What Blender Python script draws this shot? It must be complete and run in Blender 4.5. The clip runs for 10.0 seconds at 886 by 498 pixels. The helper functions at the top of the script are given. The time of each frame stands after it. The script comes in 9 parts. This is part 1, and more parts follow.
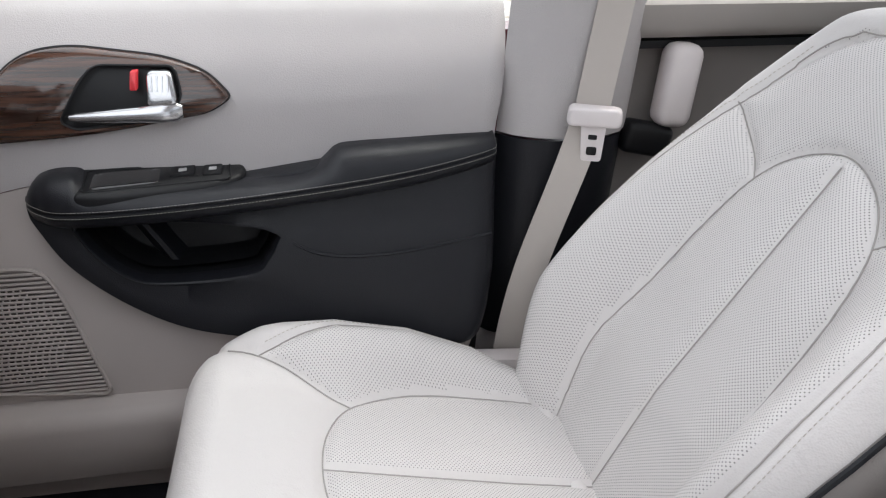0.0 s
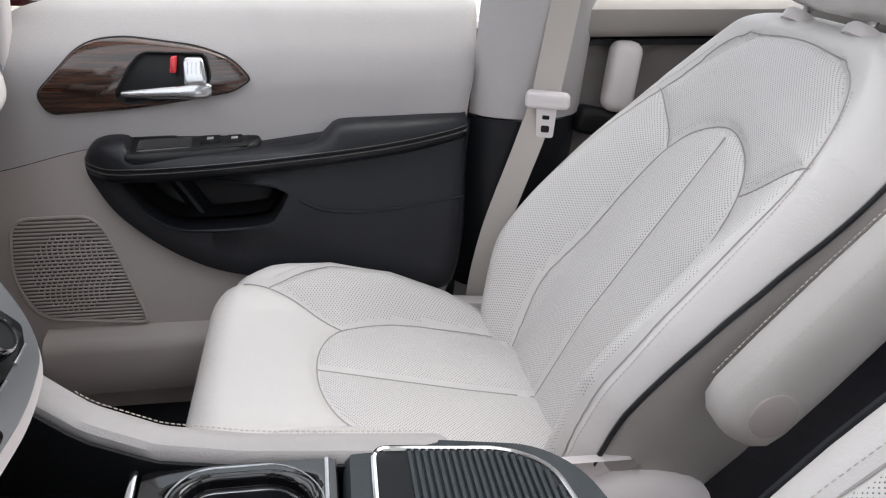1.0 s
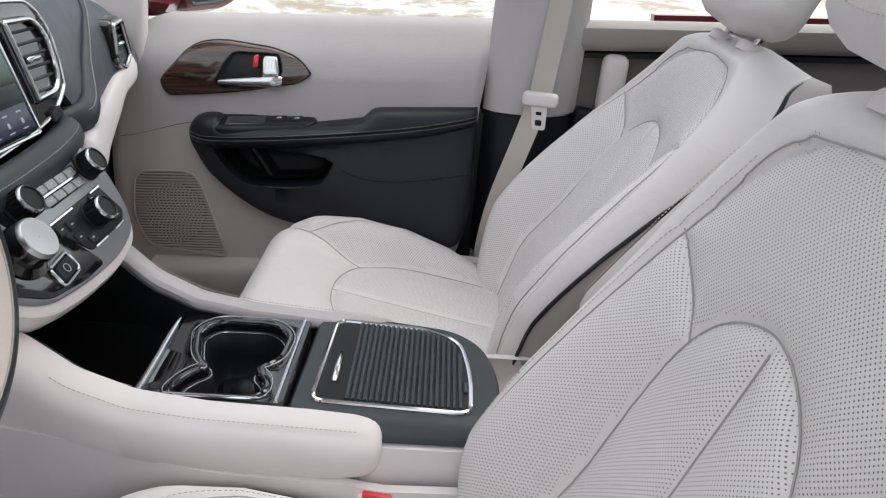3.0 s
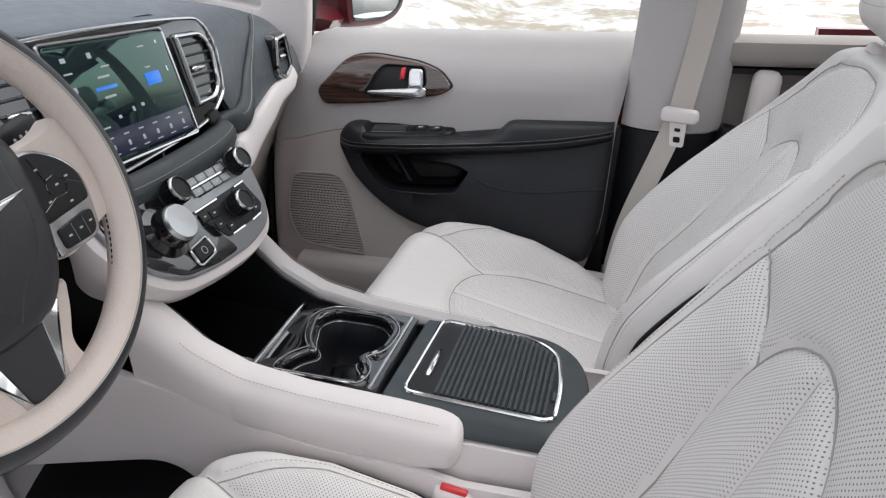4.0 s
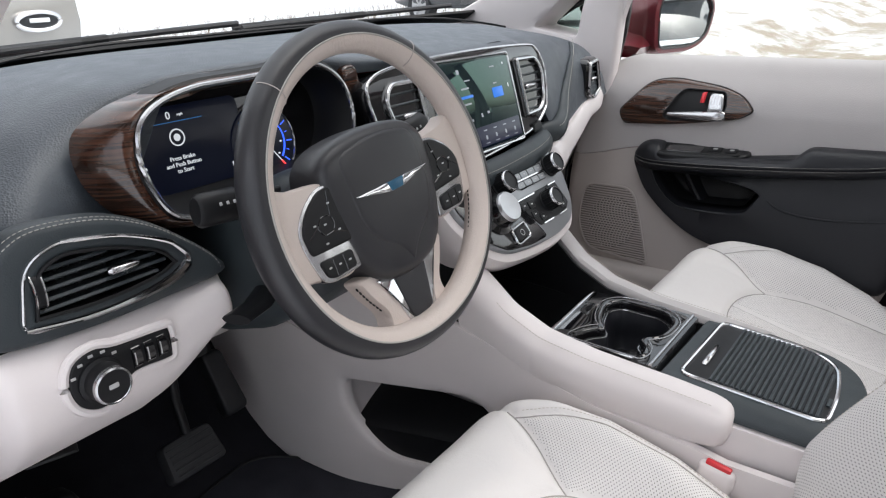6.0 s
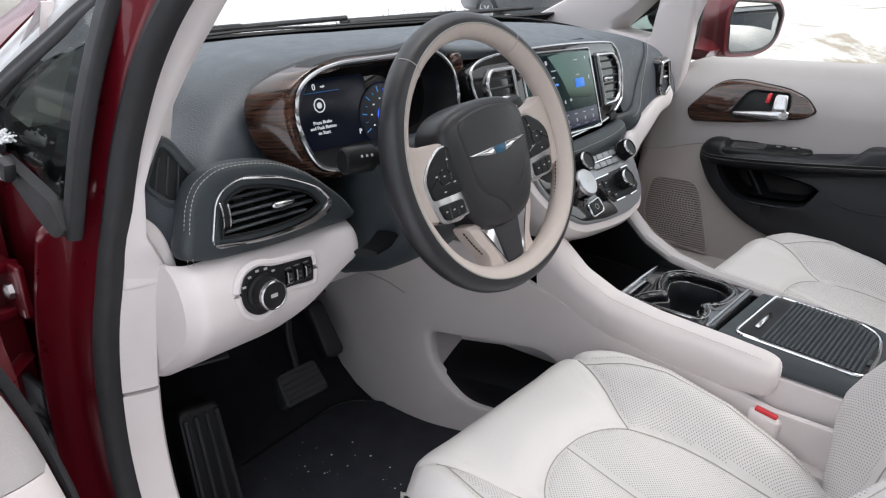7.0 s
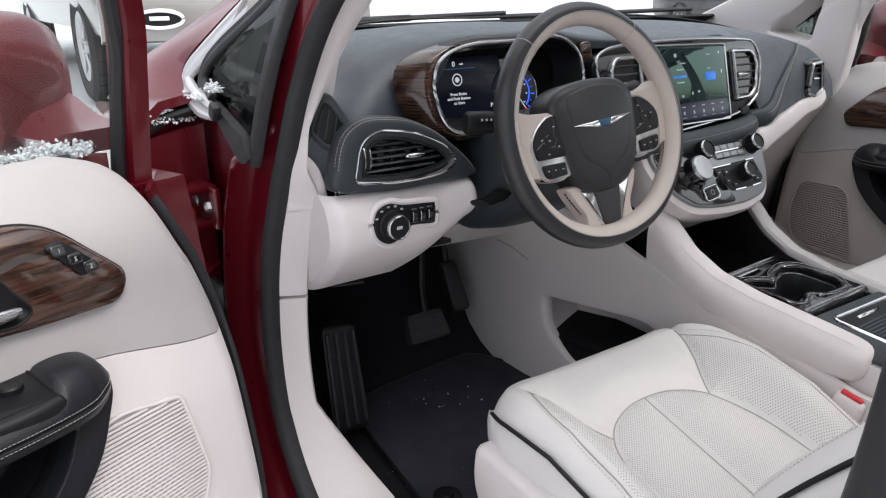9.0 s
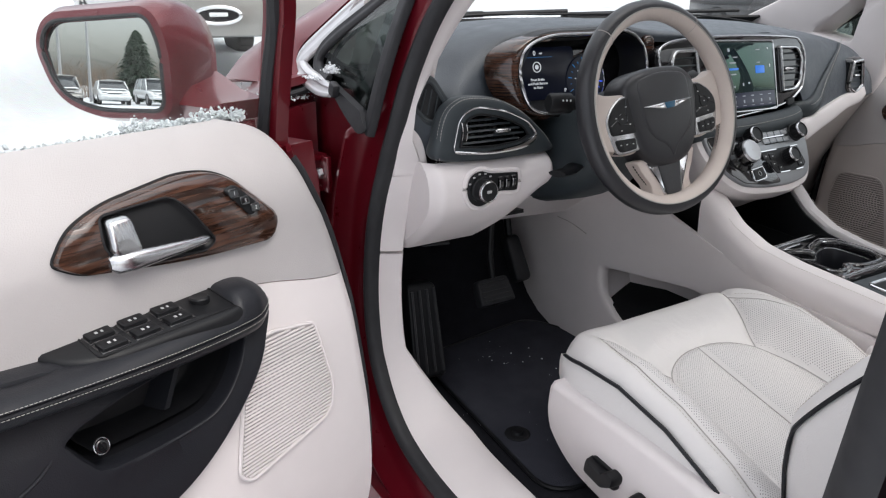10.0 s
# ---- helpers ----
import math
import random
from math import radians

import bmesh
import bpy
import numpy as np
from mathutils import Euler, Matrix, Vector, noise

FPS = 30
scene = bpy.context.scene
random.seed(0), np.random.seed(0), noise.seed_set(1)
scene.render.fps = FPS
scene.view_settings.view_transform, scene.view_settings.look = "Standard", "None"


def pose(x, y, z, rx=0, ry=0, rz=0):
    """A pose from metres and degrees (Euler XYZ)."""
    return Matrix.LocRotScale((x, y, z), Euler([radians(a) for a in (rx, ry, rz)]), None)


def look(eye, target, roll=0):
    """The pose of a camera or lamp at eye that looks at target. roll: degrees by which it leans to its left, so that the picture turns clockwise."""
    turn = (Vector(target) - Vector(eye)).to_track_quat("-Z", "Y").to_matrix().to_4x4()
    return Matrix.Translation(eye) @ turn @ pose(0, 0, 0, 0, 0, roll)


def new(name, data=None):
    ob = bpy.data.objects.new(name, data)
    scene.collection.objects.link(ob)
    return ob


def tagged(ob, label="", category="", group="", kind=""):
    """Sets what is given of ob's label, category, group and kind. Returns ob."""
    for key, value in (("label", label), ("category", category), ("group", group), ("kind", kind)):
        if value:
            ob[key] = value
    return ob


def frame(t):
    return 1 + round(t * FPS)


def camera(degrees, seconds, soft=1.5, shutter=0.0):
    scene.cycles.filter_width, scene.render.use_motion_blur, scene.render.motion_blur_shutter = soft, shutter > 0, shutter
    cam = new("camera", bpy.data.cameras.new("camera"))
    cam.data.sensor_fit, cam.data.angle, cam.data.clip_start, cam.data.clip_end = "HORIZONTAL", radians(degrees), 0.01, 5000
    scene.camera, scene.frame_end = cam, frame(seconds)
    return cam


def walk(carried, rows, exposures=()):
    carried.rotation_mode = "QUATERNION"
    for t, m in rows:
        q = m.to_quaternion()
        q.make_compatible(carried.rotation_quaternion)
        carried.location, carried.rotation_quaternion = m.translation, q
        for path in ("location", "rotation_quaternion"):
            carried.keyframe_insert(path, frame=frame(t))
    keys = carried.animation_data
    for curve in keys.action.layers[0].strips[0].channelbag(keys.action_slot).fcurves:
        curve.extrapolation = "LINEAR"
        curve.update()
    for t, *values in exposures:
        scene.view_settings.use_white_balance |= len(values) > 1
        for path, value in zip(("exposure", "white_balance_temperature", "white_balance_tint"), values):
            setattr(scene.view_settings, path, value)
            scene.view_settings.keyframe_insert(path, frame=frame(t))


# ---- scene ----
cam = camera(63.6, 10.0, 1.2)
PATH = [
    (0, (-0.0464, -0.2182, 1.246), (0.3359, 1.6794, 0.287), 0.8),
    (0.5, (-0.0616, -0.3262, 1.259), (0.3218, 1.5692, 0.2967), 1.1),
    (1, (-0.0324, -0.4493, 1.2719), (0.3143, 1.4612, 0.3258), 1.3),
    (1.5, (0.0065, -0.5551, 1.2698), (0.31, 1.3727, 0.3442), 1.6),
    (2, (0.0529, -0.6642, 1.3108), (0.3002, 1.2604, 0.3615), 1.8),
    (2.2, (0.068, -0.7074, 1.2838), (0.2948, 1.2431, 0.3852), 1.9),
    (3.3, (0.1836, -0.7938, 1.3097), (0.0443, 1.1664, 0.4133), 0.6),
    (3.5, (0.202, -0.7938, 1.3097), (-0.0367, 1.1599, 0.4187), 0.2),
    (4, (0.2419, -0.81, 1.3065), (-0.2624, 1.1059, 0.4479), -0.7),
    (4.5, (0.2624, -0.8413, 1.3086), (-0.5108, 1.0001, 0.4868), -1.5),
    (5, (0.2657, -0.8662, 1.3076), (-0.7214, 0.8834, 0.5116), -1.9),
    (5.5, (0.2592, -0.905, 1.3119), (-0.8748, 0.7614, 0.5364), -2.4),
    (6, (0.2689, -0.9958, 1.3238), (-0.9504, 0.6134, 0.5548), -2.4),
    (6.2, (0.2894, -1.0303, 1.3248), (-0.9796, 0.5422, 0.5613), -2.4),
    (7.3, (0.3607, -1.1902, 1.3162), (-1.0357, 0.2819, 0.5732), -0.9),
    (7.5, (0.3899, -1.174, 1.3162), (-1.0606, 0.2398, 0.5656), -1.0),
    (8, (0.4547, -1.1772, 1.3076), (-1.0973, 0.1328, 0.571), -0.8),
    (8.5, (0.5011, -1.1858, 1.2978), (-1.1372, 0.0194, 0.5699), -0.7),
    (9, (0.5314, -1.228, 1.2946), (-1.1567, -0.0918, 0.5721), -0.5),
    (9.5, (0.5713, -1.336, 1.2903), (-1.1448, -0.2387, 0.5721), -0.2),
    (10, (0.6329, -1.417, 1.287), (-1.0994, -0.3445, 0.5678), 0.2),
]
walk(cam, [(t, look(eye, target, roll)) for t, eye, target, roll in PATH], [(0, 1.36), (1.5, 1.18), (3.5, 1.065), (5.5, 1.12), (7.5, 1.06), (10, 0.86)])

# ---- daylight: overcast winter sky ----
world = bpy.data.worlds.new("overcast_sky")
scene.world = world
world.use_nodes = True
wn, wl = world.node_tree.nodes, world.node_tree.links
sky = wn.new("ShaderNodeTexSky")
sky.sky_type, sky.sun_disc = "NISHITA", False
sky.sun_elevation, sky.sun_rotation = radians(58), radians(60)
sky.air_density, sky.dust_density, sky.ozone_density = 1.0, 4.0, 1.0
cloud = wn.new("ShaderNodeHueSaturation")
cloud.inputs["Saturation"].default_value = 0.35
wl.new(sky.outputs[0], cloud.inputs["Color"])
wl.new(cloud.outputs[0], wn["Background"].inputs["Color"])
wn["Background"].inputs["Strength"].default_value = 0.16
sun = new("sun", bpy.data.lights.new("sun", "SUN"))
sun.data.energy, sun.data.angle, sun.data.color = 1.1, radians(110), (0.99, 0.98, 1.0)
sun.matrix_basis = look((-2.5, -2.5, 9.0), (0, 0, 1))

# ---- building helpers ----
INVERSE = {}


def thing(name, label, category, at=(0, 0, 0), m=None, group="", kind=""):
    """An Empty at a thing's base. With m its parts are built in its own axes, else in the world's."""
    ob = new(name)
    ob.empty_display_size = 0.05
    if m is None:
        ob.location = at
        INVERSE[ob] = Matrix.Translation(-Vector(at))
    else:
        ob.matrix_basis = m
    return tagged(ob, label, category, group, kind)


def link(name, me, mat, parent, label="", smooth=True):
    for p in me.polygons:
        p.use_smooth = smooth
    if smooth:
        me.set_sharp_from_angle(angle=radians(42))
    for one in (mat if isinstance(mat, (list, tuple)) else [mat]):
        me.materials.append(one)
    ob = new(name, me)
    if parent:
        ob.parent = parent
        ob.matrix_parent_inverse = INVERSE.get(parent, Matrix())
    if label:
        ob["label"] = label
    return ob


def part(name, bm, mat, parent, label="", smooth=True):
    bmesh.ops.recalc_face_normals(bm, faces=bm.faces)
    me = bpy.data.meshes.new(name)
    bm.to_mesh(me)
    bm.free()
    return link(name, me, mat, parent, label, smooth)


def cr(pts, n=8, closed=False):
    """A smooth curve through points: n steps from each to the next."""
    p = [np.array(q, float) for q in pts]
    out, k = [], len(p)
    for i in range(k if closed else k - 1):
        if closed:
            a, b, c, d = p[i - 1], p[i], p[(i + 1) % k], p[(i + 2) % k]
        else:
            b, c = p[i], p[i + 1]
            a = p[i - 1] if i else 2 * b - c
            d = p[i + 2] if i + 2 < k else 2 * c - b
        for s in range(n):
            t = s / n
            out.append(0.5 * (2 * b + (c - a) * t + (2 * a - 5 * b + 4 * c - d) * t * t + (3 * b - a - 3 * c + d) * t ** 3))
    if not closed:
        out.append(p[-1])
    return out


def rounded(pts, r, n=5):
    """A polygon with its corners rounded by r (one radius, or one for each corner)."""
    p, out = [np.array(q, float) for q in pts], []
    for i, b in enumerate(p):
        rr = r[i] if isinstance(r, (list, tuple)) else r
        a, c = p[i - 1], p[(i + 1) % len(p)]
        u, v = (a - b), (c - b)
        lu, lv = np.linalg.norm(u), np.linalg.norm(v)
        k = min(rr, 0.49 * lu, 0.49 * lv)
        s, e = b + u / lu * k, b + v / lv * k
        for j in range(n + 1):
            t = j / n
            out.append((1 - t) ** 2 * s + 2 * t * (1 - t) * b + t * t * e)
    return out


def rrect(w, h, r, n=5):
    return rounded([(-w / 2, -h / 2), (w / 2, -h / 2), (w / 2, h / 2), (-w / 2, h / 2)], r, n)


def even(pts, n, closed=True):
    """The curve resampled into n even steps."""
    p = np.array(pts + [pts[0]] if closed else pts)
    d = np.r_[0, np.cumsum(np.linalg.norm(np.diff(p, axis=0), axis=1))]
    s = np.linspace(0, d[-1], n + 1)[:-1] if closed else np.linspace(0, d[-1], n)
    return [np.array([np.interp(t, d, p[:, k]) for k in range(p.shape[1])]) for t in s]


def sheet(f, nu, nv, wrap=False, bm=None, keep=None):
    """A grid of faces over u, v in 0..1; keep(u, v) leaves faces out."""
    bm = bm or bmesh.new()
    rows = [[bm.verts.new(f(i / nu, j / nv)) for i in range(nu if wrap else nu + 1)] for j in range(nv + 1)]
    for j in range(nv):
        for i in range(nu):
            if keep is None or keep((i + 0.5) / nu, (j + 0.5) / nv):
                k = (i + 1) % len(rows[j])
                bm.faces.new((rows[j][i], rows[j][k], rows[j + 1][k], rows[j + 1][i]))
    return bm


def solid(bm, thickness):
    bmesh.ops.recalc_face_normals(bm, faces=bm.faces)
    bmesh.ops.solidify(bm, geom=bm.faces[:], thickness=thickness)
    return bm


def loft(loops, caps=True, bm=None, closed=False):
    bm = bm or bmesh.new()
    rows = [[bm.verts.new(Vector(p)) for p in loop] for loop in loops]
    n = len(rows[0])
    for j in range(len(rows) if closed else len(rows) - 1):
        a, b = rows[j], rows[(j + 1) % len(rows)]
        for i in range(n):
            k = (i + 1) % n
            bm.faces.new((a[i], a[k], b[k], b[i]))
    if caps and not closed:
        bm.faces.new(rows[0])
        bm.faces.new(rows[-1][::-1])
    return bm


def sweep(path, prof, closed=False, up=(0, 0, 1), scale=None, bm=None):
    """A closed profile of (side, up) points carried along a path."""
    p = [Vector(q) for q in path]
    loops, n = [], len(p)
    for i, q in enumerate(p):
        t = (p[(i + 1) % n] - p[i - 1]) if closed else (p[min(i + 1, n - 1)] - p[max(i - 1, 0)])
        t.normalize()
        u0 = Vector(up(i / n) if callable(up) else up)
        side = t.cross(u0)
        side = side.normalized() if side.length > 1e-5 else t.orthogonal().normalized()
        u = side.cross(t).normalized()
        k = scale(i / max(1, n - 1)) if scale else 1.0
        loops.append([q + k * (float(a) * side + float(b) * u) for a, b in prof])
    return loft(loops, True, bm, closed)


def circle(r, n=8, ry=None):
    return [(r * math.cos(2 * math.pi * i / n), (r if ry is None else ry) * math.sin(2 * math.pi * i / n)) for i in range(n)]


def tube(path, r, n=8, closed=False, up=(0, 0, 1), ry=None, scale=None, bm=None):
    return sweep(path, circle(r, n, ry), closed, up, scale, bm)


def pad(outline, put, h, edge=0.15, dome=0.0, depth=0.0, centre=None, rings=4, bm=None, dish=False):
    """A rounded pad on a star-shaped outline. put(u, v, h) gives the place; depth: how far it goes down behind."""
    bm = bm or bmesh.new()
    o = [np.array(q, float) for q in outline]
    c = np.mean(o, axis=0) if centre is None else np.array(centre, float)
    steps = [(r, h + dome * (1 - r * r)) for r in [(1 - edge) * (k + 1) / rings for k in range(rings)]]
    steps += [(1 - edge * 0.45, h * 0.94), (1 - edge * 0.12, h * 0.62), (1.0, 0.0)]
    if depth:
        steps.append((1.0, -depth))
    mid = bm.verts.new(put(c[0], c[1], h + dome))
    last = None
    for r, z in steps:
        row = [bm.verts.new(put(*(c + r * (q - c)), z)) for q in o]
        for i in range(len(row)):
            k = (i + 1) % len(row)
            if last is None:
                bm.faces.new((mid, row[i], row[k]))
            else:
                bm.faces.new((last[i], row[i], row[k], last[k]))
        last = row
    if depth:
        bm.faces.new(last)
    return bm


def inset(outline, d):
    """The outline moved inwards by d (outwards: minus)."""
    o = [np.array(q[:2], float) for q in outline]
    n = len(o)
    area = sum(o[i][0] * o[(i + 1) % n][1] - o[(i + 1) % n][0] * o[i][1] for i in range(n))
    s, out = (1 if area > 0 else -1), []
    for i in range(n):
        t = o[(i + 1) % n] - o[i - 1]
        t = t / (np.linalg.norm(t) + 1e-9)
        out.append(o[i] + d * s * np.array([-t[1], t[0]]))
    return out


def plate(outline, put, h, back=0.0, bev=0.002, bm=None):
    """A flat plate of any outline, its front edge bevelled. put(u, v, h)."""
    bm = bm or bmesh.new()
    o = [np.array(q[:2], float) for q in outline]
    rows = [[bm.verts.new(put(*q, z)) for q in line] for line, z in
            ((o, -back), (o, h - bev), (inset(o, bev * 0.35), h - bev * 0.35), (inset(o, bev), h))]
    n = len(o)
    for a, b in zip(rows, rows[1:]):
        for i in range(n):
            k = (i + 1) % n
            bm.faces.new((a[i], a[k], b[k], b[i]))
    bm.faces.new(rows[-1])
    bm.faces.new(rows[0][::-1])
    return bm


def block(size, m=None, bev=0.003, bm=None, seg=2):
    """A box with rounded edges, at the pose m."""
    bm = bm or bmesh.new()
    own = bmesh.ops.create_cube(bm, size=1.0, matrix=(m or Matrix()) @ Matrix.Diagonal((*size, 1)))
    if bev:
        edges = {e for v in own["verts"] for e in v.link_edges}
        bmesh.ops.bevel(bm, geom=list(edges), offset=bev, segments=seg, profile=0.5, affect="EDGES")
    return bm


def turned(profile, m=None, n=32, bm=None, caps=True):
    """A lathe form from (radius, height) points about the local z axis."""
    m = m or Matrix()
    loops = [[m @ Vector((r * math.cos(2 * math.pi * i / n), r * math.sin(2 * math.pi * i / n), z)) for i in range(n)] for r, z in profile]
    return loft(loops, caps, bm)


def stitches(path, parent, mat, pitch=0.0055, size=0.0038, r=0.0007, name="stitching", lift=None):
    """A row of short raised threads along a path, one mesh."""
    p = np.array([tuple(q) for q in path], float)
    d = np.r_[0, np.cumsum(np.linalg.norm(np.diff(p, axis=0), axis=1))]
    verts, faces = [], []
    for s in np.arange(0, d[-1] - size, pitch):
        a, b = (np.array([np.interp(x, d, p[:, k]) for k in range(3)]) for x in (s, s + size))
        t = (b - a) / (np.linalg.norm(b - a) + 1e-9)
        side = np.cross(t, (0.31, 0.42, 0.85))
        side /= np.linalg.norm(side)
        up = np.cross(side, t)
        base = len(verts)
        for q, k in ((a, 0.5), (a * 0.7 + b * 0.3, 1.0), (a * 0.3 + b * 0.7, 1.0), (b, 0.5)):
            verts += [tuple(q + r * k * (math.cos(w) * side + math.sin(w) * up)) for w in (0.8, 2.37, 3.94, 5.5)]
        for j in range(3):
            for i in range(4):
                k = (i + 1) % 4
                faces.append((base + 4 * j + i, base + 4 * j + k, base + 4 * j + 4 + k, base + 4 * j + 4 + i))
        faces += [(base, base + 3, base + 2, base + 1), (base + 12, base + 13, base + 14, base + 15)]
    me = bpy.data.meshes.new(name)
    me.from_pydata(verts, [], faces)
    return tagged(link(name, me, mat, parent), kind="stuff")


def words(text, size, m, mat, parent, name="lettering", depth=0.0004):
    """Raised writing in the built-in font, centred on m, as a mesh."""
    cu = bpy.data.curves.new(name, "FONT")
    cu.body, cu.size, cu.align_x, cu.align_y, cu.extrude, cu.resolution_u = text, size, "CENTER", "CENTER", depth, 2
    tmp = new("tmp_text", cu)
    me = bpy.data.meshes.new_from_object(tmp.evaluated_get(bpy.context.evaluated_depsgraph_get()))
    bpy.data.objects.remove(tmp)
    me.transform(m)
    return link(name, me, mat, parent, smooth=False)


def basis(o, u, v):
    """A pose from an origin, its x axis and a rough y axis; z faces out."""
    u = Vector(u).normalized()
    w = u.cross(Vector(v)).normalized()
    v = w.cross(u)
    return Matrix(((u.x, v.x, w.x, o[0]), (u.y, v.y, w.y, o[1]), (u.z, v.z, w.z, o[2]), (0, 0, 0, 1)))


def on(m):
    return lambda u, v, h=0.0: m @ Vector((u, v, h))


def cast(outline, c, t):
    """Where a ray from c at the angle t leaves an outline."""
    d, best = np.array([math.cos(t), math.sin(t)]), 0.0
    o = [np.array(q[:2], float) for q in outline]
    for a, b in zip(o, o[1:] + o[:1]):
        m2 = np.array([d, a - b]).T
        if abs(np.linalg.det(m2)) > 1e-12:
            k, s = np.linalg.solve(m2, a - c)
            if -1e-6 <= s <= 1 + 1e-6 and k > best:
                best = k
    return c + best * d


def holed(outer, hole, put, c, heights=((0.0, 0.0), (0.04, 0.004), (0.96, 0.004), (1.0, 0.0)), n=120, bm=None):
    """A panel between an outline and a hole in it, both seen from c. heights: (share of the way inwards, height)."""
    c = np.array(c, float)
    ts = [6.28318 * i / n for i in range(n)]
    a, b = [cast(outer, c, t) for t in ts], [cast(hole, c, t) for t in ts]
    loops = [[put(*(p + k * (q - p)), h) for p, q in zip(a, b)] for k, h in heights]
    return loft(loops, False, bm)

# ---- materials ----
def material(name, colour, rough=0.5, metal=0.0, grain=0.0, grain_scale=900.0, vary=0.06, vary_scale=6.0, coat=0.0, bump=0.12,
             spec=0.5, wear=0.0, wear_scale=40.0, voronoi=False):
    """A base colour with large soft variation, fine relief and slight wear."""
    m = bpy.data.materials.new(name)
    m.use_nodes = True
    n, l = m.node_tree.nodes, m.node_tree.links
    b = n["Principled BSDF"]
    b.inputs["Roughness"].default_value, b.inputs["Metallic"].default_value = rough, metal
    b.inputs["Coat Weight"].default_value, b.inputs["Coat Roughness"].default_value = coat, 0.04
    b.inputs["Specular IOR Level"].default_value = spec
    co = n.new("ShaderNodeTexCoord")
    big = n.new("ShaderNodeTexNoise")
    big.inputs["Scale"].default_value, big.inputs["Detail"].default_value = vary_scale, 5
    l.new(co.outputs["Object"], big.inputs["Vector"])
    mix = n.new("ShaderNodeMix")
    mix.data_type = "RGBA"
    mix.inputs[6].default_value = (*[c * (1 - vary) for c in colour], 1)
    mix.inputs[7].default_value = (*[min(1, c * (1 + vary)) for c in colour], 1)
    l.new(big.outputs["Fac"], mix.inputs[0])
    l.new(mix.outputs[2], b.inputs["Base Color"])
    rr = n.new("ShaderNodeMapRange")
    rr.inputs[3].default_value, rr.inputs[4].default_value = max(0, rough - 0.07 - wear), min(1, rough + 0.07 + wear)
    mid = n.new("ShaderNodeTexNoise")
    mid.inputs["Scale"].default_value, mid.inputs["Detail"].default_value = wear_scale, 6
    l.new(co.outputs["Object"], mid.inputs["Vector"])
    l.new(mid.outputs["Fac"], rr.inputs[0])
    l.new(rr.outputs[0], b.inputs["Roughness"])
    if grain:
        fine = n.new("ShaderNodeTexVoronoi" if voronoi else "ShaderNodeTexNoise")
        fine.inputs["Scale"].default_value = grain_scale
        l.new(co.outputs["Object"], fine.inputs["Vector"])
        bp = n.new("ShaderNodeBump")
        bp.inputs["Strength"].default_value, bp.inputs["Distance"].default_value = grain, bump * 0.001
        l.new(fine.outputs[0], bp.inputs["Height"])
        l.new(bp.outputs[0], b.inputs["Normal"])
    return m


def perforated(name, colour, holes=True):
    """Pebbled leather; staggered pin holes laid by the seat's own UV, which is in metres."""
    m = material(name, colour, 0.46, vary=0.035, vary_scale=9, spec=0.42, wear=0.03)
    n, l = m.node_tree.nodes, m.node_tree.links
    b = n["Principled BSDF"]
    uv = n.new("ShaderNodeUVMap")
    uv.uv_map = "UVMap"
    mp = n.new("ShaderNodeMapping")
    mp.inputs["Rotation"].default_value[2] = radians(45)
    l.new(uv.outputs[0], mp.inputs[0])
    dots = n.new("ShaderNodeTexVoronoi")
    dots.voronoi_dimensions = "2D"
    dots.inputs["Scale"].default_value, dots.inputs["Randomness"].default_value = 300.0, 0.0
    l.new(mp.outputs[0], dots.inputs["Vector"])
    hole = n.new("ShaderNodeMapRange")
    hole.inputs[1].default_value, hole.inputs[2].default_value = 0.14, 0.24
    l.new(dots.outputs["Distance"], hole.inputs[0])
    co = n.new("ShaderNodeTexCoord")
    peb = n.new("ShaderNodeTexVoronoi")
    peb.inputs["Scale"].default_value = 520
    l.new(co.outputs["Object"], peb.inputs["Vector"])
    bp = n.new("ShaderNodeBump")
    bp.inputs["Strength"].default_value, bp.inputs["Distance"].default_value = 0.5, 0.0004
    l.new(peb.outputs[0], bp.inputs["Height"])
    soft = n.new("ShaderNodeTexNoise")
    soft.inputs["Scale"].default_value, soft.inputs["Detail"].default_value, soft.inputs["Distortion"].default_value = 26, 3, 0.8
    l.new(co.outputs["Object"], soft.inputs["Vector"])
    crease = n.new("ShaderNodeBump")
    crease.inputs["Strength"].default_value, crease.inputs["Distance"].default_value = 0.5, 0.0035
    l.new(soft.outputs["Fac"], crease.inputs["Height"])
    l.new(crease.outputs[0], bp.inputs["Normal"])
    out = bp
    if holes:
        bp2 = n.new("ShaderNodeBump")
        bp2.inputs["Strength"].default_value, bp2.inputs["Distance"].default_value = 0.6, 0.0006
        l.new(hole.outputs[0], bp2.inputs["Height"])
        l.new(bp.outputs[0], bp2.inputs["Normal"])
        out = bp2
        src = b.inputs["Base Color"].links[0].from_socket
        mix = n.new("ShaderNodeMix")
        mix.data_type = "RGBA"
        mix.inputs[6].default_value = (*[c * 0.27 for c in colour], 1)
        l.new(hole.outputs[0], mix.inputs[0])
        l.new(src, mix.inputs[7])
        l.new(mix.outputs[2], b.inputs["Base Color"])
    l.new(out.outputs[0], b.inputs["Normal"])
    return m


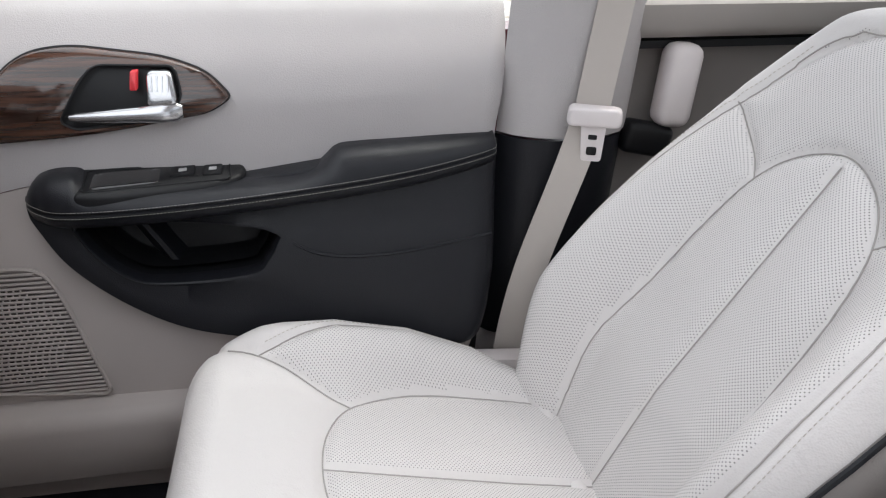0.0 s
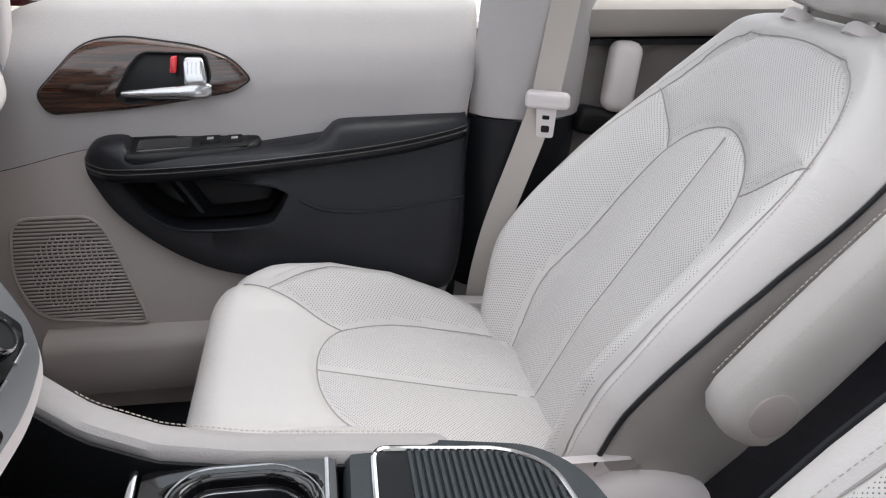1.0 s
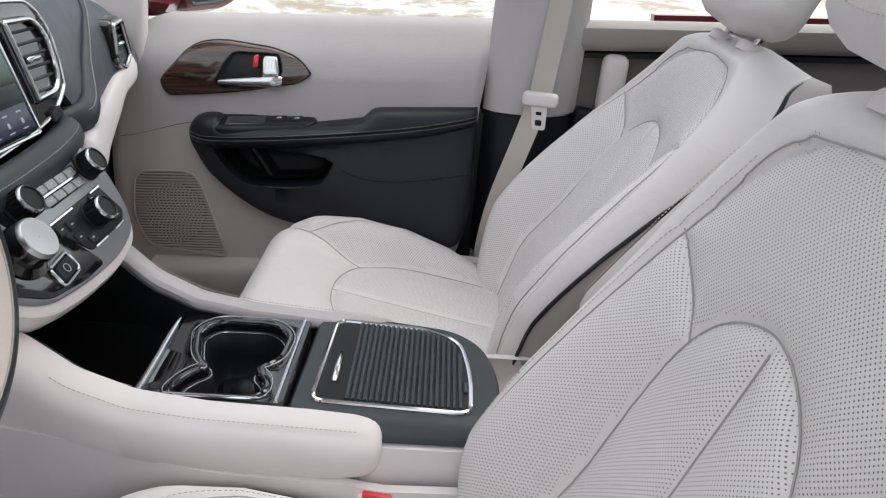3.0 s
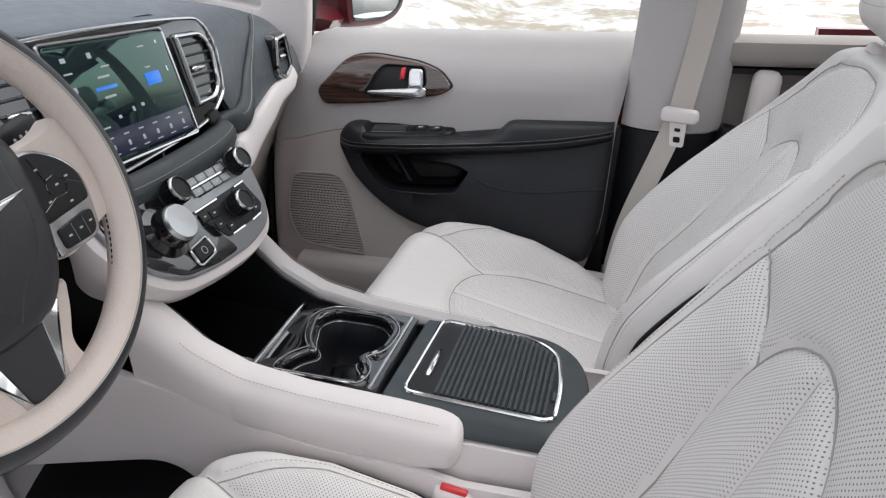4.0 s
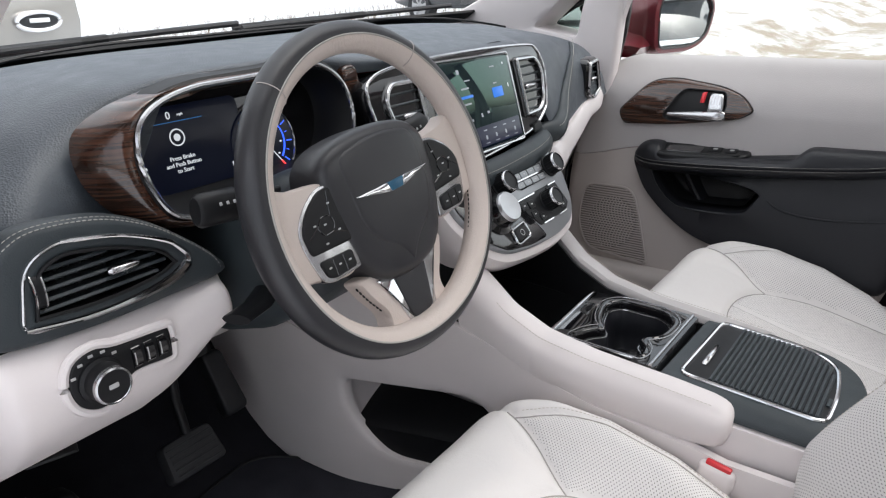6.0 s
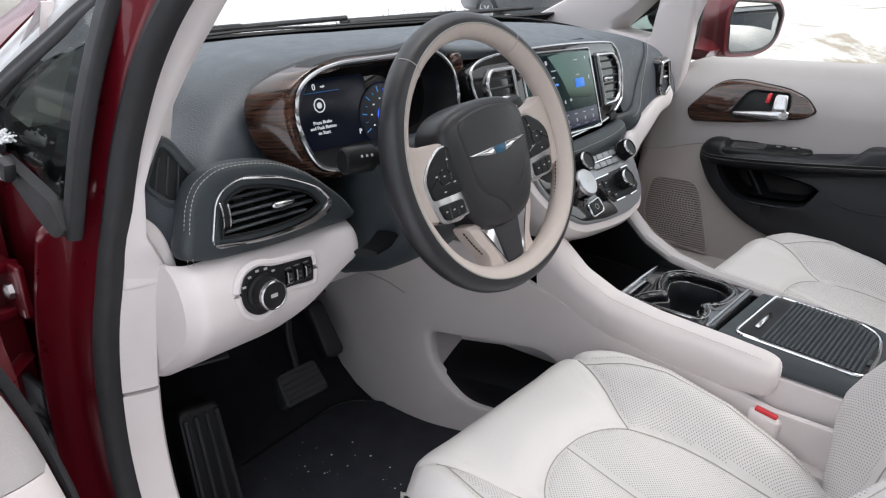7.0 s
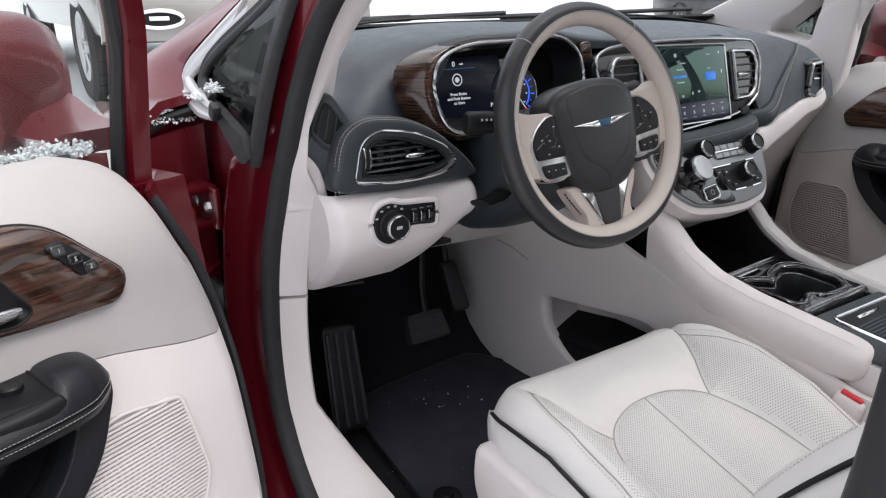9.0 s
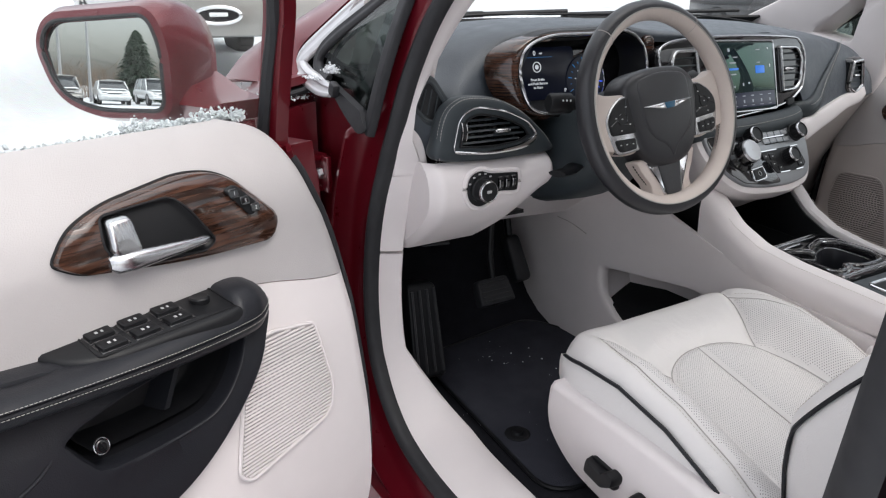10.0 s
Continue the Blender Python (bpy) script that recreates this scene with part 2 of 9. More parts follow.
def glow(name, colour, strength):
    m = bpy.data.materials.new(name)
    m.use_nodes = True
    b = m.node_tree.nodes["Principled BSDF"]
    b.inputs["Base Color"].default_value = (*[c * 0.3 for c in colour], 1)
    b.inputs["Emission Color"].default_value, b.inputs["Emission Strength"].default_value = (*colour, 1), strength
    b.inputs["Roughness"].default_value = 0.3
    return m


def clear(name, tint=(0.95, 0.97, 0.96), rough=0.0):
    m = bpy.data.materials.new(name)
    m.use_nodes = True
    n, l = m.node_tree.nodes, m.node_tree.links
    n.remove(n["Principled BSDF"])
    tr, gl, mx = n.new("ShaderNodeBsdfTransparent"), n.new("ShaderNodeBsdfGlossy"), n.new("ShaderNodeMixShader")
    fr = n.new("ShaderNodeLayerWeight")
    fr.inputs[0].default_value = 0.5
    power = n.new("ShaderNodeMath")
    power.operation = "POWER"
    power.inputs[1].default_value = 4.0
    l.new(fr.outputs["Facing"], power.inputs[0])
    sheen = n.new("ShaderNodeMath")
    sheen.operation = "MULTIPLY_ADD"
    sheen.inputs[1].default_value, sheen.inputs[2].default_value = 0.55, 0.04
    l.new(power.outputs[0], sheen.inputs[0])
    tr.inputs[0].default_value = (*tint, 1)
    gl.inputs["Roughness"].default_value = 0.01
    l.new(sheen.outputs[0], mx.inputs[0])
    l.new(tr.outputs[0], mx.inputs[1])
    l.new(gl.outputs[0], mx.inputs[2])
    l.new(mx.outputs[0], n["Material Output"].inputs[0])
    return m


def wood(name, dark, light, rough=0.16, axis=0):
    """Straight dark grain under gloss lacquer."""
    m = material(name, light, rough, coat=0.5, vary=0.1)
    n, l = m.node_tree.nodes, m.node_tree.links
    b = n["Principled BSDF"]
    co = n.new("ShaderNodeTexCoord")
    mp = n.new("ShaderNodeMapping")
    mp.inputs["Scale"].default_value = (7, 7, 150)
    l.new(co.outputs["Object"], mp.inputs[0])
    no = n.new("ShaderNodeTexNoise")
    no.inputs["Scale"].default_value, no.inputs["Detail"].default_value, no.inputs["Distortion"].default_value = 1.6, 8, 0.4
    l.new(mp.outputs[0], no.inputs["Vector"])
    ra = n.new("ShaderNodeValToRGB")
    ra.color_ramp.elements[0].position, ra.color_ramp.elements[1].position = 0.36, 0.66
    ra.color_ramp.elements[0].color, ra.color_ramp.elements[1].color = (*dark, 1), (*light, 1)
    l.new(no.outputs["Fac"], ra.inputs[0])
    l.new(ra.outputs[0], b.inputs["Base Color"])
    return m


CREAM = (0.690, 0.664, 0.650)
leather = perforated("cream_leather_plain", CREAM, False)
leather_dots = perforated("cream_leather_perforated", CREAM, True)
# passenger backrest sides: taupe leather with part of their shade in the colour
shaded_leather_side = perforated("taupe_shaded_leather_side", (0.37, 0.347, 0.330), False)
# cream leather toned down: the armrest's shade sits in its colour
shaded_armrest_leather = perforated("shaded_cream_armrest_leather", (0.52, 0.495, 0.475), False)
seat_plastic = material("seat_shell_plastic", (0.38, 0.352, 0.338), 0.55, grain=0.3, grain_scale=1400)
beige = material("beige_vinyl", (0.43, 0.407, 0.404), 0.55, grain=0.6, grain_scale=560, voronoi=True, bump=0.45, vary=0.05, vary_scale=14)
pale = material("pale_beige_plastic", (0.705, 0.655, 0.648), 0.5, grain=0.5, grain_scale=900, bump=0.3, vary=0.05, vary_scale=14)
# own colour of small taupe parts; also the shaded passenger door trim
taupe = material("taupe_and_shaded_beige_plastic", (0.43, 0.39, 0.37), 0.6, grain=0.3, grain_scale=1200)
# rear trim tones include shade under the roof; the window-lit ledge less
rear_shaded = material("rear_shaded_taupe_plastic", (0.20, 0.18, 0.17), 0.6, grain=0.3, grain_scale=1200)
rear_ledge = material("rear_ledge_shaded_vinyl", (0.33, 0.305, 0.285), 0.6, grain=0.3, grain_scale=900)
belt_cloth = material("taupe_webbing", (0.46, 0.42, 0.385), 0.7, grain=0.6, grain_scale=1600, bump=0.3)
soft_black = material("black_soft_vinyl", (0.0105, 0.0112, 0.0145), 0.42, spec=0.33, grain=0.5, grain_scale=650, voronoi=True, bump=0.3, wear=0.05)
dash_black = material("dark_slate_vinyl", (0.062, 0.073, 0.087), 0.46, grain=0.9, grain_scale=420, voronoi=True, bump=0.55, wear=0.06, vary=0.10, vary_scale=16)
hard_black = material("black_hard_plastic", (0.0075, 0.0078, 0.009), 0.46, spec=0.28, grain=0.25, grain_scale=1500)
# blue-green lean holds the sheen of windscreen-tinted light in the base colour
charcoal = material("charcoal_vinyl", (0.028, 0.036, 0.041), 0.5, grain=0.5, grain_scale=600, voronoi=True, bump=0.3, wear=0.05)
gloss_black = material("piano_black", (0.006, 0.006, 0.007), 0.08, coat=0.6, vary=0.0)
rubber = material("black_rubber_seal", (0.015, 0.0155, 0.018), 0.6, wear=0.1)
weathered = material("weathered_bright_trim", (0.62, 0.62, 0.63), 0.42, 0.55, vary=0.12, vary_scale=30, wear=0.1)
chrome = material("satin_chrome", (0.52, 0.52, 0.53), 0.24, 1.0, vary=0.02)
bright = material("bright_chrome", (0.72, 0.72, 0.73), 0.10, 1.0, vary=0.01)
steel = material("brushed_metal", (0.46, 0.46, 0.47), 0.32, 1.0, vary=0.04)
grey_panel = material("grey_metallic_panel", (0.27, 0.28, 0.29), 0.34, 0.4, vary=0.04)
walnut = wood("dark_walnut_veneer", (0.010, 0.005, 0.0035), (0.075, 0.032, 0.019))
red_paint = material("dark_red_metallic_paint", (0.120, 0.0035, 0.010), 0.3, 0.3, coat=0.55, vary=0.08, vary_scale=3)
carpet = material("black_carpet", (0.018, 0.018, 0.022), 0.95, grain=1.0, grain_scale=900, bump=1.2, vary=0.3, vary_scale=30, spec=0.1)
mat_cloth = material("black_floor_mat", (0.034, 0.035, 0.044), 0.95, grain=1.0, grain_scale=700, bump=1.2, vary=0.35, vary_scale=18, spec=0.1)
headliner = material("grey_headliner", (0.68, 0.66, 0.64), 0.9, grain=0.4, grain_scale=900)
# dark line colour for the shade at the bottom of seat seams
seam_shade = material("seam_groove_shade", (0.38, 0.36, 0.34), 0.8)
rim_cream = perforated("rim_cream_leather", (0.57, 0.495, 0.45), False)
speaker_back = material("speaker_backing", (0.07, 0.062, 0.058), 0.8)
# groove floors darker than the slats; the passenger's carry shade as well
groove = material("shaded_speaker_groove", (0.20, 0.175, 0.165), 0.7)
groove_pale = material("pale_speaker_groove", (0.40, 0.372, 0.366), 0.7)
thread = material("pale_thread", (0.36, 0.345, 0.32), 0.8)
thread_cream = material("cream_thread", (0.52, 0.48, 0.43), 0.8)
red_button = material("red_plastic", (0.62, 0.03, 0.04), 0.4, vary=0.02)
white_ink = material("white_print", (0.42, 0.42, 0.42), 0.6, vary=0.0)
glass = clear("window_glass")
frit = material("printed_black_glass_border", (0.010, 0.011, 0.012), 0.06)
quarter_glass = clear("tinted_quarter_glass", (0.50, 0.56, 0.53))
added_roof_glass = clear("tinted_added_roof_glass", (0.55, 0.57, 0.57))
rim_leather = material("black_rim_leather", (0.020, 0.020, 0.023), 0.38, spec=0.5, grain=0.4, grain_scale=900, voronoi=True, bump=0.2, wear=0.06)
snow = material("snow", (0.68, 0.70, 0.72), 0.8, grain=0.6, grain_scale=120, bump=4, vary=0.04, vary_scale=2)
mirror_mat = material("mirror_silver", (0.88, 0.9, 0.9), 0.0, 1.0, vary=0.0)
for node in [x for x in mirror_mat.node_tree.nodes if x.type == "MAP_RANGE"]:
    mirror_mat.node_tree.links.remove(node.outputs[0].links[0])

# ---- front seats ----
def seam_distance(p, lines):
    """Distance of 2D points p (n, 2) to a set of polylines."""
    best = np.full(len(p), 9.0)
    for line in lines:
        q = np.array(line, float)
        for a, b in zip(q, q[1:]):
            ab = b - a
            t = np.clip(((p - a) @ ab) / (ab @ ab + 1e-12), 0, 1)
            best = np.minimum(best, np.linalg.norm(p - (a + t[:, None] * ab), axis=1))
    return best


def smooth(x, a, b):
    t = np.clip((x - a) / (b - a), 0, 1)
    return t * t * (3 - 2 * t)


def skin(name, loops, uvs, kinds, mats, parent, label=""):
    """A lofted cover with UVs in metres; kinds gives each face's material."""
    n, rows = len(loops[0]), len(loops)
    verts = [tuple(p) for loop in loops for p in loop]
    faces, uv, mi = [], [], []
    for j in range(rows - 1):
        for i in range(n):
            k = (i + 1) % n
            faces.append((j * n + i, j * n + k, j * n + n + k, j * n + n + i))
            for a, b in ((j, i), (j, k), (j + 1, k), (j + 1, i)):
                uv += list(uvs[a][b])
            mi.append(kinds[j][i])
    faces += [tuple(range(n))[::-1], tuple((rows - 1) * n + i for i in range(n))]
    uv += [0.0] * (4 * n)
    mi += [0, 0]
    me = bpy.data.meshes.new(name)
    me.from_pydata(verts, [], faces)
    layer = me.uv_layers.new(name="UVMap")
    layer.data.foreach_set("uv", np.array(uv, np.float32))
    me.polygons.foreach_set("material_index", mi)
    bm = bmesh.new()
    bm.from_mesh(me)
    bmesh.ops.recalc_face_normals(bm, faces=bm.faces)
    bm.to_mesh(me)
    bm.free()
    return link(name, me, mats, parent, label)


def arc(pts, n=10):
    return [tuple(q) for q in cr(pts, n)]


def seams(lines, rows, at_row, half_at, yc, cover, lift):
    """Thin dark tubes sunk along a cover's sewn lines: the grooves' shade as colour."""
    for line in lines:
        pts = []
        for s, w in even([np.array(q) for q in line], max(6, int(len(line) * 1.5)), False):
            j, i = at_row(s), (w / half_at(s) + 1) * 60
            if not 0 <= j < len(rows) - 1 or not 0 <= i < 120:
                continue
            j0, i0 = int(j), int(i)
            a, b, c, d = (Vector(rows[j0 + p][i0 + q]) for p, q in ((0, 0), (0, 1), (1, 0), (1, 1)))
            pts.append(a.lerp(b, i - i0).lerp(c.lerp(d, i - i0), j - j0) + lift)
        if len(pts) > 3:
            part("seam", tube(pts, 0.0010, 5), seam_shade, cover)


def cushion(seat, yc, xj, front=-0.262):
    """Seat cushion: bolsters, front roll, sewn insert. s runs forward from the backrest."""
    half, length = 0.243, xj + 0.03 - front
    ins = arc([(0.02, -0.150), (0.18, -0.145), (0.27, -0.134), (0.322, -0.108), (0.350, -0.058), (0.358, 0), (0.350, 0.058), (0.322, 0.108), (0.27, 0.134), (0.18, 0.145), (0.02, 0.150)])
    lines = [ins, arc([(0.02, 0), (0.358, 0)], 4)]
    for k in (-1, 1):
        lines.append(arc([(0.318, 0.112 * k), (0.38, 0.150 * k), (0.435, 0.177 * k), (0.495, 0.202 * k)]))
        lines.append(arc([(0.02, 0.212 * k), (0.2, 0.216 * k), (0.34, 0.208 * k), (0.43, 0.176 * k)]))
    sc = length / (0.50 if yc < 0 else 0.53)
    lines = [[(s * sc, w) for s, w in line] for line in lines]
    r = 0.055
    steps = [(s, 0.0) for s in np.linspace(0, length - r, 112)]
    steps += [(length - r + r * math.sin(f), r * 1.25 * (1 - math.cos(f))) for f in np.linspace(0.12, math.pi / 2, 11)]
    steps += [(length, r * 1.25 + 0.02), (length - 0.006, r * 1.25 + 0.05)]
    a = np.concatenate([np.linspace(-1, 1, 121)])
    loops, uvs, kinds, edge_l, edge_r = [], [], [], [], []
    for s, drop in steps:
        cr_ = 0.13
        w0 = half - (0.085 * (1 - math.sqrt(max(0, 1 - ((s - length + cr_) / cr_) ** 2))) if s > length - cr_ else 0) - 0.02 * smooth(np.array([s]), 0.14, 0.0)[0]
        w = w0 * a
        zc = np.interp(s / length, [0, 0.25, 0.5, 0.75, 0.9, 1], [0.598, 0.628, 0.662, 0.697, 0.712, 0.714])
        rise = np.interp(s / length, [0, 0.06, 0.25, 0.43, 0.62, 0.80, 0.92, 1], [0.004, 0.008, 0.046, 0.064, 0.060, 0.034, 0.008, 0.0])
        z = zc + rise * smooth(np.abs(a), 0.50, 0.86) - 0.034 * np.clip((np.abs(a) - 0.86) / 0.14, 0, 1) ** 2
        d = seam_distance(np.stack([np.full_like(w, s), w], 1), lines)
        z = z - 0.0065 * np.exp(-(d / 0.0068) ** 2) + 0.006 * (1 - np.exp(-(d / 0.028) ** 2)) - drop
        top = [(xj + 0.03 - s, yc + w[i], z[i]) for i in range(len(a))]
        low = zc - drop - 0.012
        base = max(0.55, zc - 0.105) if drop < 0.02 else max(0.55, low - 0.09)
        x0 = top[0][0]
        side = [(x0, yc + w0 + e, low + f * (base - low) - g) for e, f, g in ((0.010, 0.12, 0), (0.013, 0.3, 0), (0.012, 0.6, 0), (0.004, 1, 0))]
        back = [(x0, yc + k * w0, base - 0.004) for k in (0.6, 0, -0.6)]
        left = [(x0, yc - w0 - e, low + f * (base - low)) for e, f in ((0.004, 1), (0.012, 0.6), (0.013, 0.3), (0.010, 0.12))]
        loops.append(top + side + back + left)
        uvs.append([(s, w_) for w_ in w] + [(s, 0.3 + 0.01 * i) for i in range(11)])
        rows = []
        for i in range(len(top) + 11):
            wi = abs(w[min(i, len(a) - 1)])
            inner = s / sc < np.interp(wi, [0, 0.058, 0.108, 0.112, 0.150, 0.177], [0.358, 0.350, 0.322, 0.318, 0.38, 0.435])
            ok = i < len(top) - 1 and wi < np.interp(s / sc, [0, 0.2, 0.34, 0.43], [0.212, 0.216, 0.208, 0.176]) and inner and s > 0.02 and d[min(i, len(d) - 1)] > 0.005
            rows.append(1 if ok else 0)
        kinds.append(rows)
        edge_l.append((x0, yc - w0 - 0.006, top[0][2] - 0.004))
        edge_r.append((x0, yc + w0 + 0.006, top[-1][2] - 0.004))
    cover = skin("cushion", loops, uvs, kinds, [leather, leather_dots], seat, "cream leather cushion with perforated panels")
    top_s = [q[0] for q in steps[:112]]
    seams(lines, loops[:112], lambda q: float(np.interp(q, top_s, range(112), -1, 999)), lambda q: loops[int(np.interp(q, top_s, range(112)))][120][1] - yc, yc, cover, Vector((0, 0, 0.0006)))
    for e in (edge_l, edge_r):
        part("piping", tube(e[:-2], 0.0034, 6), soft_black, cover, "black piping")

    def place(s, w):
        j = min(float(np.interp(s, top_s, range(112))), 110.99)
        j0 = int(j)
        i = float(np.clip((w / (loops[j0][120][1] - yc) + 1) * 60, 0, 119.99))
        i0 = int(i)
        a_, b_, c_, d_ = (Vector(loops[j0 + p][i0 + q]) for p, q in ((0, 0), (0, 1), (1, 0), (1, 1)))
        return a_.lerp(b_, i - i0).lerp(c_.lerp(d_, i - i0), j - j0) + Vector((0, 0, 0.0004))
    for k in (-1, 1):
        row = [place(s * sc + 0.006, w + 0.006 * k) for s, w in arc([(0.02, 0.213 * k), (0.2, 0.217 * k), (0.34, 0.209 * k), (0.42, 0.181 * k)], 14)]
        stitches(row, cover, thread_cream, 0.006, 0.004, 0.0006)
    return cover


def backrest(seat, yc, xj, zj, lean):
    """Backrest: tapering shoulders, bolsters, arched insert. h runs up it from the cushion."""
    tall = 0.655
    up, ahead = Vector((math.sin(radians(lean)), 0, math.cos(radians(lean)))), Vector((-math.cos(radians(lean)), 0, math.sin(radians(lean))))
    o = Vector((xj, yc, zj))
    ins = arc([(0.0, -0.118), (0.12, -0.134), (0.24, -0.124), (0.33, -0.116), (0.405, -0.098), (0.452, -0.060), (0.474, 0.0), (0.452, 0.060), (0.405, 0.098), (0.33, 0.116), (0.24, 0.124), (0.12, 0.134), (0.0, 0.118)])
    lines = [ins, arc([(0.0, 0), (0.2, 0.0), (0.462, 0.0)], 6)]
    for k in (-1, 1):
        lines.append(arc([(0.408, 0.097 * k), (0.435, 0.125 * k), (0.468, 0.168 * k), (0.476, 0.185 * k)]))
        lines.append(arc([(0.0, 0.196 * k), (0.15, 0.218 * k), (0.3, 0.215 * k), (0.42, 0.198 * k), (0.5, 0.172 * k), (0.57, 0.14 * k), (0.60, 0.10 * k)]))
    lines.append(arc([(0.60, -0.10), (0.61, 0), (0.60, 0.10)]))
    hs = list(np.linspace(-0.05, tall - 0.04, 125)) + [tall - 0.04 + 0.04 * math.sin(f) for f in np.linspace(0.1, 1.5, 9)]
    a = np.linspace(-1, 1, 121)
    loops, uvs, kinds, el, er = [], [], [], [], []
    curve = np.array(cr([(-0.06, 0.030), (0.05, 0.066), (0.14, 0.086), (0.24, 0.080), (0.36, 0.055), (0.46, 0.026), (0.56, 0.004), (0.66, 0.0)], 8))
    bolster = lambda q: float(np.interp(q, curve[:, 0], curve[:, 1]))
    for h in hs:
        w0 = float(np.interp(h, [-0.05, 0.0, 0.08, 0.16, 0.26, 0.34, 0.42, 0.50, 0.56, 0.60, 0.63, 0.655], [0.200, 0.216, 0.236, 0.246, 0.250, 0.248, 0.242, 0.232, 0.221, 0.211, 0.201, 0.186]))
        w0 *= 1.03 if yc < 0 else 1.0
        w = w0 * a
        tip = max(0.0, (h - (tall - 0.05)) / 0.05)
        bol = bolster(h) * (np.interp(h, [0.15, 0.4], [1.05, 0.72]) if yc < 0 else 1.0)
        roll = (0.65 if yc < 0 else 1.0) * np.interp(h, [-0.05, 0.1, 0.3, 0.5, 0.62], [0.030, 0.042, 0.046, 0.056, 0.072])
        dd = bol * smooth(np.abs(a), 0.44, 0.86) - roll * np.clip((np.abs(a) - 0.80) / 0.20, 0, 1) ** 2
        dd = dd + np.interp(h, [-0.05, 0, 0.15, 0.35, 0.64], [-0.02, 0.0, 0.012, 0.004, -0.008]) - 0.05 * tip ** 2
        d = seam_distance(np.stack([np.full_like(w, h), w], 1), lines)
        dd = dd - 0.0065 * np.exp(-(d / 0.0068) ** 2) + 0.006 * (1 - np.exp(-(d / 0.03) ** 2))
        thick = float(np.interp(h, [-0.05, 0.1, 0.4, 0.64], [0.10, 0.140, 0.165, 0.165])) * (1 - 0.25 * tip)
        w0 -= 0.045 * (1 - math.sqrt(max(0.0, 1 - max(0.0, (h - tall + 0.12) / 0.121) ** 2)))
        wf = w0 - 0.050 * max(0.0, (h - tall + 0.20) / 0.20) ** 2
        w = wf * a

        def at(w_, f):
            return tuple(o + up * h + ahead * f + Vector((0, w_, 0)))
        e0 = float(dd[0])
        top = [at(w[i], dd[i]) for i in range(len(a))]
        side = [at(w0 + e - (w0 - wf) * max(0.0, 1 - f / 0.34), e0 - f * (thick + e0)) for e, f in ((0.005, 0.08), (0.008, 0.22), (0.009, 0.42), (0.008, 0.62), (0.003, 0.80), (-0.006, 0.92), (-0.020, 0.985), (-0.036, 1.0))]
        rear = [at(w0 * k, -thick - 0.006) for k in (0.75, 0.3, -0.3, -0.75)]
        left = [at(-w0 - e + (w0 - wf) * max(0.0, 1 - f / 0.34), e0 - f * (thick + e0)) for e, f in ((-0.036, 1.0), (-0.020, 0.985), (-0.006, 0.92), (0.003, 0.80), (0.008, 0.62), (0.009, 0.42), (0.008, 0.22), (0.005, 0.08))]
        loops.append(top + side + rear + left)
        uvs.append([(h, w_) for w_ in w] + [(h, 0.3 + 0.01 * i) for i in range(20)])
        # kind 3, the taupe side with shade in its colour, on the passenger only
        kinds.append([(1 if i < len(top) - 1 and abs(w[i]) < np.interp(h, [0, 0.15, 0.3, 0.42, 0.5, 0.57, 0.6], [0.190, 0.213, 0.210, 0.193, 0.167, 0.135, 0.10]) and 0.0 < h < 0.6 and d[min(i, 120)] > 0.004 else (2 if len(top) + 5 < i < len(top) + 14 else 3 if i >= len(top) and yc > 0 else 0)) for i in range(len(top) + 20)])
        el.append(at(-wf - 0.004, e0 - 0.002))
        er.append(at(wf + 0.004, e0 - 0.002))
    cover = skin("backrest", loops, uvs, kinds, [leather, leather_dots, seat_plastic, shaded_leather_side], seat, "cream leather backrest with perforated panels")
    seams(lines, loops[:125], lambda q: float(np.interp(q, hs[:125], range(125), -1, 999)), lambda q: loops[int(np.interp(q, hs[:125], range(125)))][120][1] - yc, yc, cover, ahead * 0.0006)
    for e in (el, er):
        part("piping", tube(e[:-5], 0.0032, 6, scale=lambda t: min(1.0, 0.3 + 14 * (1 - t))), soft_black, cover, "black piping")
    for k in (-1, 1):
        row = []
        for h, w in arc([(0.02, 0.205 * k), (0.15, 0.227 * k), (0.3, 0.224 * k), (0.42, 0.207 * k), (0.5, 0.181 * k), (0.57, 0.149 * k)], 12):
            j = min(float(np.interp(h, hs[:125], range(125))), 123.99)
            j0 = int(j)
            i = float(np.clip((w / (loops[j0][120][1] - yc) + 1) * 60, 0, 119.99))
            i0 = int(i)
            a_, b_, c_, d_ = (Vector(loops[j0 + p][i0 + q]) for p, q in ((0, 0), (0, 1), (1, 0), (1, 1)))
            row.append(a_.lerp(b_, i - i0).lerp(c_.lerp(d_, i - i0), j - j0) + ahead * 0.0006)
        stitches(row, cover, thread_cream, 0.006, 0.004, 0.0006)
    return o, up, ahead


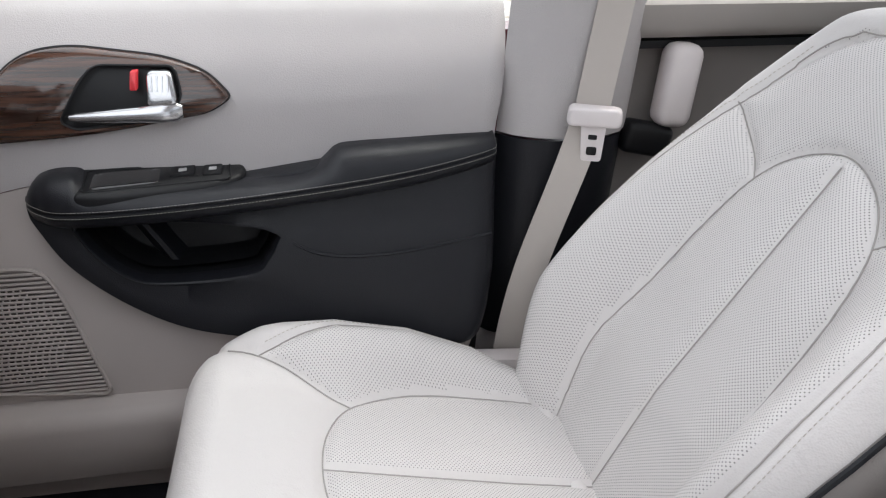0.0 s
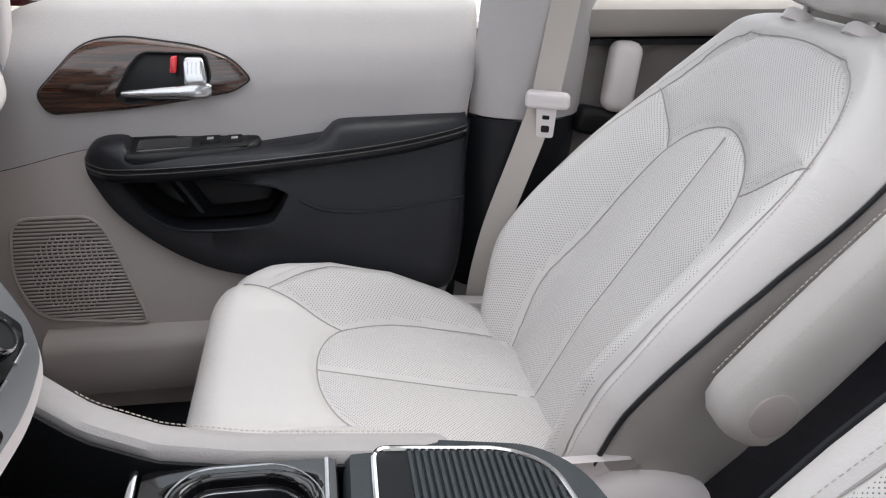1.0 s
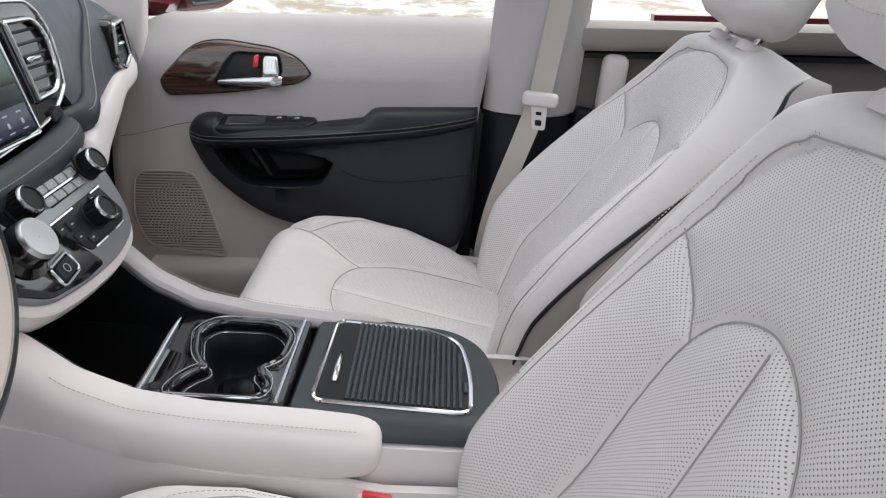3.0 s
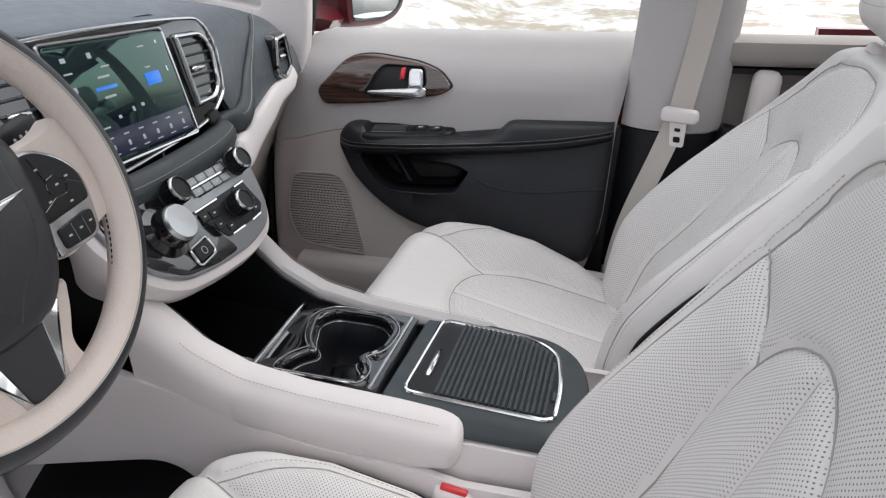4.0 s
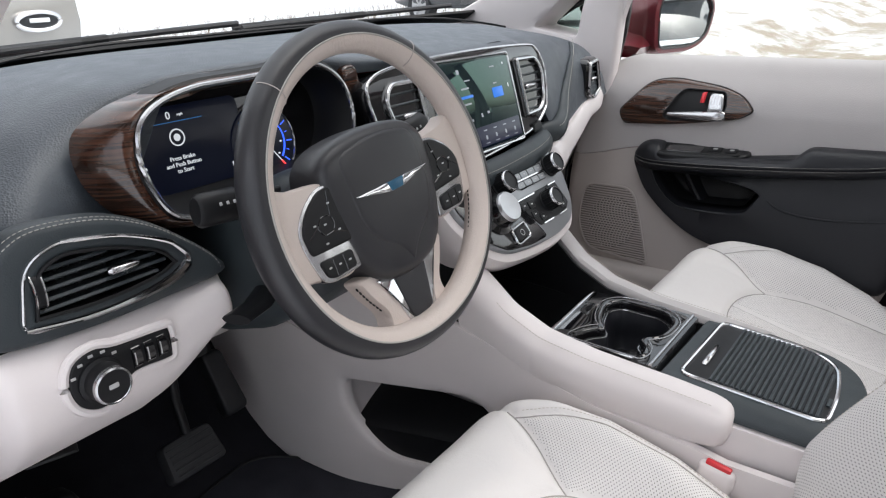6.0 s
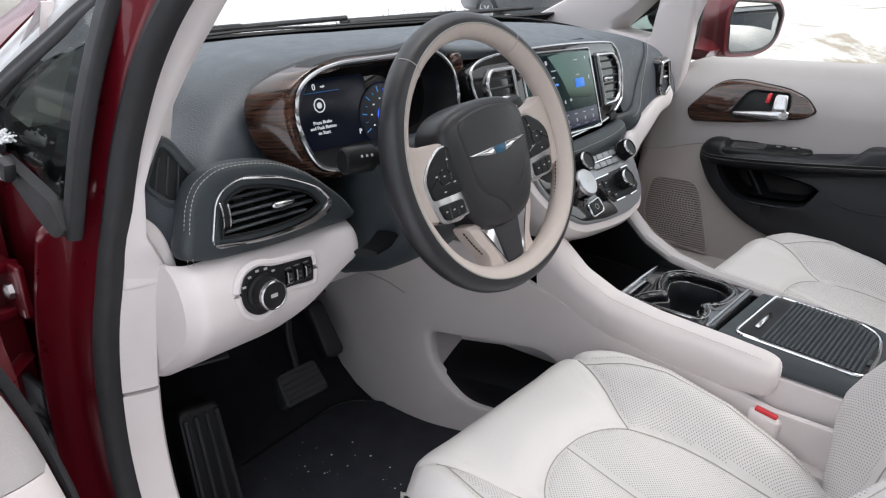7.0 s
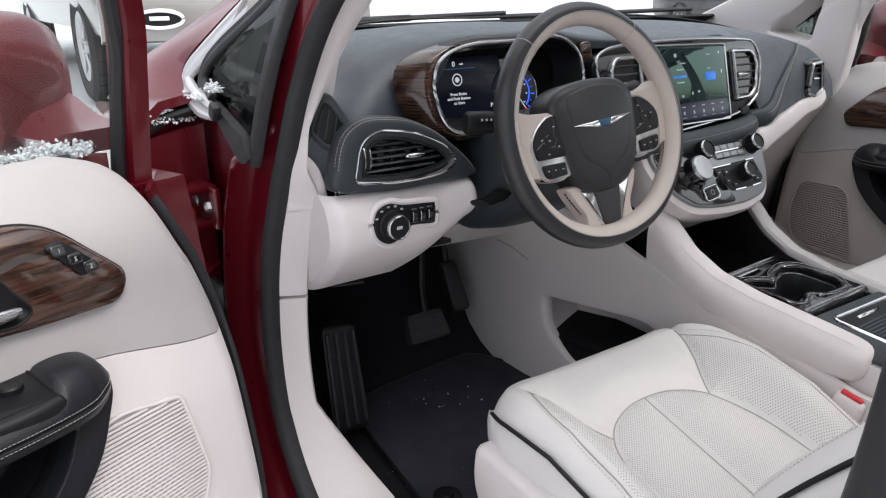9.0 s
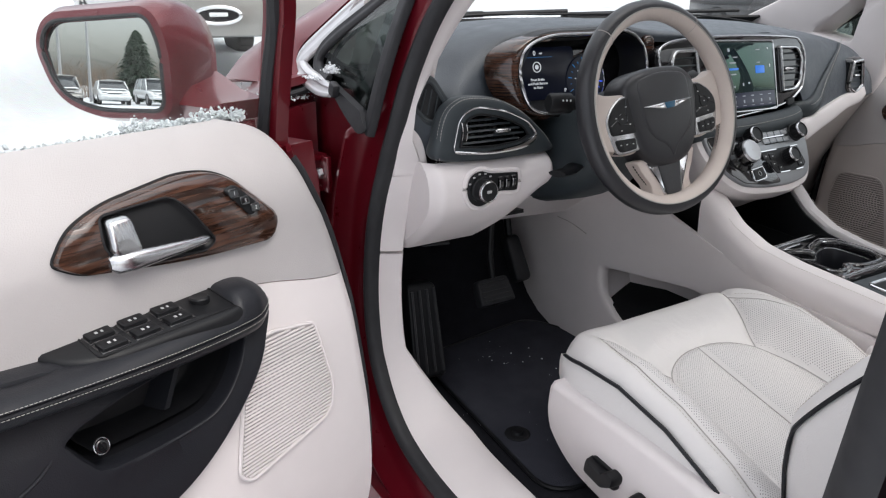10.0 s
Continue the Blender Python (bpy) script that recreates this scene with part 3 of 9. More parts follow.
def headrest(seat, o, up, ahead, h0=0.650):
    side = Vector((0, 1, 0))
    m = Matrix((( *side,), (*up,), (*ahead,))).transposed()
    m = Matrix.Translation(o + up * (h0 + 0.10) - ahead * 0.018) @ m.to_4x4()
    loops = []
    for v in np.linspace(-1, 1, 19):
        k = math.sqrt(max(0.0, 1 - abs(v) ** 5)) * 0.98 + 0.02
        hw, dep = 0.143 * k * (1 - 0.10 * v), 0.050 * k
        loops.append([m @ Vector((hw * math.copysign(abs(math.cos(f)) ** 0.45, math.cos(f)), 0.098 * v, dep * math.copysign(abs(math.sin(f)) ** 0.7, math.sin(f)) + 0.012 * (1 - v * v))) for f in np.linspace(0, 2 * math.pi, 41)[:-1]])
    pad_ = part("headrest", loft(loops), leather, seat, "cream leather headrest")
    ring = [m @ Vector((0.098 * math.copysign(abs(math.cos(f)) ** 0.5, math.cos(f)), 0.066 * math.copysign(abs(math.sin(f)) ** 0.5, math.sin(f)), 0.060)) for f in np.linspace(0, 2 * math.pi, 80)]
    stitches(ring, pad_, thread_cream, 0.006, 0.004, 0.0008)
    for k in (-0.062, 0.062):
        base = o + up * (h0 - 0.04) - ahead * 0.035 + side * k
        post = part("headrest_post", tube([base, base + up * 0.06, base + up * 0.12], 0.0065, 12), bright, seat, "chrome post")
        part("post_collar", turned([(0.008, 0), (0.024, 0.001), (0.024, 0.012), (0.02, 0.017), (0.009, 0.018)], Matrix.Translation(base + up * 0.022) @ up.to_track_quat("Z", "Y").to_matrix().to_4x4(), 20), pale, post)


def seat_base(seat, yc, xj, outer):
    """Side shields, rails and frame. outer: -1 or 1, the side towards the door."""
    for k in (-1, 1):
        prof = rounded([(-0.205, 0.66), (-0.215, 0.58), (-0.16, 0.50), (-0.05, 0.475), (0.22, 0.475), (xj + 0.10, 0.50), (xj + 0.11, 0.60), (xj + 0.02, 0.625), (0.0, 0.652)], [0.02, 0.05, 0.05, 0.05, 0.03, 0.03, 0.04, 0.03, 0.05], 5)
        y = yc + k * 0.243
        bm = plate(prof, lambda u, v, h: Vector((u, y + k * h - k * 0.02 * max(0, (0.56 - v) / 0.1), v)), 0.03, 0.01, 0.012)
        shield = part("side_shield", bm, pale, seat, "pale beige plastic side shield")
        if k == outer:
            my = y + k * 0.03
            # power adjusters: a long bar and a tall lever
            m = basis((-0.055, my, 0.56), (1, 0, -0.12), (0.12, 0, 1))
            f = lambda u, v, h: m @ Vector((u, v, h * -k * (1 if True else 1)))
            part("adjuster_plate", pad(rrect(0.062, 0.034, 0.012), f, 0.004, depth=0.004), hard_black, shield)
            part("cushion_switch", pad(rounded([(-0.034, -0.014), (0.012, -0.017), (0.034, 0.0), (0.036, 0.02), (0.02, 0.024), (0.006, 0.01), (-0.034, 0.012)], 0.006), f, 0.020, 0.3, depth=0.002), hard_black, shield, "black seat adjuster switch")
            m2 = basis((0.022, my, 0.545), (1, 0, -0.12), (0.12, 0, 1))
            f2 = lambda u, v, h: m2 @ Vector((u, v, h * -k))
            part("recline_switch", pad([(0.018 * math.cos(t), 0.026 * math.sin(t)) for t in np.linspace(0, 6.28, 25)[:-1]], f2, 0.018, 0.3, depth=0.002), hard_black, shield, "round black adjuster")
    frame = block((0.42, 0.40, 0.05), Matrix.Translation((0.03, yc, 0.53)), 0.01)
    part("seat_frame", frame, hard_black, seat)
    for k in (-0.17, 0.17):
        part("seat_rail", block((0.56, 0.045, 0.035), Matrix.Translation((0.05, yc + k, 0.468)), 0.006), hard_black, seat)
        for x in (-0.16, 0.26):
            part("rail_foot", block((0.05, 0.06, 0.02), Matrix.Translation((x, yc + k, 0.452)), 0.004), hard_black, seat)


def fold_armrest(seat, o, up, ahead, y, turn=8):
    """Fold-up armrest, raised along the inner side of the backrest."""
    piv = o + up * 0.258 + ahead * 0.0 + Vector((0, y, 0))
    d = (up * math.cos(radians(turn)) - ahead * math.sin(radians(turn))).normalized()
    n = d.cross(Vector((0, 1, 0))).normalized()
    loops = []
    for s, k in ((-0.047, 0.25), (-0.042, 0.6), (-0.03, 0.86), (-0.01, 1.0), (0.05, 1.02), (0.14, 0.98), (0.22, 0.9), (0.27, 0.8), (0.29, 0.6), (0.297, 0.3)):
        loops.append([piv + d * s + n * (0.046 * k * math.copysign(abs(math.sin(f)) ** 0.8, math.sin(f))) + Vector((0, (0.030 * min(1, k + 0.15)) * math.copysign(abs(math.cos(f)) ** 0.6, math.cos(f)), 0)) for f in np.linspace(0, 2 * math.pi, 33)[:-1]])
    # darker than the seat's cream to hold the shade on the armrest
    pad_ = part("armrest", loft(loops), shaded_armrest_leather, seat, "cream leather fold-up armrest")
    m = Matrix.Translation(piv + Vector((0, -0.030, 0))) @ Matrix.Rotation(radians(90), 4, "X")
    part("pivot_cap", turned([(0.0255, -0.006), (0.026, 0.0005), (0.024, 0.0015), (0.002, 0.002)], m, 28), taupe, pad_, "round plastic pivot cap")
    for dy in (-0.021, 0.021):
        row = [piv + d * s + n * 0.0455 * k + Vector((0, dy, 0)) for s, k in ((-0.01, 0.99), (0.05, 1.0), (0.14, 0.96), (0.22, 0.88), (0.265, 0.79))]
        stitches(cr([tuple(q) for q in row], 8), pad_, thread_cream, 0.006, 0.004, 0.0008)


for name_, yc_, xj_, lean_, outer_ in (("driver_seat", -0.408, 0.225, 19, -1), ("passenger_seat", 0.388, 0.262, 30, 1)):
    s_ = thing(name_, "cream perforated leather front seat beside the " + ("open driver door" if outer_ < 0 else "closed passenger door"), "car seat", (0.05, yc_, 0.44), group="front seats")
    back_y = -0.364 if outer_ < 0 else 0.392
    cushion(s_, yc_, xj_, -0.262 if outer_ < 0 else -0.222)
    o_, up_, ahead_ = backrest(s_, back_y, xj_, 0.60, lean_)
    headrest(s_, o_, up_, ahead_)
    part("rear_valance", tube([Vector((xj_ + 0.004 - 0.02 * (1 - (2 * q - 1) ** 4), back_y - 0.215 + 0.43 * q, 0.583 + 0.012 * abs(2 * q - 1))) for q in np.linspace(0, 1, 22)], 0.020, 10, ry=0.024), leather, s_, "cream leather strip behind the cushion")
    seat_base(s_, yc_, xj_, outer_)
    if outer_ > 0:
        fold_armrest(s_, o_, up_, ahead_, -outer_ * 0.318)
    hinge_ = o_ - ahead_ * 0.06 + up_ * 0.0
    part("recliner_cover", loft([[hinge_ + Vector((0.115 * k * math.cos(f), -outer_ * (0.215 + y), 0.01 + 0.092 * k * math.sin(f))) for f in np.linspace(0, 2 * math.pi, 29)[:-1]] for y, k in ((0, 1), (0.03, 1), (0.045, 0.95), (0.057, 0.82), (0.064, 0.6), (0.067, 0.3))]), pale, s_, "pale plastic recliner cover")

# ---- the van's shell: floor, roof, pillars, glass ----
def setting(name, bm, mat, label, category, smooth=True):
    return tagged(part(name, bm, mat, None, "", smooth), label, category, kind="structure")


def curve_of(pts, n=8):
    c = cr(pts, n)
    x, y = [q[0] for q in c], [q[1] for q in c]
    return lambda t: float(np.interp(t, x, y))


# floor pan: flat, then rising to the firewall, with carpet
floor_z = curve_of([(-1.3, 1.0), (-0.98, 0.74), (-0.86, 0.58), (-0.76, 0.485), (-0.62, 0.452), (-0.2, 0.445), (0.6, 0.445), (2.4, 0.445)])
setting("floor", solid(sheet(lambda u, v: Vector((-1.15 + 3.5 * u, -0.78 + 1.56 * v, floor_z(-1.15 + 3.5 * u))), 70, 12), 0.03), carpet, "black carpeted van floor", "floor")
roof_z = curve_of([(-0.15, 1.60), (0.1, 1.665), (0.6, 1.70), (1.6, 1.70), (2.5, 1.66)])
# opening in headliner and roof is unseen, added to brighten the cabin
setting("ceiling", solid(sheet(lambda u, v: Vector((-0.12 + 2.5 * u, -0.74 + 1.48 * v, roof_z(-0.12 + 2.5 * u) - 0.09 * abs(2 * v - 1) ** 4)), 50, 30, keep=lambda u, v: not (0.14 < v < 0.86 and 0.11 < u < 0.40)), 0.03), headliner, "pale grey fabric headliner", "ceiling")
setting("roof", solid(sheet(lambda u, v: Vector((-0.15 + 2.6 * u, -0.82 + 1.64 * v, roof_z(-0.12 + 2.5 * u) + 0.05 - 0.12 * abs(2 * v - 1) ** 4)), 50, 30, keep=lambda u, v: not (0.15 < v < 0.85 and 0.10 < u < 0.40)), 0.02), red_paint, "dark red van roof", "roof")
# added pane that closes the light opening
for k, (a, b) in enumerate(((0.10, 0.40),)):
    pane = setting(f"window_{k + 6}", sheet(lambda u, v: Vector((-0.15 + 2.6 * (a - 0.01 + (b - a + 0.02) * u), -0.60 + 1.20 * v, roof_z(-0.12 + 2.5 * (a + (b - a) * u)) + 0.062)), 10, 10), added_roof_glass, "tinted glass roof panel, unseen, added to let light in", "window")
    pane.visible_shadow = False
setting("wall_rear", solid(sheet(lambda u, v: Vector((2.42, -0.80 + 1.6 * u, 0.42 + 1.25 * v)), 20, 20, keep=lambda u, v: not (0.1 < u < 0.9 and 0.55 < v < 0.93)), 0.05), beige, "beige trimmed rear of the van", "wall")
tail = setting("window_7", sheet(lambda u, v: Vector((2.445, -0.68 + 1.36 * u, 1.08 + 0.54 * v)), 4, 4), glass, "rear window glass", "window")
tail.visible_shadow = False

# windscreen and its black lower border
shield_pt = lambda u, v, k=0.0: Vector((-0.93 + 0.80 * v - 0.10 * (1 - (2 * u - 1) ** 2) * (1 - v) - k, (0.80 - 0.12 * v) * (2 * u - 1), 1.215 + 0.40 * v + 0.02 * v * (1 - v)))
ws = setting("window_1", sheet(lambda u, v: shield_pt(u, v), 24, 12), glass, "windscreen glass", "window")
ws.visible_shadow = False
setting("windscreen_border", solid(sheet(lambda u, v: shield_pt(u, -0.02 + 0.068 * v) + Vector((0.012, 0, 0)), 24, 3), 0.006), hard_black, "black border at the foot of the windscreen", "trim")
for k in (0, 1):
    wiper = [shield_pt(0.1 + 0.42 * k + 0.40 * t, 0.03 + 0.03 * t) + Vector((-0.020, 0, 0.010)) for t in np.linspace(0, 1, 12)]
    w_ = thing("wiper", "black windscreen wiper resting on the glass", "wiper", wiper[0], group="wipers")
    part("blade", tube(wiper, 0.006, 8), rubber, w_)
    part("arm", tube([wiper[0] + Vector((-0.06, 0.02, -0.05)), wiper[0] + Vector((-0.03, 0.0, 0.0)), wiper[6]], 0.008, 8), hard_black, w_)


def pillar(side):
    """Pillar between door and quarter window, the slim windscreen pillar, and the quarter glass."""
    s = side
    name = "driver" if s < 0 else "passenger"
    line = [(-0.490, 0.765, 1.17), (-0.470, 0.745, 1.26), (-0.435, 0.722, 1.34), (-0.39, 0.700, 1.41), (-0.26, 0.685, 1.50), (0.02, 0.665, 1.58), (0.4, 0.66, 1.62)]
    if s < 0:
        line[:4] = [(-0.490, 0.800, 1.17), (-0.468, 0.784, 1.26), (-0.428, 0.760, 1.34), (-0.38, 0.728, 1.41)]
    path = [Vector((x, s * y, z)) for x, y, z in cr(line, 8)]
    prof = [(-0.032, -0.018), (0.030, -0.022), (0.044, -0.008), (0.044, 0.010), (0.020, 0.022), (-0.028, 0.020), (-0.038, 0.0)]
    if s > 0:
        prof = [(-a, b) for a, b in prof]
    setting(f"pillar_trim_{name}", sweep(path, prof, up=(0, -s, 0), scale=lambda t: min(1.0, 0.25 + 2.6 * t)), pale, "pale beige pillar trim beside the quarter window", "trim")
    # pale inner trim that joins both pillars round the quarter window
    depth_y = curve_of([(1.0, 0.752), (1.13, 0.745), (1.27, 0.722), (1.40, 0.700), (1.65, 0.665)], 6)
    inner = lambda x, z, h=0.0: Vector((x, s * (depth_y(z) + h), z))
    low_z = 1.088 if s < 0 else 1.0
    rim_out = rounded([(-1.0, 1.185), (-0.80, 1.145), (-0.505, low_z), (-0.482, 1.13), (-0.458, 1.28), (-0.40, 1.36), (-0.10, 1.595), (-0.16, 1.64), (-0.845, 1.277), (-0.975, 1.222)], [0.01, 0.02, 0.01, 0.02, 0.03, 0.03, 0.01, 0.01, 0.02, 0.02], 4)
    rim_in = rounded([(-0.712, 1.190), (-0.592, 1.166), (-0.563, 1.27), (-0.553, 1.315), (-0.578, 1.295)], [0.012, 0.016, 0.02, 0.006, 0.01], 5)
    setting(f"quarter_surround_{name}", holed(rim_out, rim_in, inner, (-0.61, 1.21), ((0, 0.035), (0, 0.012), (0.04, 0.003), (0.10, 0.0), (0.55, 0.0), (0.90, 0.0), (0.97, 0.003), (1, 0.012), (1, 0.12)), 160), pale, "pale beige pillar trim round the quarter window", "trim")
    skin_y = curve_of([(1.05, 0.886), (1.085, 0.884), (1.128, 0.878), (1.176, 0.870), (1.224, 0.857), (1.272, 0.837), (1.32, 0.818), (1.38, 0.79), (1.50, 0.72)], 6)
    back_ = 0.0 if s < 0 else -0.075
    on_skin = lambda x, z, h=0.0: Vector((x + back_, s * (skin_y(z) + h), z))
    pane = [(-0.664, 1.150), (-0.50, 1.088), (-0.467, 1.128), (-0.453, 1.176), (-0.443, 1.224), (-0.436, 1.272), (-0.432, 1.31)] + cr([(-0.462, 1.296), (-0.505, 1.272), (-0.548, 1.25), (-0.60, 1.224), (-0.650, 1.197), (-0.666, 1.172)], 4)
    q = setting("window_2" if s < 0 else "window_3", plate(pane, on_skin, 0.003, 0, 0.0005), quarter_glass, "small tinted quarter window behind the windscreen", "window", False)
    q.visible_shadow = False
    clear_o = rounded([(-0.650, 1.180), (-0.640, 1.164), (-0.540, 1.142), (-0.512, 1.152), (-0.495, 1.20), (-0.486, 1.262), (-0.505, 1.264), (-0.55, 1.240), (-0.61, 1.210)], [0.01, 0.01, 0.012, 0.016, 0.03, 0.006, 0.01, 0.03, 0.03], 4)
    setting(f"quarter_frit_{name}", holed(pane, clear_o, on_skin, (-0.555, 1.20), ((0, -0.006), (0.25, -0.006), (0.5, -0.006), (0.75, -0.006), (1, -0.006), (1, -0.007)), 90), frit, "black printed border of the quarter window", "window", False)
    seal_c = cr([(-0.615, 0.890, 1.140), (-0.660, 0.882, 1.146), (-0.690, 0.877, 1.166), (-0.680, 0.870, 1.192), (-0.632, 0.860, 1.221), (-0.577, 0.846, 1.249), (-0.533, 0.836, 1.270), (-0.486, 0.826, 1.293), (-0.440, 0.810, 1.318), (-0.36, 0.775, 1.375), (-0.24, 0.73, 1.46)], 6)
    setting(f"quarter_seal_{name}", sweep([Vector((x + back_, s * (y + 0.003), z)) for x, y, z in seal_c], rounded([(-0.012, -0.005), (0.012, -0.005), (0.011, 0.004), (0.004, 0.007), (-0.004, 0.004), (-0.011, 0.006)], 0.002, 2), up=(0.1, s, 0.35)), rubber, "black rubber quarter window seal", "window seal")
    setting(f"quarter_bar_{name}", sweep([Vector((x + back_, s * y, z)) for x, y, z in cr([(-0.476, 0.882, 1.066), (-0.468, 0.880, 1.085), (-0.455, 0.874, 1.128), (-0.441, 0.866, 1.176), (-0.430, 0.854, 1.224), (-0.421, 0.838, 1.272), (-0.408, 0.820, 1.32), (-0.37, 0.792, 1.38)], 4)], rounded([(-0.0135, -0.008), (0.0135, -0.008), (0.012, 0.008), (-0.012, 0.008)], 0.004, 3), up=(0, s, 0.3)), rubber, "black upright bar of the quarter window", "trim")
    setting(f"quarter_corner_{name}", loft([[Vector((x + back_, s * (y + e), z)) for x, y, z in rounded([(-0.608, 0.890, 1.142), (-0.486, 0.886, 1.104), (-0.464, 0.886, 1.072), (-0.486, 0.890, 1.062), (-0.530, 0.892, 1.086), (-0.575, 0.893, 1.118)], [0.006, 0.004, 0.008, 0.012, 0.03, 0.02], 4)] for e in (-0.006, 0.006, 0.008)]), rubber, "black plastic corner below the quarter window", "trim")
    # lower panel that closes the gap between dash end, floor and door
    setting(f"cowl_side_{name}", solid(sheet(lambda u, v: Vector((-0.95 + 0.43 * u, s * 0.812, 0.42 + 0.66 * v)), 6, 10), 0.01), hard_black, "black cowl side trim", "trim")


pillar(-1)
pillar(1)
setting("firewall", solid(sheet(lambda u, v: Vector((-1.02, -0.86 + 1.72 * u, 0.40 + 0.80 * v)), 8, 8), 0.02), hard_black, "black firewall behind the dashboard", "wall")

# driver's door opening: rubber seal, painted jamb and sill, all along one line
GATE = [(0.47, 1.30), (0.43, 1.50), (0.30, 1.60), (0.05, 1.575), (-0.20, 1.47), (-0.315, 1.355), (-0.380, 1.27), (-0.426, 1.18), (-0.455, 1.08), (-0.490, 0.97), (-0.520, 0.85), (-0.530, 0.72), (-0.505, 0.60), (-0.43, 0.505), (-0.32, 0.46), (-0.15, 0.445), (0.05, 0.44), (0.33, 0.445), (0.41, 0.50), (0.44, 0.65), (0.455, 0.85), (0.465, 1.08)]
gate = cr(GATE, 20, True)
gate_y = curve_of([(0.3, 0.865), (0.85, 0.862), (1.0, 0.852), (1.08, 0.842), (1.18, 0.824), (1.29, 0.800), (1.42, 0.750), (1.7, 0.66)], 6)


def opening(side):
    s, tag_ = side, ("driver" if side < 0 else "passenger")
    g = np.array(gate)
    t = np.roll(g, -1, 0) - np.roll(g, 1, 0)
    t /= np.linalg.norm(t, axis=1)[:, None]
    outw = np.stack([t[:, 1], -t[:, 0]], 1)
    if ((g + 0.01 * outw - g.mean(0)) ** 2).sum() < ((g - g.mean(0)) ** 2).sum():
        outw = -outw
    def band(pairs):
        loops = []
        for q, o_ in zip(g, outw):
            # the jamb is slimmer where it runs up beside the quarter window
            k = min(1.0, max(0.0, (q[1] - 1.02) / 0.08)) if q[0] < -0.2 else 0.0
            wide, proud = 0.080 - 0.042 * k, 0.060 - 0.040 * k
            loops.append([Vector((q[0] + o_[0] * min(a, wide), s * (gate_y(q[1]) + min(b, proud)), q[1] + o_[1] * min(a, wide))) for a, b in pairs])
        return loft(loops, closed=True)
    rub = [(-0.016, -0.012), (-0.020, 0.002), (-0.017, 0.013), (-0.010, 0.018), (-0.003, 0.016), (0.0, 0.004), (-0.003, -0.010)]
    setting(f"door_seal_{tag_}", band(rub), rubber, "black rubber door seal", "door seal")
    jamb = [(-0.006, -0.004), (0.002, 0.008), (0.012, 0.013), (0.034, 0.018), (0.040, 0.026), (0.050, 0.044), (0.062, 0.052), (0.074, 0.050), (0.080, 0.03), (0.074, -0.02), (0.03, -0.03)]
    setting(f"door_jamb_{tag_}", band(jamb), red_paint, "dark red painted door jamb", "door jamb")


opening(-1)
# beige trim inside the seal: upper kick panel, lower kick panel and sill plate
def inside(pick, name, label):
    g = np.array([q for q in gate])
    t = np.roll(g, -1, 0) - np.roll(g, 1, 0)
    t /= np.linalg.norm(t, axis=1)[:, None]
    inn = np.stack([-t[:, 1], t[:, 0]], 1)
    if ((g + 0.01 * inn - g.mean(0)) ** 2).sum() > ((g - g.mean(0)) ** 2).sum():
        inn = -inn
    loops = []
    for i in range(len(g)):
        if pick(g[i]):
            sh = 1 - 0.75 * min(1.0, max(0.0, (g[i][1] - 1.04) / 0.14))
            d = float(np.interp(g[i][1], [0.47, 0.62, 1.02, 1.06, 1.116, 1.172, 1.284, 1.45], [0.125, 0.057, 0.057, 0.030, 0.024, 0.036, 0.056, 0.06]))
            prof = [(0.004, 0.012), (0.012, 0.0), (0.020 * sh, -0.35 * d), (0.028 * sh, -0.75 * d), (0.029 * sh, -0.92 * d), (0.024 * sh, -d), (0.004, -d - 0.006), (-0.02, -0.9 * d), (-0.012, -0.02)]
            loops.append([Vector((g[i][0] + inn[i][0] * a, -(gate_y(g[i][1]) + b), g[i][1] + inn[i][1] * a)) for a, b in prof])
    setting(name, loft(loops), pale, label, "trim")


inside(lambda q: q[0] < -0.2 and 0.832 < q[1] < 1.44, "kick_trim_upper", "pale beige hinge pillar trim")
inside(lambda q: (q[0] < 0.30 and q[1] < 0.831), "sill_trim", "pale beige kick panel and door sill trim")

# B-pillars
for s, tag_ in ((-1, "driver"), (1, "passenger")):
    bx = 0.50 if s < 0 else 0.245
    def bp(z0, z1, n=10, w=0.17, d0=0.78):
        return solid(sheet(lambda u, v: Vector((bx + (z0 + (z1 - z0) * v - 0.93) * 0.07 + w * u, s * ((d0 - 0.045 * math.sin(math.pi * u) ** 0.6) - 0.30 * max(0, z0 + (z1 - z0) * v - 1.25) ** 1.5), z0 + (z1 - z0) * v)), 10, n), 0.02)
    setting(f"pillar_upper_{tag_}", bp(0.935, 1.60), beige, "beige upper door pillar trim", "pillar")
    setting(f"pillar_lower_{tag_}", bp(0.60, 0.93, w=0.17, d0=0.785), soft_black, "black lower door pillar trim", "pillar")
    setting(f"pillar_foot_{tag_}", bp(0.43, 0.598, w=0.2, d0=0.79), pale, "beige pillar foot trim", "pillar")
setting("pillar_outer_driver", loft([[Vector((0.400 + 0.02 * k + dx, y, z)) for dx, y in ((0.025, -0.845), (0.030, -0.905), (0.055, -0.935), (0.22, -0.95), (0.22, -0.80))] for z, k in ((0.36, 0), (0.8, 0.2), (1.1, 0.4), (1.35, 0.6), (1.62, 0.8))]), red_paint, "dark red outer door pillar", "pillar")
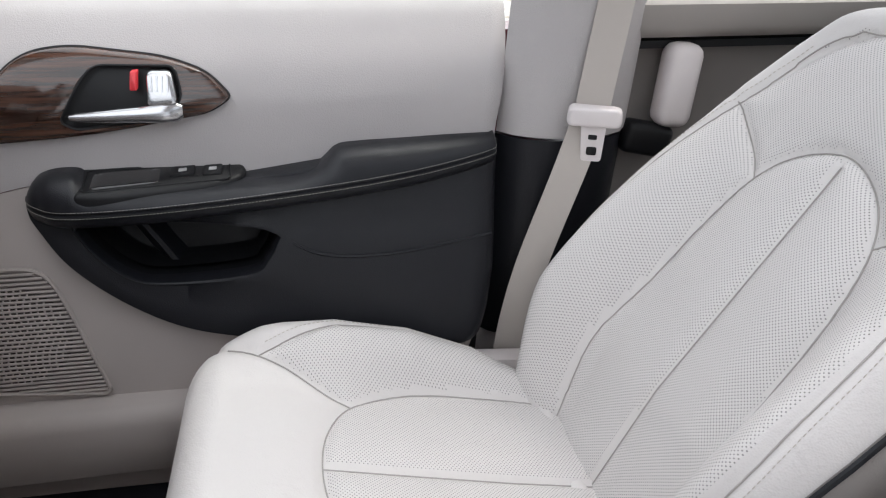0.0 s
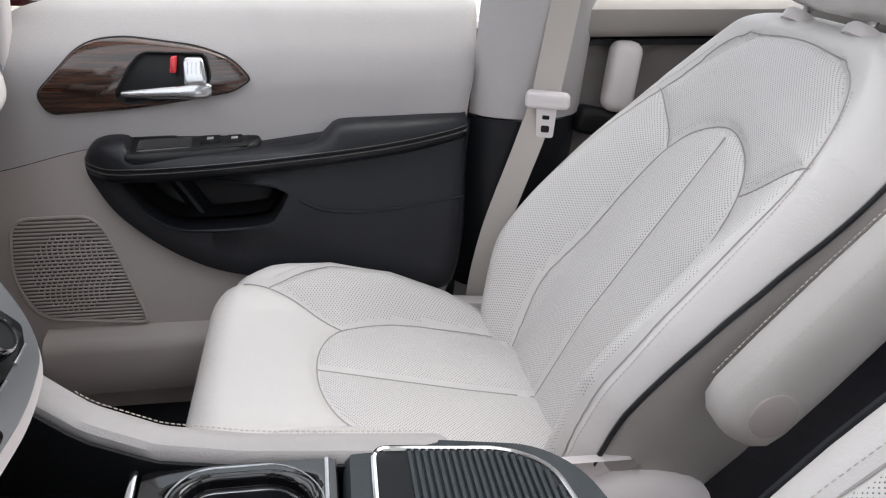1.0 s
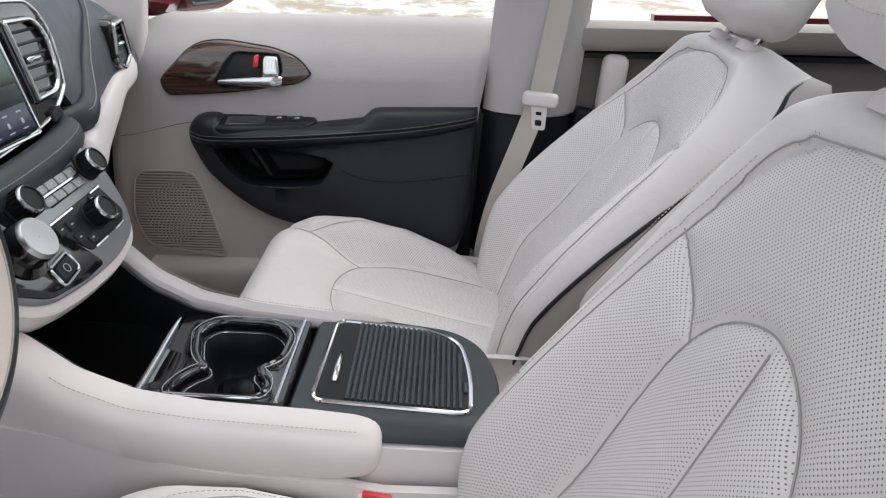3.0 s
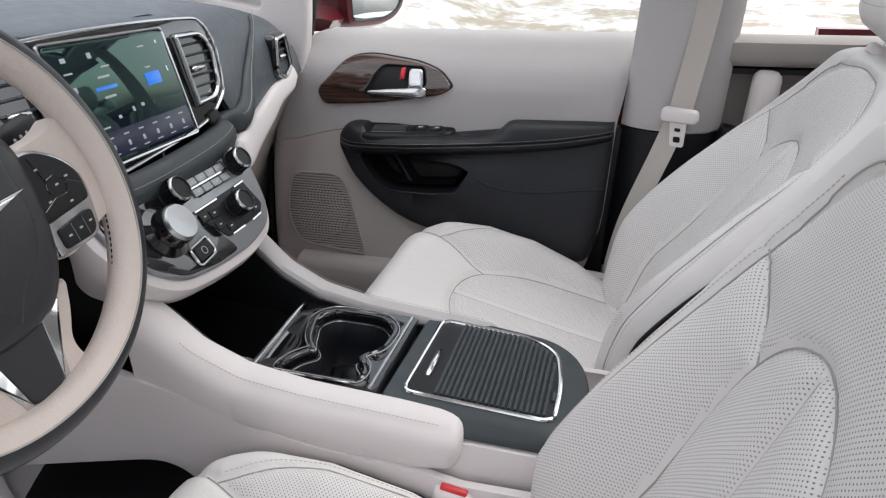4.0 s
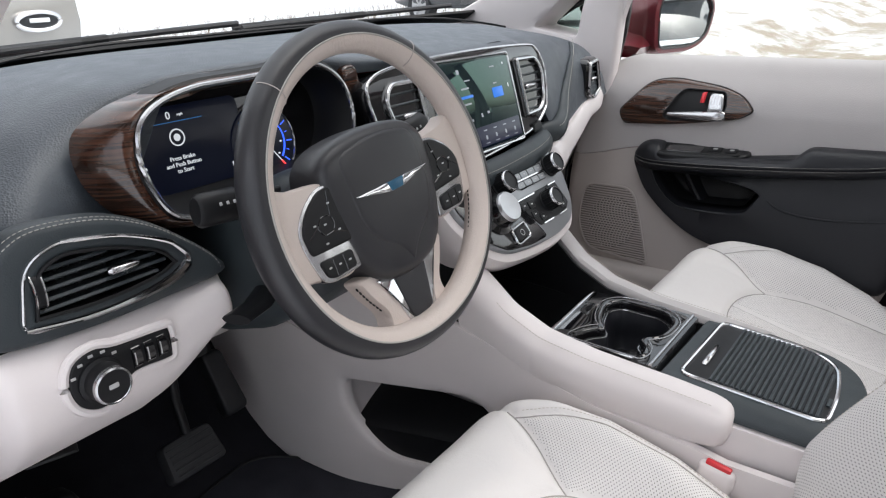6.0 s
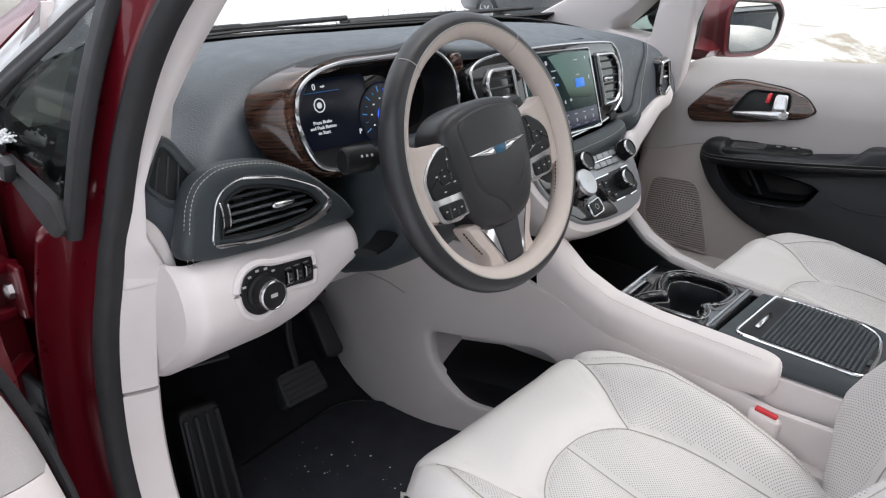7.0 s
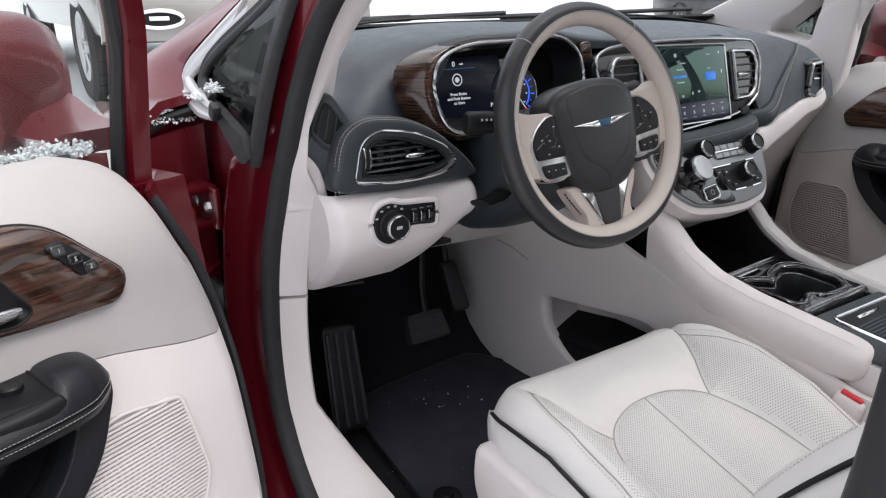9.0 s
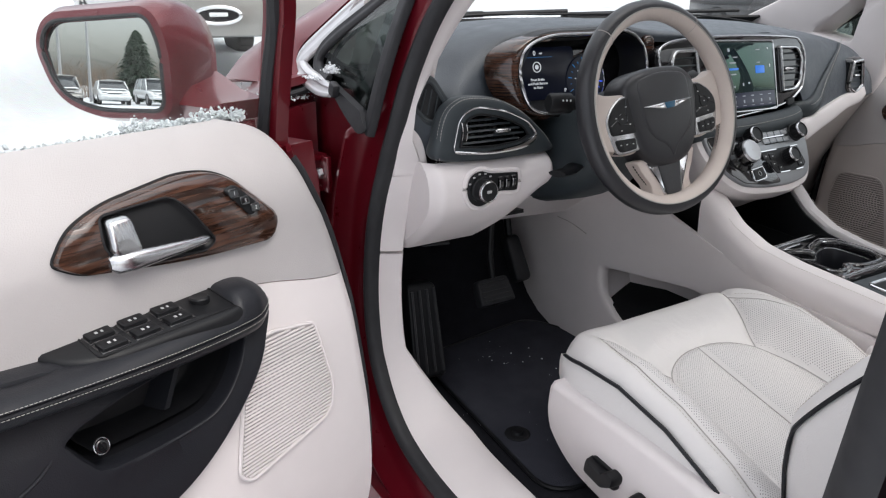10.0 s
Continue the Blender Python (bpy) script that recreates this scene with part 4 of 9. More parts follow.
setting("pillar_seal_driver", loft([[Vector((x + dx, y, z)) for dx, y in ((0.0, -0.850), (-0.002, -0.866), (0.004, -0.880), (0.018, -0.893), (0.036, -0.900), (0.048, -0.898), (0.050, -0.86))] for x, z in cr([(0.350, 0.38), (0.356, 0.6), (0.366, 0.8), (0.380, 0.97), (0.391, 1.10), (0.394, 1.25), (0.380, 1.45)], 6)]), rubber, "dark rubber seal on the door pillar", "door seal")

# body side behind, ahead and under the openings
for s, tag_ in ((-1, "driver"), (1, "passenger")):
    setting(f"body_side_rear_{tag_}", solid(sheet(lambda u, v: Vector((0.62 + 1.85 * u, s * (0.955 - 0.22 * max(0, v - 0.62) / 0.38), 0.28 + 1.35 * v)), 16, 16, keep=lambda u, v: not (0.64 < v < 0.92 and 0.02 < u < 0.94)), 0.03), red_paint, "dark red van side", "body side")
    # taupe lowered in tone to carry the shade under the roof
    setting(f"inner_side_rear_{tag_}", solid(sheet(lambda u, v: Vector((0.42 + 2.0 * u, s * (0.80 - 0.03 * math.sin(6 * v)), 0.44 + 0.68 * v)), 16, 12), 0.02), rear_shaded, "taupe rear door trim panel, darkened for shade", "trim")
    setting(f"rocker_{tag_}", loft([[Vector((x, s * y, z)) for y, z in ((0.74, 0.30), (0.74, 0.44), (0.86, 0.425), (0.93, 0.40), (0.955, 0.33), (0.93, 0.22), (0.8, 0.2))] for x in (-0.9, 0, 1, 2.4)]), red_paint, "dark red van sill", "body side")
setting("pillar_seal_passenger", tube([Vector((0.224 + (z - 0.93) * 0.07, 0.788, z)) for z in np.linspace(0.44, 0.925, 10)], 0.022, 10, ry=0.03), rubber, "black rubber seal along the passenger pillar", "door seal")
# rear side glass
for s, k in ((-1, 4), (1, 5)):
    q = setting(f"window_{k}", sheet(lambda u, v: Vector((0.66 + 1.72 * u, s * (0.93 - 0.14 * v), 1.13 + 0.42 * v)), 8, 4), glass, "rear side window glass", "window")
    q.visible_shadow = False
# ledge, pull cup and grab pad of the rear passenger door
setting("rear_door_ledge", loft([[Vector((x, y, z)) for y, z in ((0.80, 1.06), (0.765, 1.065), (0.752, 1.08), (0.752, 1.112), (0.765, 1.122), (0.80, 1.124))] for x in (0.43, 0.45, 1.0, 1.6)]), rear_ledge, "taupe ledge of the rear door, darkened for shade", "trim")
# black strip in place of the soft shade under the ledge
setting("rear_ledge_shade", loft([[Vector((x, y, z)) for y, z in ((0.80, 1.046), (0.778, 1.047), (0.778, 1.058), (0.80, 1.059))] for x in (0.43, 1.6)]), hard_black, "dark strip standing for the shade below the rear door ledge", "trim")
setting("rear_grab_pad", block((0.055, 0.05, 0.125), pose(0.505, 0.765, 0.995, 0, 4, 0), 0.018, seg=3), pale, "pale beige grab pad on the rear door", "trim")
setting("rear_belt_anchor", block((0.08, 0.04, 0.05), pose(0.465, 0.765, 0.915, 0, 12, 0), 0.012, seg=3), hard_black, "black belt anchor on the rear pillar", "trim")

# bonnet, wings and scuttle, ahead of the windscreen
def wing(u, v):
    """u: rear to front, v: across from one wing's lower edge over the bonnet to the other."""
    x = -0.70 - 1.35 * u
    k = 2 * v - 1
    a = abs(k)
    y = math.copysign(np.interp(a, [0, 0.72, 0.80, 0.84, 0.88, 1.0], [0, 0.88, 0.955, 0.985, 0.997, 0.985]), k) * (1 - 0.20 * u ** 2.2)
    z = np.interp(a, [0, 0.4, 0.72, 0.80, 0.84, 0.88, 1.0], [1.150, 1.150, 1.150, 1.135, 1.108, 1.05, 0.40]) - (0.115 * u + 0.26 * u ** 3) * (1 if a < 0.86 else 0.3)
    return Vector((x, float(y), float(z)))


setting("bonnet", solid(sheet(wing, 24, 100, keep=lambda u, v: not (0.145 < v < 0.855 and u < 0.18)), 0.015), red_paint, "dark red bonnet and wings of the van", "bonnet")
setting("scuttle", solid(sheet(lambda u, v: Vector((-0.985 + 0.14 * u, -0.86 + 1.72 * v, 1.13 + 0.03 * u)), 3, 20), 0.01), hard_black, "black scuttle panel below the windscreen", "trim")
# hinge pillar face, door hinges, check strap and cable boot
setting("hinge_pillar", solid(sheet(lambda u, v: Vector((-0.80 + 0.25 * u, -0.878, 0.36 + 0.77 * v)), 10, 24), 0.02), red_paint, "dark red painted hinge pillar", "body side")
setting("wing_edge", solid(sheet(lambda u, v: Vector((-0.705, -0.89 - 0.095 * u, 1.095 - 0.72 * v - 0.02 * u)), 4, 20), 0.015), red_paint, "dark red inner edge of the wing", "body side")
setting("wing_backing", solid(sheet(lambda u, v: Vector((-0.745 + 0.02 * u, -0.86 - 0.125 * u, 1.118 - 0.03 * u - 0.74 * v)), 4, 20), 0.012), red_paint, "dark red panel behind the hinges", "body side")
for z_ in (0.97, 0.56):
    hg = thing("door_hinge", "dark red painted door hinge with bolts", "hinge", (-0.66, -0.92, z_), group="door hinges")
    part("hinge_leaf", block((0.10, 0.012, 0.07), pose(-0.645, -0.908, z_), 0.004), red_paint, hg)
    part("hinge_leaf", block((0.05, 0.085, 0.012), pose(-0.635, -0.945, z_ + 0.03, 0, 0, 18), 0.004), red_paint, hg)
    part("hinge_leaf", block((0.05, 0.085, 0.012), pose(-0.635, -0.945, z_ - 0.03, 0, 0, 18), 0.004), red_paint, hg)
    part("hinge_pin", tube([Vector((-0.655, -0.985, z_ - 0.05)), Vector((-0.655, -0.985, z_ + 0.05))], 0.009, 10), steel, hg, "steel hinge pin")
    for dx in (-0.03, 0.025):
        part("hinge_bolt", turned([(0.011, 0), (0.011, 0.006), (0.006, 0.009)], Matrix.Translation((-0.645 + dx, -0.914, z_)) @ Matrix.Rotation(radians(90), 4, "X"), 6), steel, hg, "steel bolt head")
strap = thing("check_strap", "dark red door check strap", "hinge", (-0.62, -0.92, 0.86))
part("strap_arm", tube([Vector((-0.66, -0.905, 0.86)), Vector((-0.60, -0.96, 0.86)), Vector((-0.565, -1.03, 0.86))], 0.012, 8, ry=0.005), red_paint, strap)
boot = thing("cable_boot", "black ribbed rubber cable boot between door and pillar", "cable boot", (-0.64, -0.92, 0.76))
bp_ = cr([(-0.655, -0.895, 0.77), (-0.63, -0.93, 0.77), (-0.595, -0.975, 0.765), (-0.575, -1.03, 0.76)], 12)
part("boot_sleeve", tube([Vector(q) for q in bp_], 0.021, 12, scale=lambda t: 1 + 0.16 * math.sin(t * 90)), rubber, boot)
part("boot_flange", block((0.07, 0.012, 0.13), pose(-0.655, -0.905, 0.76), 0.006), rubber, boot)
# painted foot of the windscreen pillars, between bonnet corner and quarter window
low_ = [(-0.70, 0.905, 1.11), (-0.775, 0.890, 1.178), (-0.68, 0.850, 1.255), (-0.55, 0.795, 1.34), (-0.40, 0.755, 1.42), (-0.18, 0.715, 1.53)]
high_ = [(-0.98, 0.985, 1.115), (-0.96, 0.930, 1.178), (-0.92, 0.835, 1.232), (-0.85, 0.755, 1.285), (-0.60, 0.715, 1.425), (-0.28, 0.690, 1.55)]
for s, tag_ in ((-1, "driver"), (1, "passenger")):
    la, lb = cr(low_, 6), cr(high_, 6)
    def foot(u, v):
        i = min(int(u * 30), 29)
        a, b = (q[i] + (u * 30 - i) * (q[i + 1] - q[i]) for q in (la, lb))
        p = a + v * (b - a)
        return Vector((p[0], s * (p[1] + 0.012 * math.sin(math.pi * v)), p[2] + 0.010 * math.sin(math.pi * v)))
    setting(f"pillar_foot_outer_{tag_}", solid(sheet(foot, 30, 10), 0.01), red_paint, "dark red painted foot of the windscreen pillar", "pillar")
# snowy black-and-bright strip in front of the quarter window, and the sill strip above the hinge pillar
edge_ = cr([(-0.28, -0.735, 1.47), (-0.42, -0.782, 1.378), (-0.54, -0.816, 1.308), (-0.628, -0.842, 1.257), (-0.716, -0.868, 1.205), (-0.756, -0.882, 1.177), (-0.760, -0.889, 1.158), (-0.722, -0.895, 1.143), (-0.64, -0.9, 1.13), (-0.583, -0.902, 1.127)], 6)
setting("quarter_trim", sweep([Vector(q) for q in edge_], rounded([(-0.019, -0.004), (0.019, -0.004), (0.018, 0.004), (0.010, 0.006), (0.007, 0.003), (-0.003, 0.003), (-0.006, 0.007), (-0.017, 0.004)], 0.0015, 2), up=(0.1, -1, 0.35), scale=lambda t: 1.0 if t < 0.88 else 1.0 - 3 * (t - 0.88)), weathered, "bright weathered trim round the quarter window", "trim")
setting("trim_cap", block((0.022, 0.016, 0.026), Matrix.Translation((-0.563, -0.905, 1.132)) @ Matrix.Rotation(radians(25), 4, "Y"), 0.006), rubber, "black rubber cap at the trim's end", "trim")
setting("wing_strip", tube([Vector((-0.70, -0.885, 1.122)), Vector((-0.71, -0.94, 1.108)), Vector((-0.715, -0.99, 1.078))], 0.008, 8), rubber, "black strip on the wing's rear edge", "trim")


def snow_heap(name, label, places, seed, size=0.006):
    rnd = random.Random(seed)
    bm = bmesh.new()
    for p, n_, spread in places:
        for _ in range(n_):
            q = Vector(p) + Vector((rnd.gauss(0, spread[0]), rnd.gauss(0, spread[1]), abs(rnd.gauss(0, spread[2]))))
            lump = bmesh.ops.create_icosphere(bm, subdivisions=1, radius=size * rnd.uniform(0.3, 1.6), matrix=Matrix.Translation(q) @ Matrix.Rotation(rnd.random() * 3, 4, "X"))
            for vert in lump["verts"]:
                vert.co = q + (vert.co - q) * rnd.uniform(0.45, 1.35)
    tagged(part(name, bm, snow, None), label, "snow", kind="stuff")


snow_heap("snow_clumps", "clumps of fresh snow on the window corner and wing", [((-0.602, -0.893, 1.157), 420, (0.008, 0.005, 0.005)), ((-0.71, -0.95, 1.10), 260, (0.012, 0.03, 0.006)), ((-0.80, -0.95, 1.10), 220, (0.05, 0.03, 0.003)), ((-0.655, -0.905, 1.142), 260, (0.014, 0.005, 0.003))], 3, 0.0016)

# ---- front doors: one pattern, closed on the passenger's side, swung open on the driver's ----
HINGE, SWING = Vector((-0.668, -1.014, 0)), -67.5
depth_of = curve_of([(0.38, 0.665), (0.50, 0.660), (0.62, 0.668), (0.70, 0.682), (0.80, 0.705), (0.85, 0.722), (0.90, 0.735), (0.95, 0.742), (1.0, 0.748), (1.04, 0.760), (1.075, 0.782), (1.10, 0.805), (1.112, 0.822), (1.118, 0.84)], 6)
front_of = curve_of([(0.38, -0.50), (0.44, -0.535), (0.52, -0.568), (0.74, -0.582), (0.87, -0.584), (0.95, -0.568), (1.0, -0.548), (1.06, -0.527), (1.09, -0.512), (1.107, -0.49), (1.118, -0.45)], 6)
rear_of = curve_of([(0.38, 0.130), (0.50, 0.150), (0.60, 0.168), (0.65, 0.184), (0.70, 0.199), (0.76, 0.209), (0.926, 0.220), (1.0, 0.232), (1.12, 0.250)], 6)


def front_door(side, label):
    s = side
    name = "driver_door" if s < 0 else "passenger_door"
    if s > 0:
        world_of = lambda x, d, z: Vector((x, d, z))
    else:
        turn = Matrix.Translation(HINGE) @ Matrix.Rotation(radians(SWING), 4, "Z") @ Matrix.Translation(-HINGE)
        world_of = lambda x, d, z: turn @ Vector((x, -d, z))
    door = thing(name, label, "car door", world_of(-0.1, 0.9, 0.35), group="front doors")
    inner = lambda x, z: depth_of(z) - 0.012 * math.exp(-((x + 0.02) / 0.3) ** 2) * (1 if z < 1.0 else max(0, 1 - (z - 1.0) / 0.08))
    put = lambda u, v, h=0.0: world_of(u, inner(u, v) - h, v)

    # trim card: upper and lower parts with a fine seam between
    seam_z = lambda x: 0.868 + 0.035 * smooth(np.array([x]), -0.58, -0.38)[0]
    # passenger's lower trim goes taupe: its shade is put into the colour
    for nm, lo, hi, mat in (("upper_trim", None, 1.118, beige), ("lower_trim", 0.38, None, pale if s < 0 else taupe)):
        def f(u, v):
            x0 = -0.59 + 0.8 * u
            a = seam_z(x0) + 0.0006 if lo is None else lo
            b = seam_z(x0) - 0.0006 if hi is None else hi
            z = a + (b - a) * (v ** 0.7 if hi else v)
            x = front_of(z) + (rear_of(z) - front_of(z)) * u
            e = min(1.0, min(u, 1 - u) / 0.02)
            return world_of(x, inner(x, z) + 0.012 * (1 - math.sqrt(max(0, 1 - (1 - e) ** 2))), z)

        def whole(u, v):
            a, b = (seam_z(-0.59 + 0.8 * u), 1.118) if lo is None else (0.38, seam_z(-0.59 + 0.8 * u))
            z = a + (b - a) * (v ** 0.7 if hi else v)
            x = front_of(z) + (rear_of(z) - front_of(z)) * u
            return not (-0.375 < x < -0.075 and 0.762 < z < 0.885 and z > 0.745 - 1.15 * (x + 0.28))
        part(nm, solid(sheet(f, 60, 34, keep=whole), 0.012), mat, door, "beige vinyl upper door trim" if lo is None else "beige plastic lower door trim")
    part("belt_seal", tube([world_of(x, 0.850, 1.110) for x in np.linspace(-0.48, 0.25, 24)], 0.005, 6), rubber, door, "black window seal")

    # black lower panel and padded armrest
    low = cr([(-0.405, 0.885), (-0.398, 0.862), (-0.36, 0.806), (-0.29, 0.748), (-0.216, 0.710), (-0.12, 0.688), (0.0, 0.670), (0.168, 0.646)], 6) + [(0.187, 0.665), (0.198, 0.70), (0.208, 0.76), (0.216, 0.89), (0.218, 0.925), (0.15, 0.93), (0.0, 0.925), (-0.2, 0.90), (-0.36, 0.90)]
    mouth = cr([(-0.350, 0.855), (-0.325, 0.820), (-0.288, 0.790), (-0.245, 0.780), (-0.135, 0.785), (-0.108, 0.803), (-0.090, 0.832)], 6)
    pocket = mouth + cr([(-0.112, 0.842), (-0.17, 0.852), (-0.25, 0.860), (-0.33, 0.864)], 4)
    panel = part("armrest_panel", holed(low, inset(pocket, 0.001), put, (-0.215, 0.822), ((0, -0.004), (0, 0.012), (0.02, 0.020), (0.05, 0.0255), (0.12, 0.027), (0.5, 0.026), (0.9, 0.0265), (0.96, 0.030), (0.99, 0.029), (1.0, 0.024), (1.0, 0.004)), 200), soft_black, door, "black soft vinyl armrest panel")
    lining = [[put(*q, h) for q in inset(pocket, d)] for d, h in ((0.0, 0.024), (0.001, 0.0), (0.004, -0.040), (0.012, -0.052))]
    part("pocket_lining", loft([[put(*q, -0.054) for q in inset(pocket, 0.03)]] + lining[::-1], caps=False), hard_black, panel, "dark pocket under the armrest")
    part("pocket_floor", pad(inset(pocket, 0.010), put, -0.050, 0.1, 0.002), hard_black, panel)
    part("pocket_rib", loft([[put(u + a, v, h) for a, h in ((-0.030, -0.052), (-0.004, -0.018), (0.004, -0.018), (0.016, -0.052))] for u, v in ((-0.292, 0.868), (-0.262, 0.828), (-0.232, 0.786))]), soft_black, panel)
    part("panel_crease", tube([put(u, v, 0.0262) for u, v in cr([(-0.090, 0.832), (-0.045, 0.807), (0.012, 0.798), (0.089, 0.800), (0.204, 0.814)], 8)], 0.0024, 6), soft_black, panel)
    top_of = curve_of([(-0.406, 0.888), (-0.401, 0.902), (-0.390, 0.915), (-0.372, 0.923), (-0.350, 0.925), (-0.334, 0.922), (-0.324, 0.910), (-0.30, 0.907), (-0.131, 0.908), (-0.062, 0.911), (-0.030, 0.921), (-0.008, 0.940), (0.02, 0.944), (0.10, 0.945), (0.217, 0.946)], 6)
    seam_of = curve_of([(-0.406, 0.890), (-0.395, 0.888), (-0.352, 0.884), (-0.25, 0.888), (-0.094, 0.898), (0.087, 0.912), (0.18, 0.924), (0.217, 0.930)], 6)
    in_of = curve_of([(-0.406, 0.722), (-0.400, 0.702), (-0.383, 0.683), (-0.34, 0.665), (-0.2, 0.655), (0.0, 0.662), (0.15, 0.684), (0.208, 0.700), (0.217, 0.717)], 6)
    loops, ridge, ridge2 = [], [], []
    for x in list(np.linspace(-0.406, -0.335, 22)) + list(np.linspace(-0.330, 0.193, 60)) + list(np.linspace(0.198, 0.217, 6)):
        t, d, r = top_of(x), in_of(x), seam_of(x)
        o = 0.752
        g = max(0.001, t - r)
        q = [(o, t - 0.002), (d + 0.050, t), (d + 0.028, t - 0.05 * g), (d + 0.014, t - 0.22 * g), (d + 0.005, t - 0.50 * g), (d + 0.001, t - 0.80 * g), (d, r + 0.002), (d + 0.003, r + 0.001), (d + 0.003, r - 0.001), (d, r - 0.003), (d + 0.001, r - 0.010), (d + 0.006, r - 0.018), (d + 0.018, r - 0.025), (d + 0.04, r - 0.032), (o, r - 0.034)]
        loops.append([world_of(x, a, b) for a, b in q])
        ridge.append(world_of(x, d - 0.0004, r + 0.0035))
        ridge2.append(world_of(x, d - 0.0004, r - 0.0048))
    rest = part("armrest", loft(loops), soft_black, door, "black padded armrest with pale double stitching")
    for row in (ridge, ridge2):
        stitches(row[2:], rest, thread, 0.0045, 0.0034, 0.00042)

    # switch pod on the armrest
    pod = rounded([(-0.334, 0.668), (-0.340, 0.748), (-0.16, 0.752), (-0.128, 0.735), (-0.128, 0.700), (-0.165, 0.678), (-0.30, 0.664)], [0.006, 0.01, 0.02, 0.02, 0.02, 0.02, 0.03], 5)
    if s < 0:
        pod = rounded([(-0.334, 0.668), (-0.340, 0.748), (-0.125, 0.752), (-0.092, 0.742), (-0.120, 0.690), (-0.165, 0.674), (-0.30, 0.664)], [0.006, 0.01, 0.02, 0.02, 0.03, 0.02, 0.03], 5)
    podf = lambda u, v, h=0.0: world_of(u, v, 0.897 + 0.16 * (v - 0.67) + h)
    pod_ob = part("switch_pod", plate(pod, podf, 0.012, 0.02, 0.006), hard_black, door, "black switch pod")
    if s > 0:
        part("pull_cup", pad(rounded([(-0.318, 0.680), (-0.320, 0.722), (-0.236, 0.728), (-0.234, 0.690)], 0.006), podf, 0.0128, 0.06), gloss_black, pod_ob, "dark recessed pull cup")
        bezel = [podf(*q, 0.0122) for q in rounded([(-0.325, 0.674), (-0.328, 0.730), (-0.150, 0.738), (-0.147, 0.690)], 0.008)]
        part("switch_bezel", tube(bezel, 0.0013, 6, True), hard_black, pod_ob)
        for x, w in ((-0.208, 0.034), (-0.170, 0.026)):
            sw = part("window_switch", pad(rounded([(x - w / 2, 0.700), (x - w / 2, 0.728), (x + w / 2, 0.730), (x + w / 2, 0.702)], 0.003), podf, 0.0150, 0.25, -0.001), hard_black, pod_ob)
            part("switch_icon", plate(rounded([(x - 0.005, 0.712), (x - 0.005, 0.719), (x + 0.005, 0.720), (x + 0.005, 0.713)], 0.001, 2), podf, 0.0152, 0, 0.0002), white_ink, sw)
    else:
        bezel = [podf(*q, 0.0122) for q in rounded([(-0.328, 0.676), (-0.330, 0.738), (-0.150, 0.742), (-0.146, 0.682)], 0.008)]
        part("switch_bezel", tube(bezel, 0.0013, 6, True), hard_black, pod_ob)
        for x in (-0.170, -0.212, -0.256):
            for v in (0.687, 0.713):
                part("switch_well", plate(rounded([(x - 0.0185, v - 0.002), (x - 0.0185, v + 0.022), (x + 0.0185, v + 0.022), (x + 0.0185, v - 0.002)], 0.003, 3), podf, 0.0126, 0, 0.0004), gloss_black, pod_ob)
                sw = part("window_switch", pad(rounded([(x - 0.017, v), (x - 0.017, v + 0.019), (x + 0.017, v + 0.020), (x + 0.017, v)], 0.003), podf, 0.0168, 0.22, -0.001), hard_black, pod_ob)
                for a, w in ((-0.004, 0.0012), (0.0030, 0.0016)):
                    part("switch_icon", plate([(x + a - w, v + 0.008), (x + a - w, v + 0.0115), (x + a + w, v + 0.0115), (x + a + w, v + 0.008)], podf, 0.0166, 0, 0.0002), white_ink, sw)
        part("mirror_dial", turned([(0.013, 0), (0.013, 0.006), (0.011, 0.008), (0.004, 0.0075)], Matrix.Translation(podf(-0.302, 0.716, 0.010)), 20), hard_black, pod_ob, "round mirror adjuster")

    # veneer with handle
    wd = rounded([(-0.465, 0.988), (-0.450, 0.958), (-0.31, 0.966), (-0.165, 0.990), (-0.138, 1.008), (-0.165, 1.038), (-0.215, 1.056), (-0.335, 1.071), (-0.392, 1.062)], [0.014, 0.014, 0.10, 0.025, 0.008, 0.03, 0.05, 0.05, 0.03], 7)
    cup = rounded([(-0.348, 0.984), (-0.33, 0.974), (-0.215, 0.986), (-0.197, 1.012), (-0.204, 1.047), (-0.302, 1.050), (-0.320, 1.030)], [0.008, 0.008, 0.02, 0.012, 0.010, 0.014, 0.02], 6)
    veneer = part("veneer_panel", holed(wd, cup, put, (-0.27, 1.018), ((0, -0.002), (0, 0.006), (0.05, 0.010), (0.5, 0.0125), (0.97, 0.012), (1.0, 0.010), (1.0, 0.001)), 160), walnut, door, "glossy dark wood veneer")
    part("veneer_edge", tube([put(u, v, 0.0012) for u, v in wd], 0.0022, 6, True), hard_black, veneer)
    part("handle_cup", pad(inset(cup, -0.001), lambda u, v, h: put(u, v, 0.011 + h), -0.0085, 0.25, -0.001, centre=(-0.27, 1.02)), hard_black, veneer, "black recess behind the handle")
    part("cup_rim", tube([put(u, v, 0.0115) for u, v in cup], 0.0018, 6, True), hard_black, veneer)
    lever = []
    for t, hh, w, o in ((-0.335, 0.004, 0.005, 0.012), (-0.325, 0.006, 0.007, 0.014), (-0.29, 0.008, 0.007, 0.017), (-0.25, 0.010, 0.008, 0.018), (-0.225, 0.012, 0.008, 0.018), (-0.205, 0.012, 0.007, 0.015), (-0.198, 0.008, 0.004, 0.012)):
        zc = 0.990 + (t + 0.335) * 0.03
        lever.append([put(t, zc + hh * math.sin(f), o + w * math.cos(f)) for f in np.linspace(0, 2 * math.pi, 17)[:-1]])
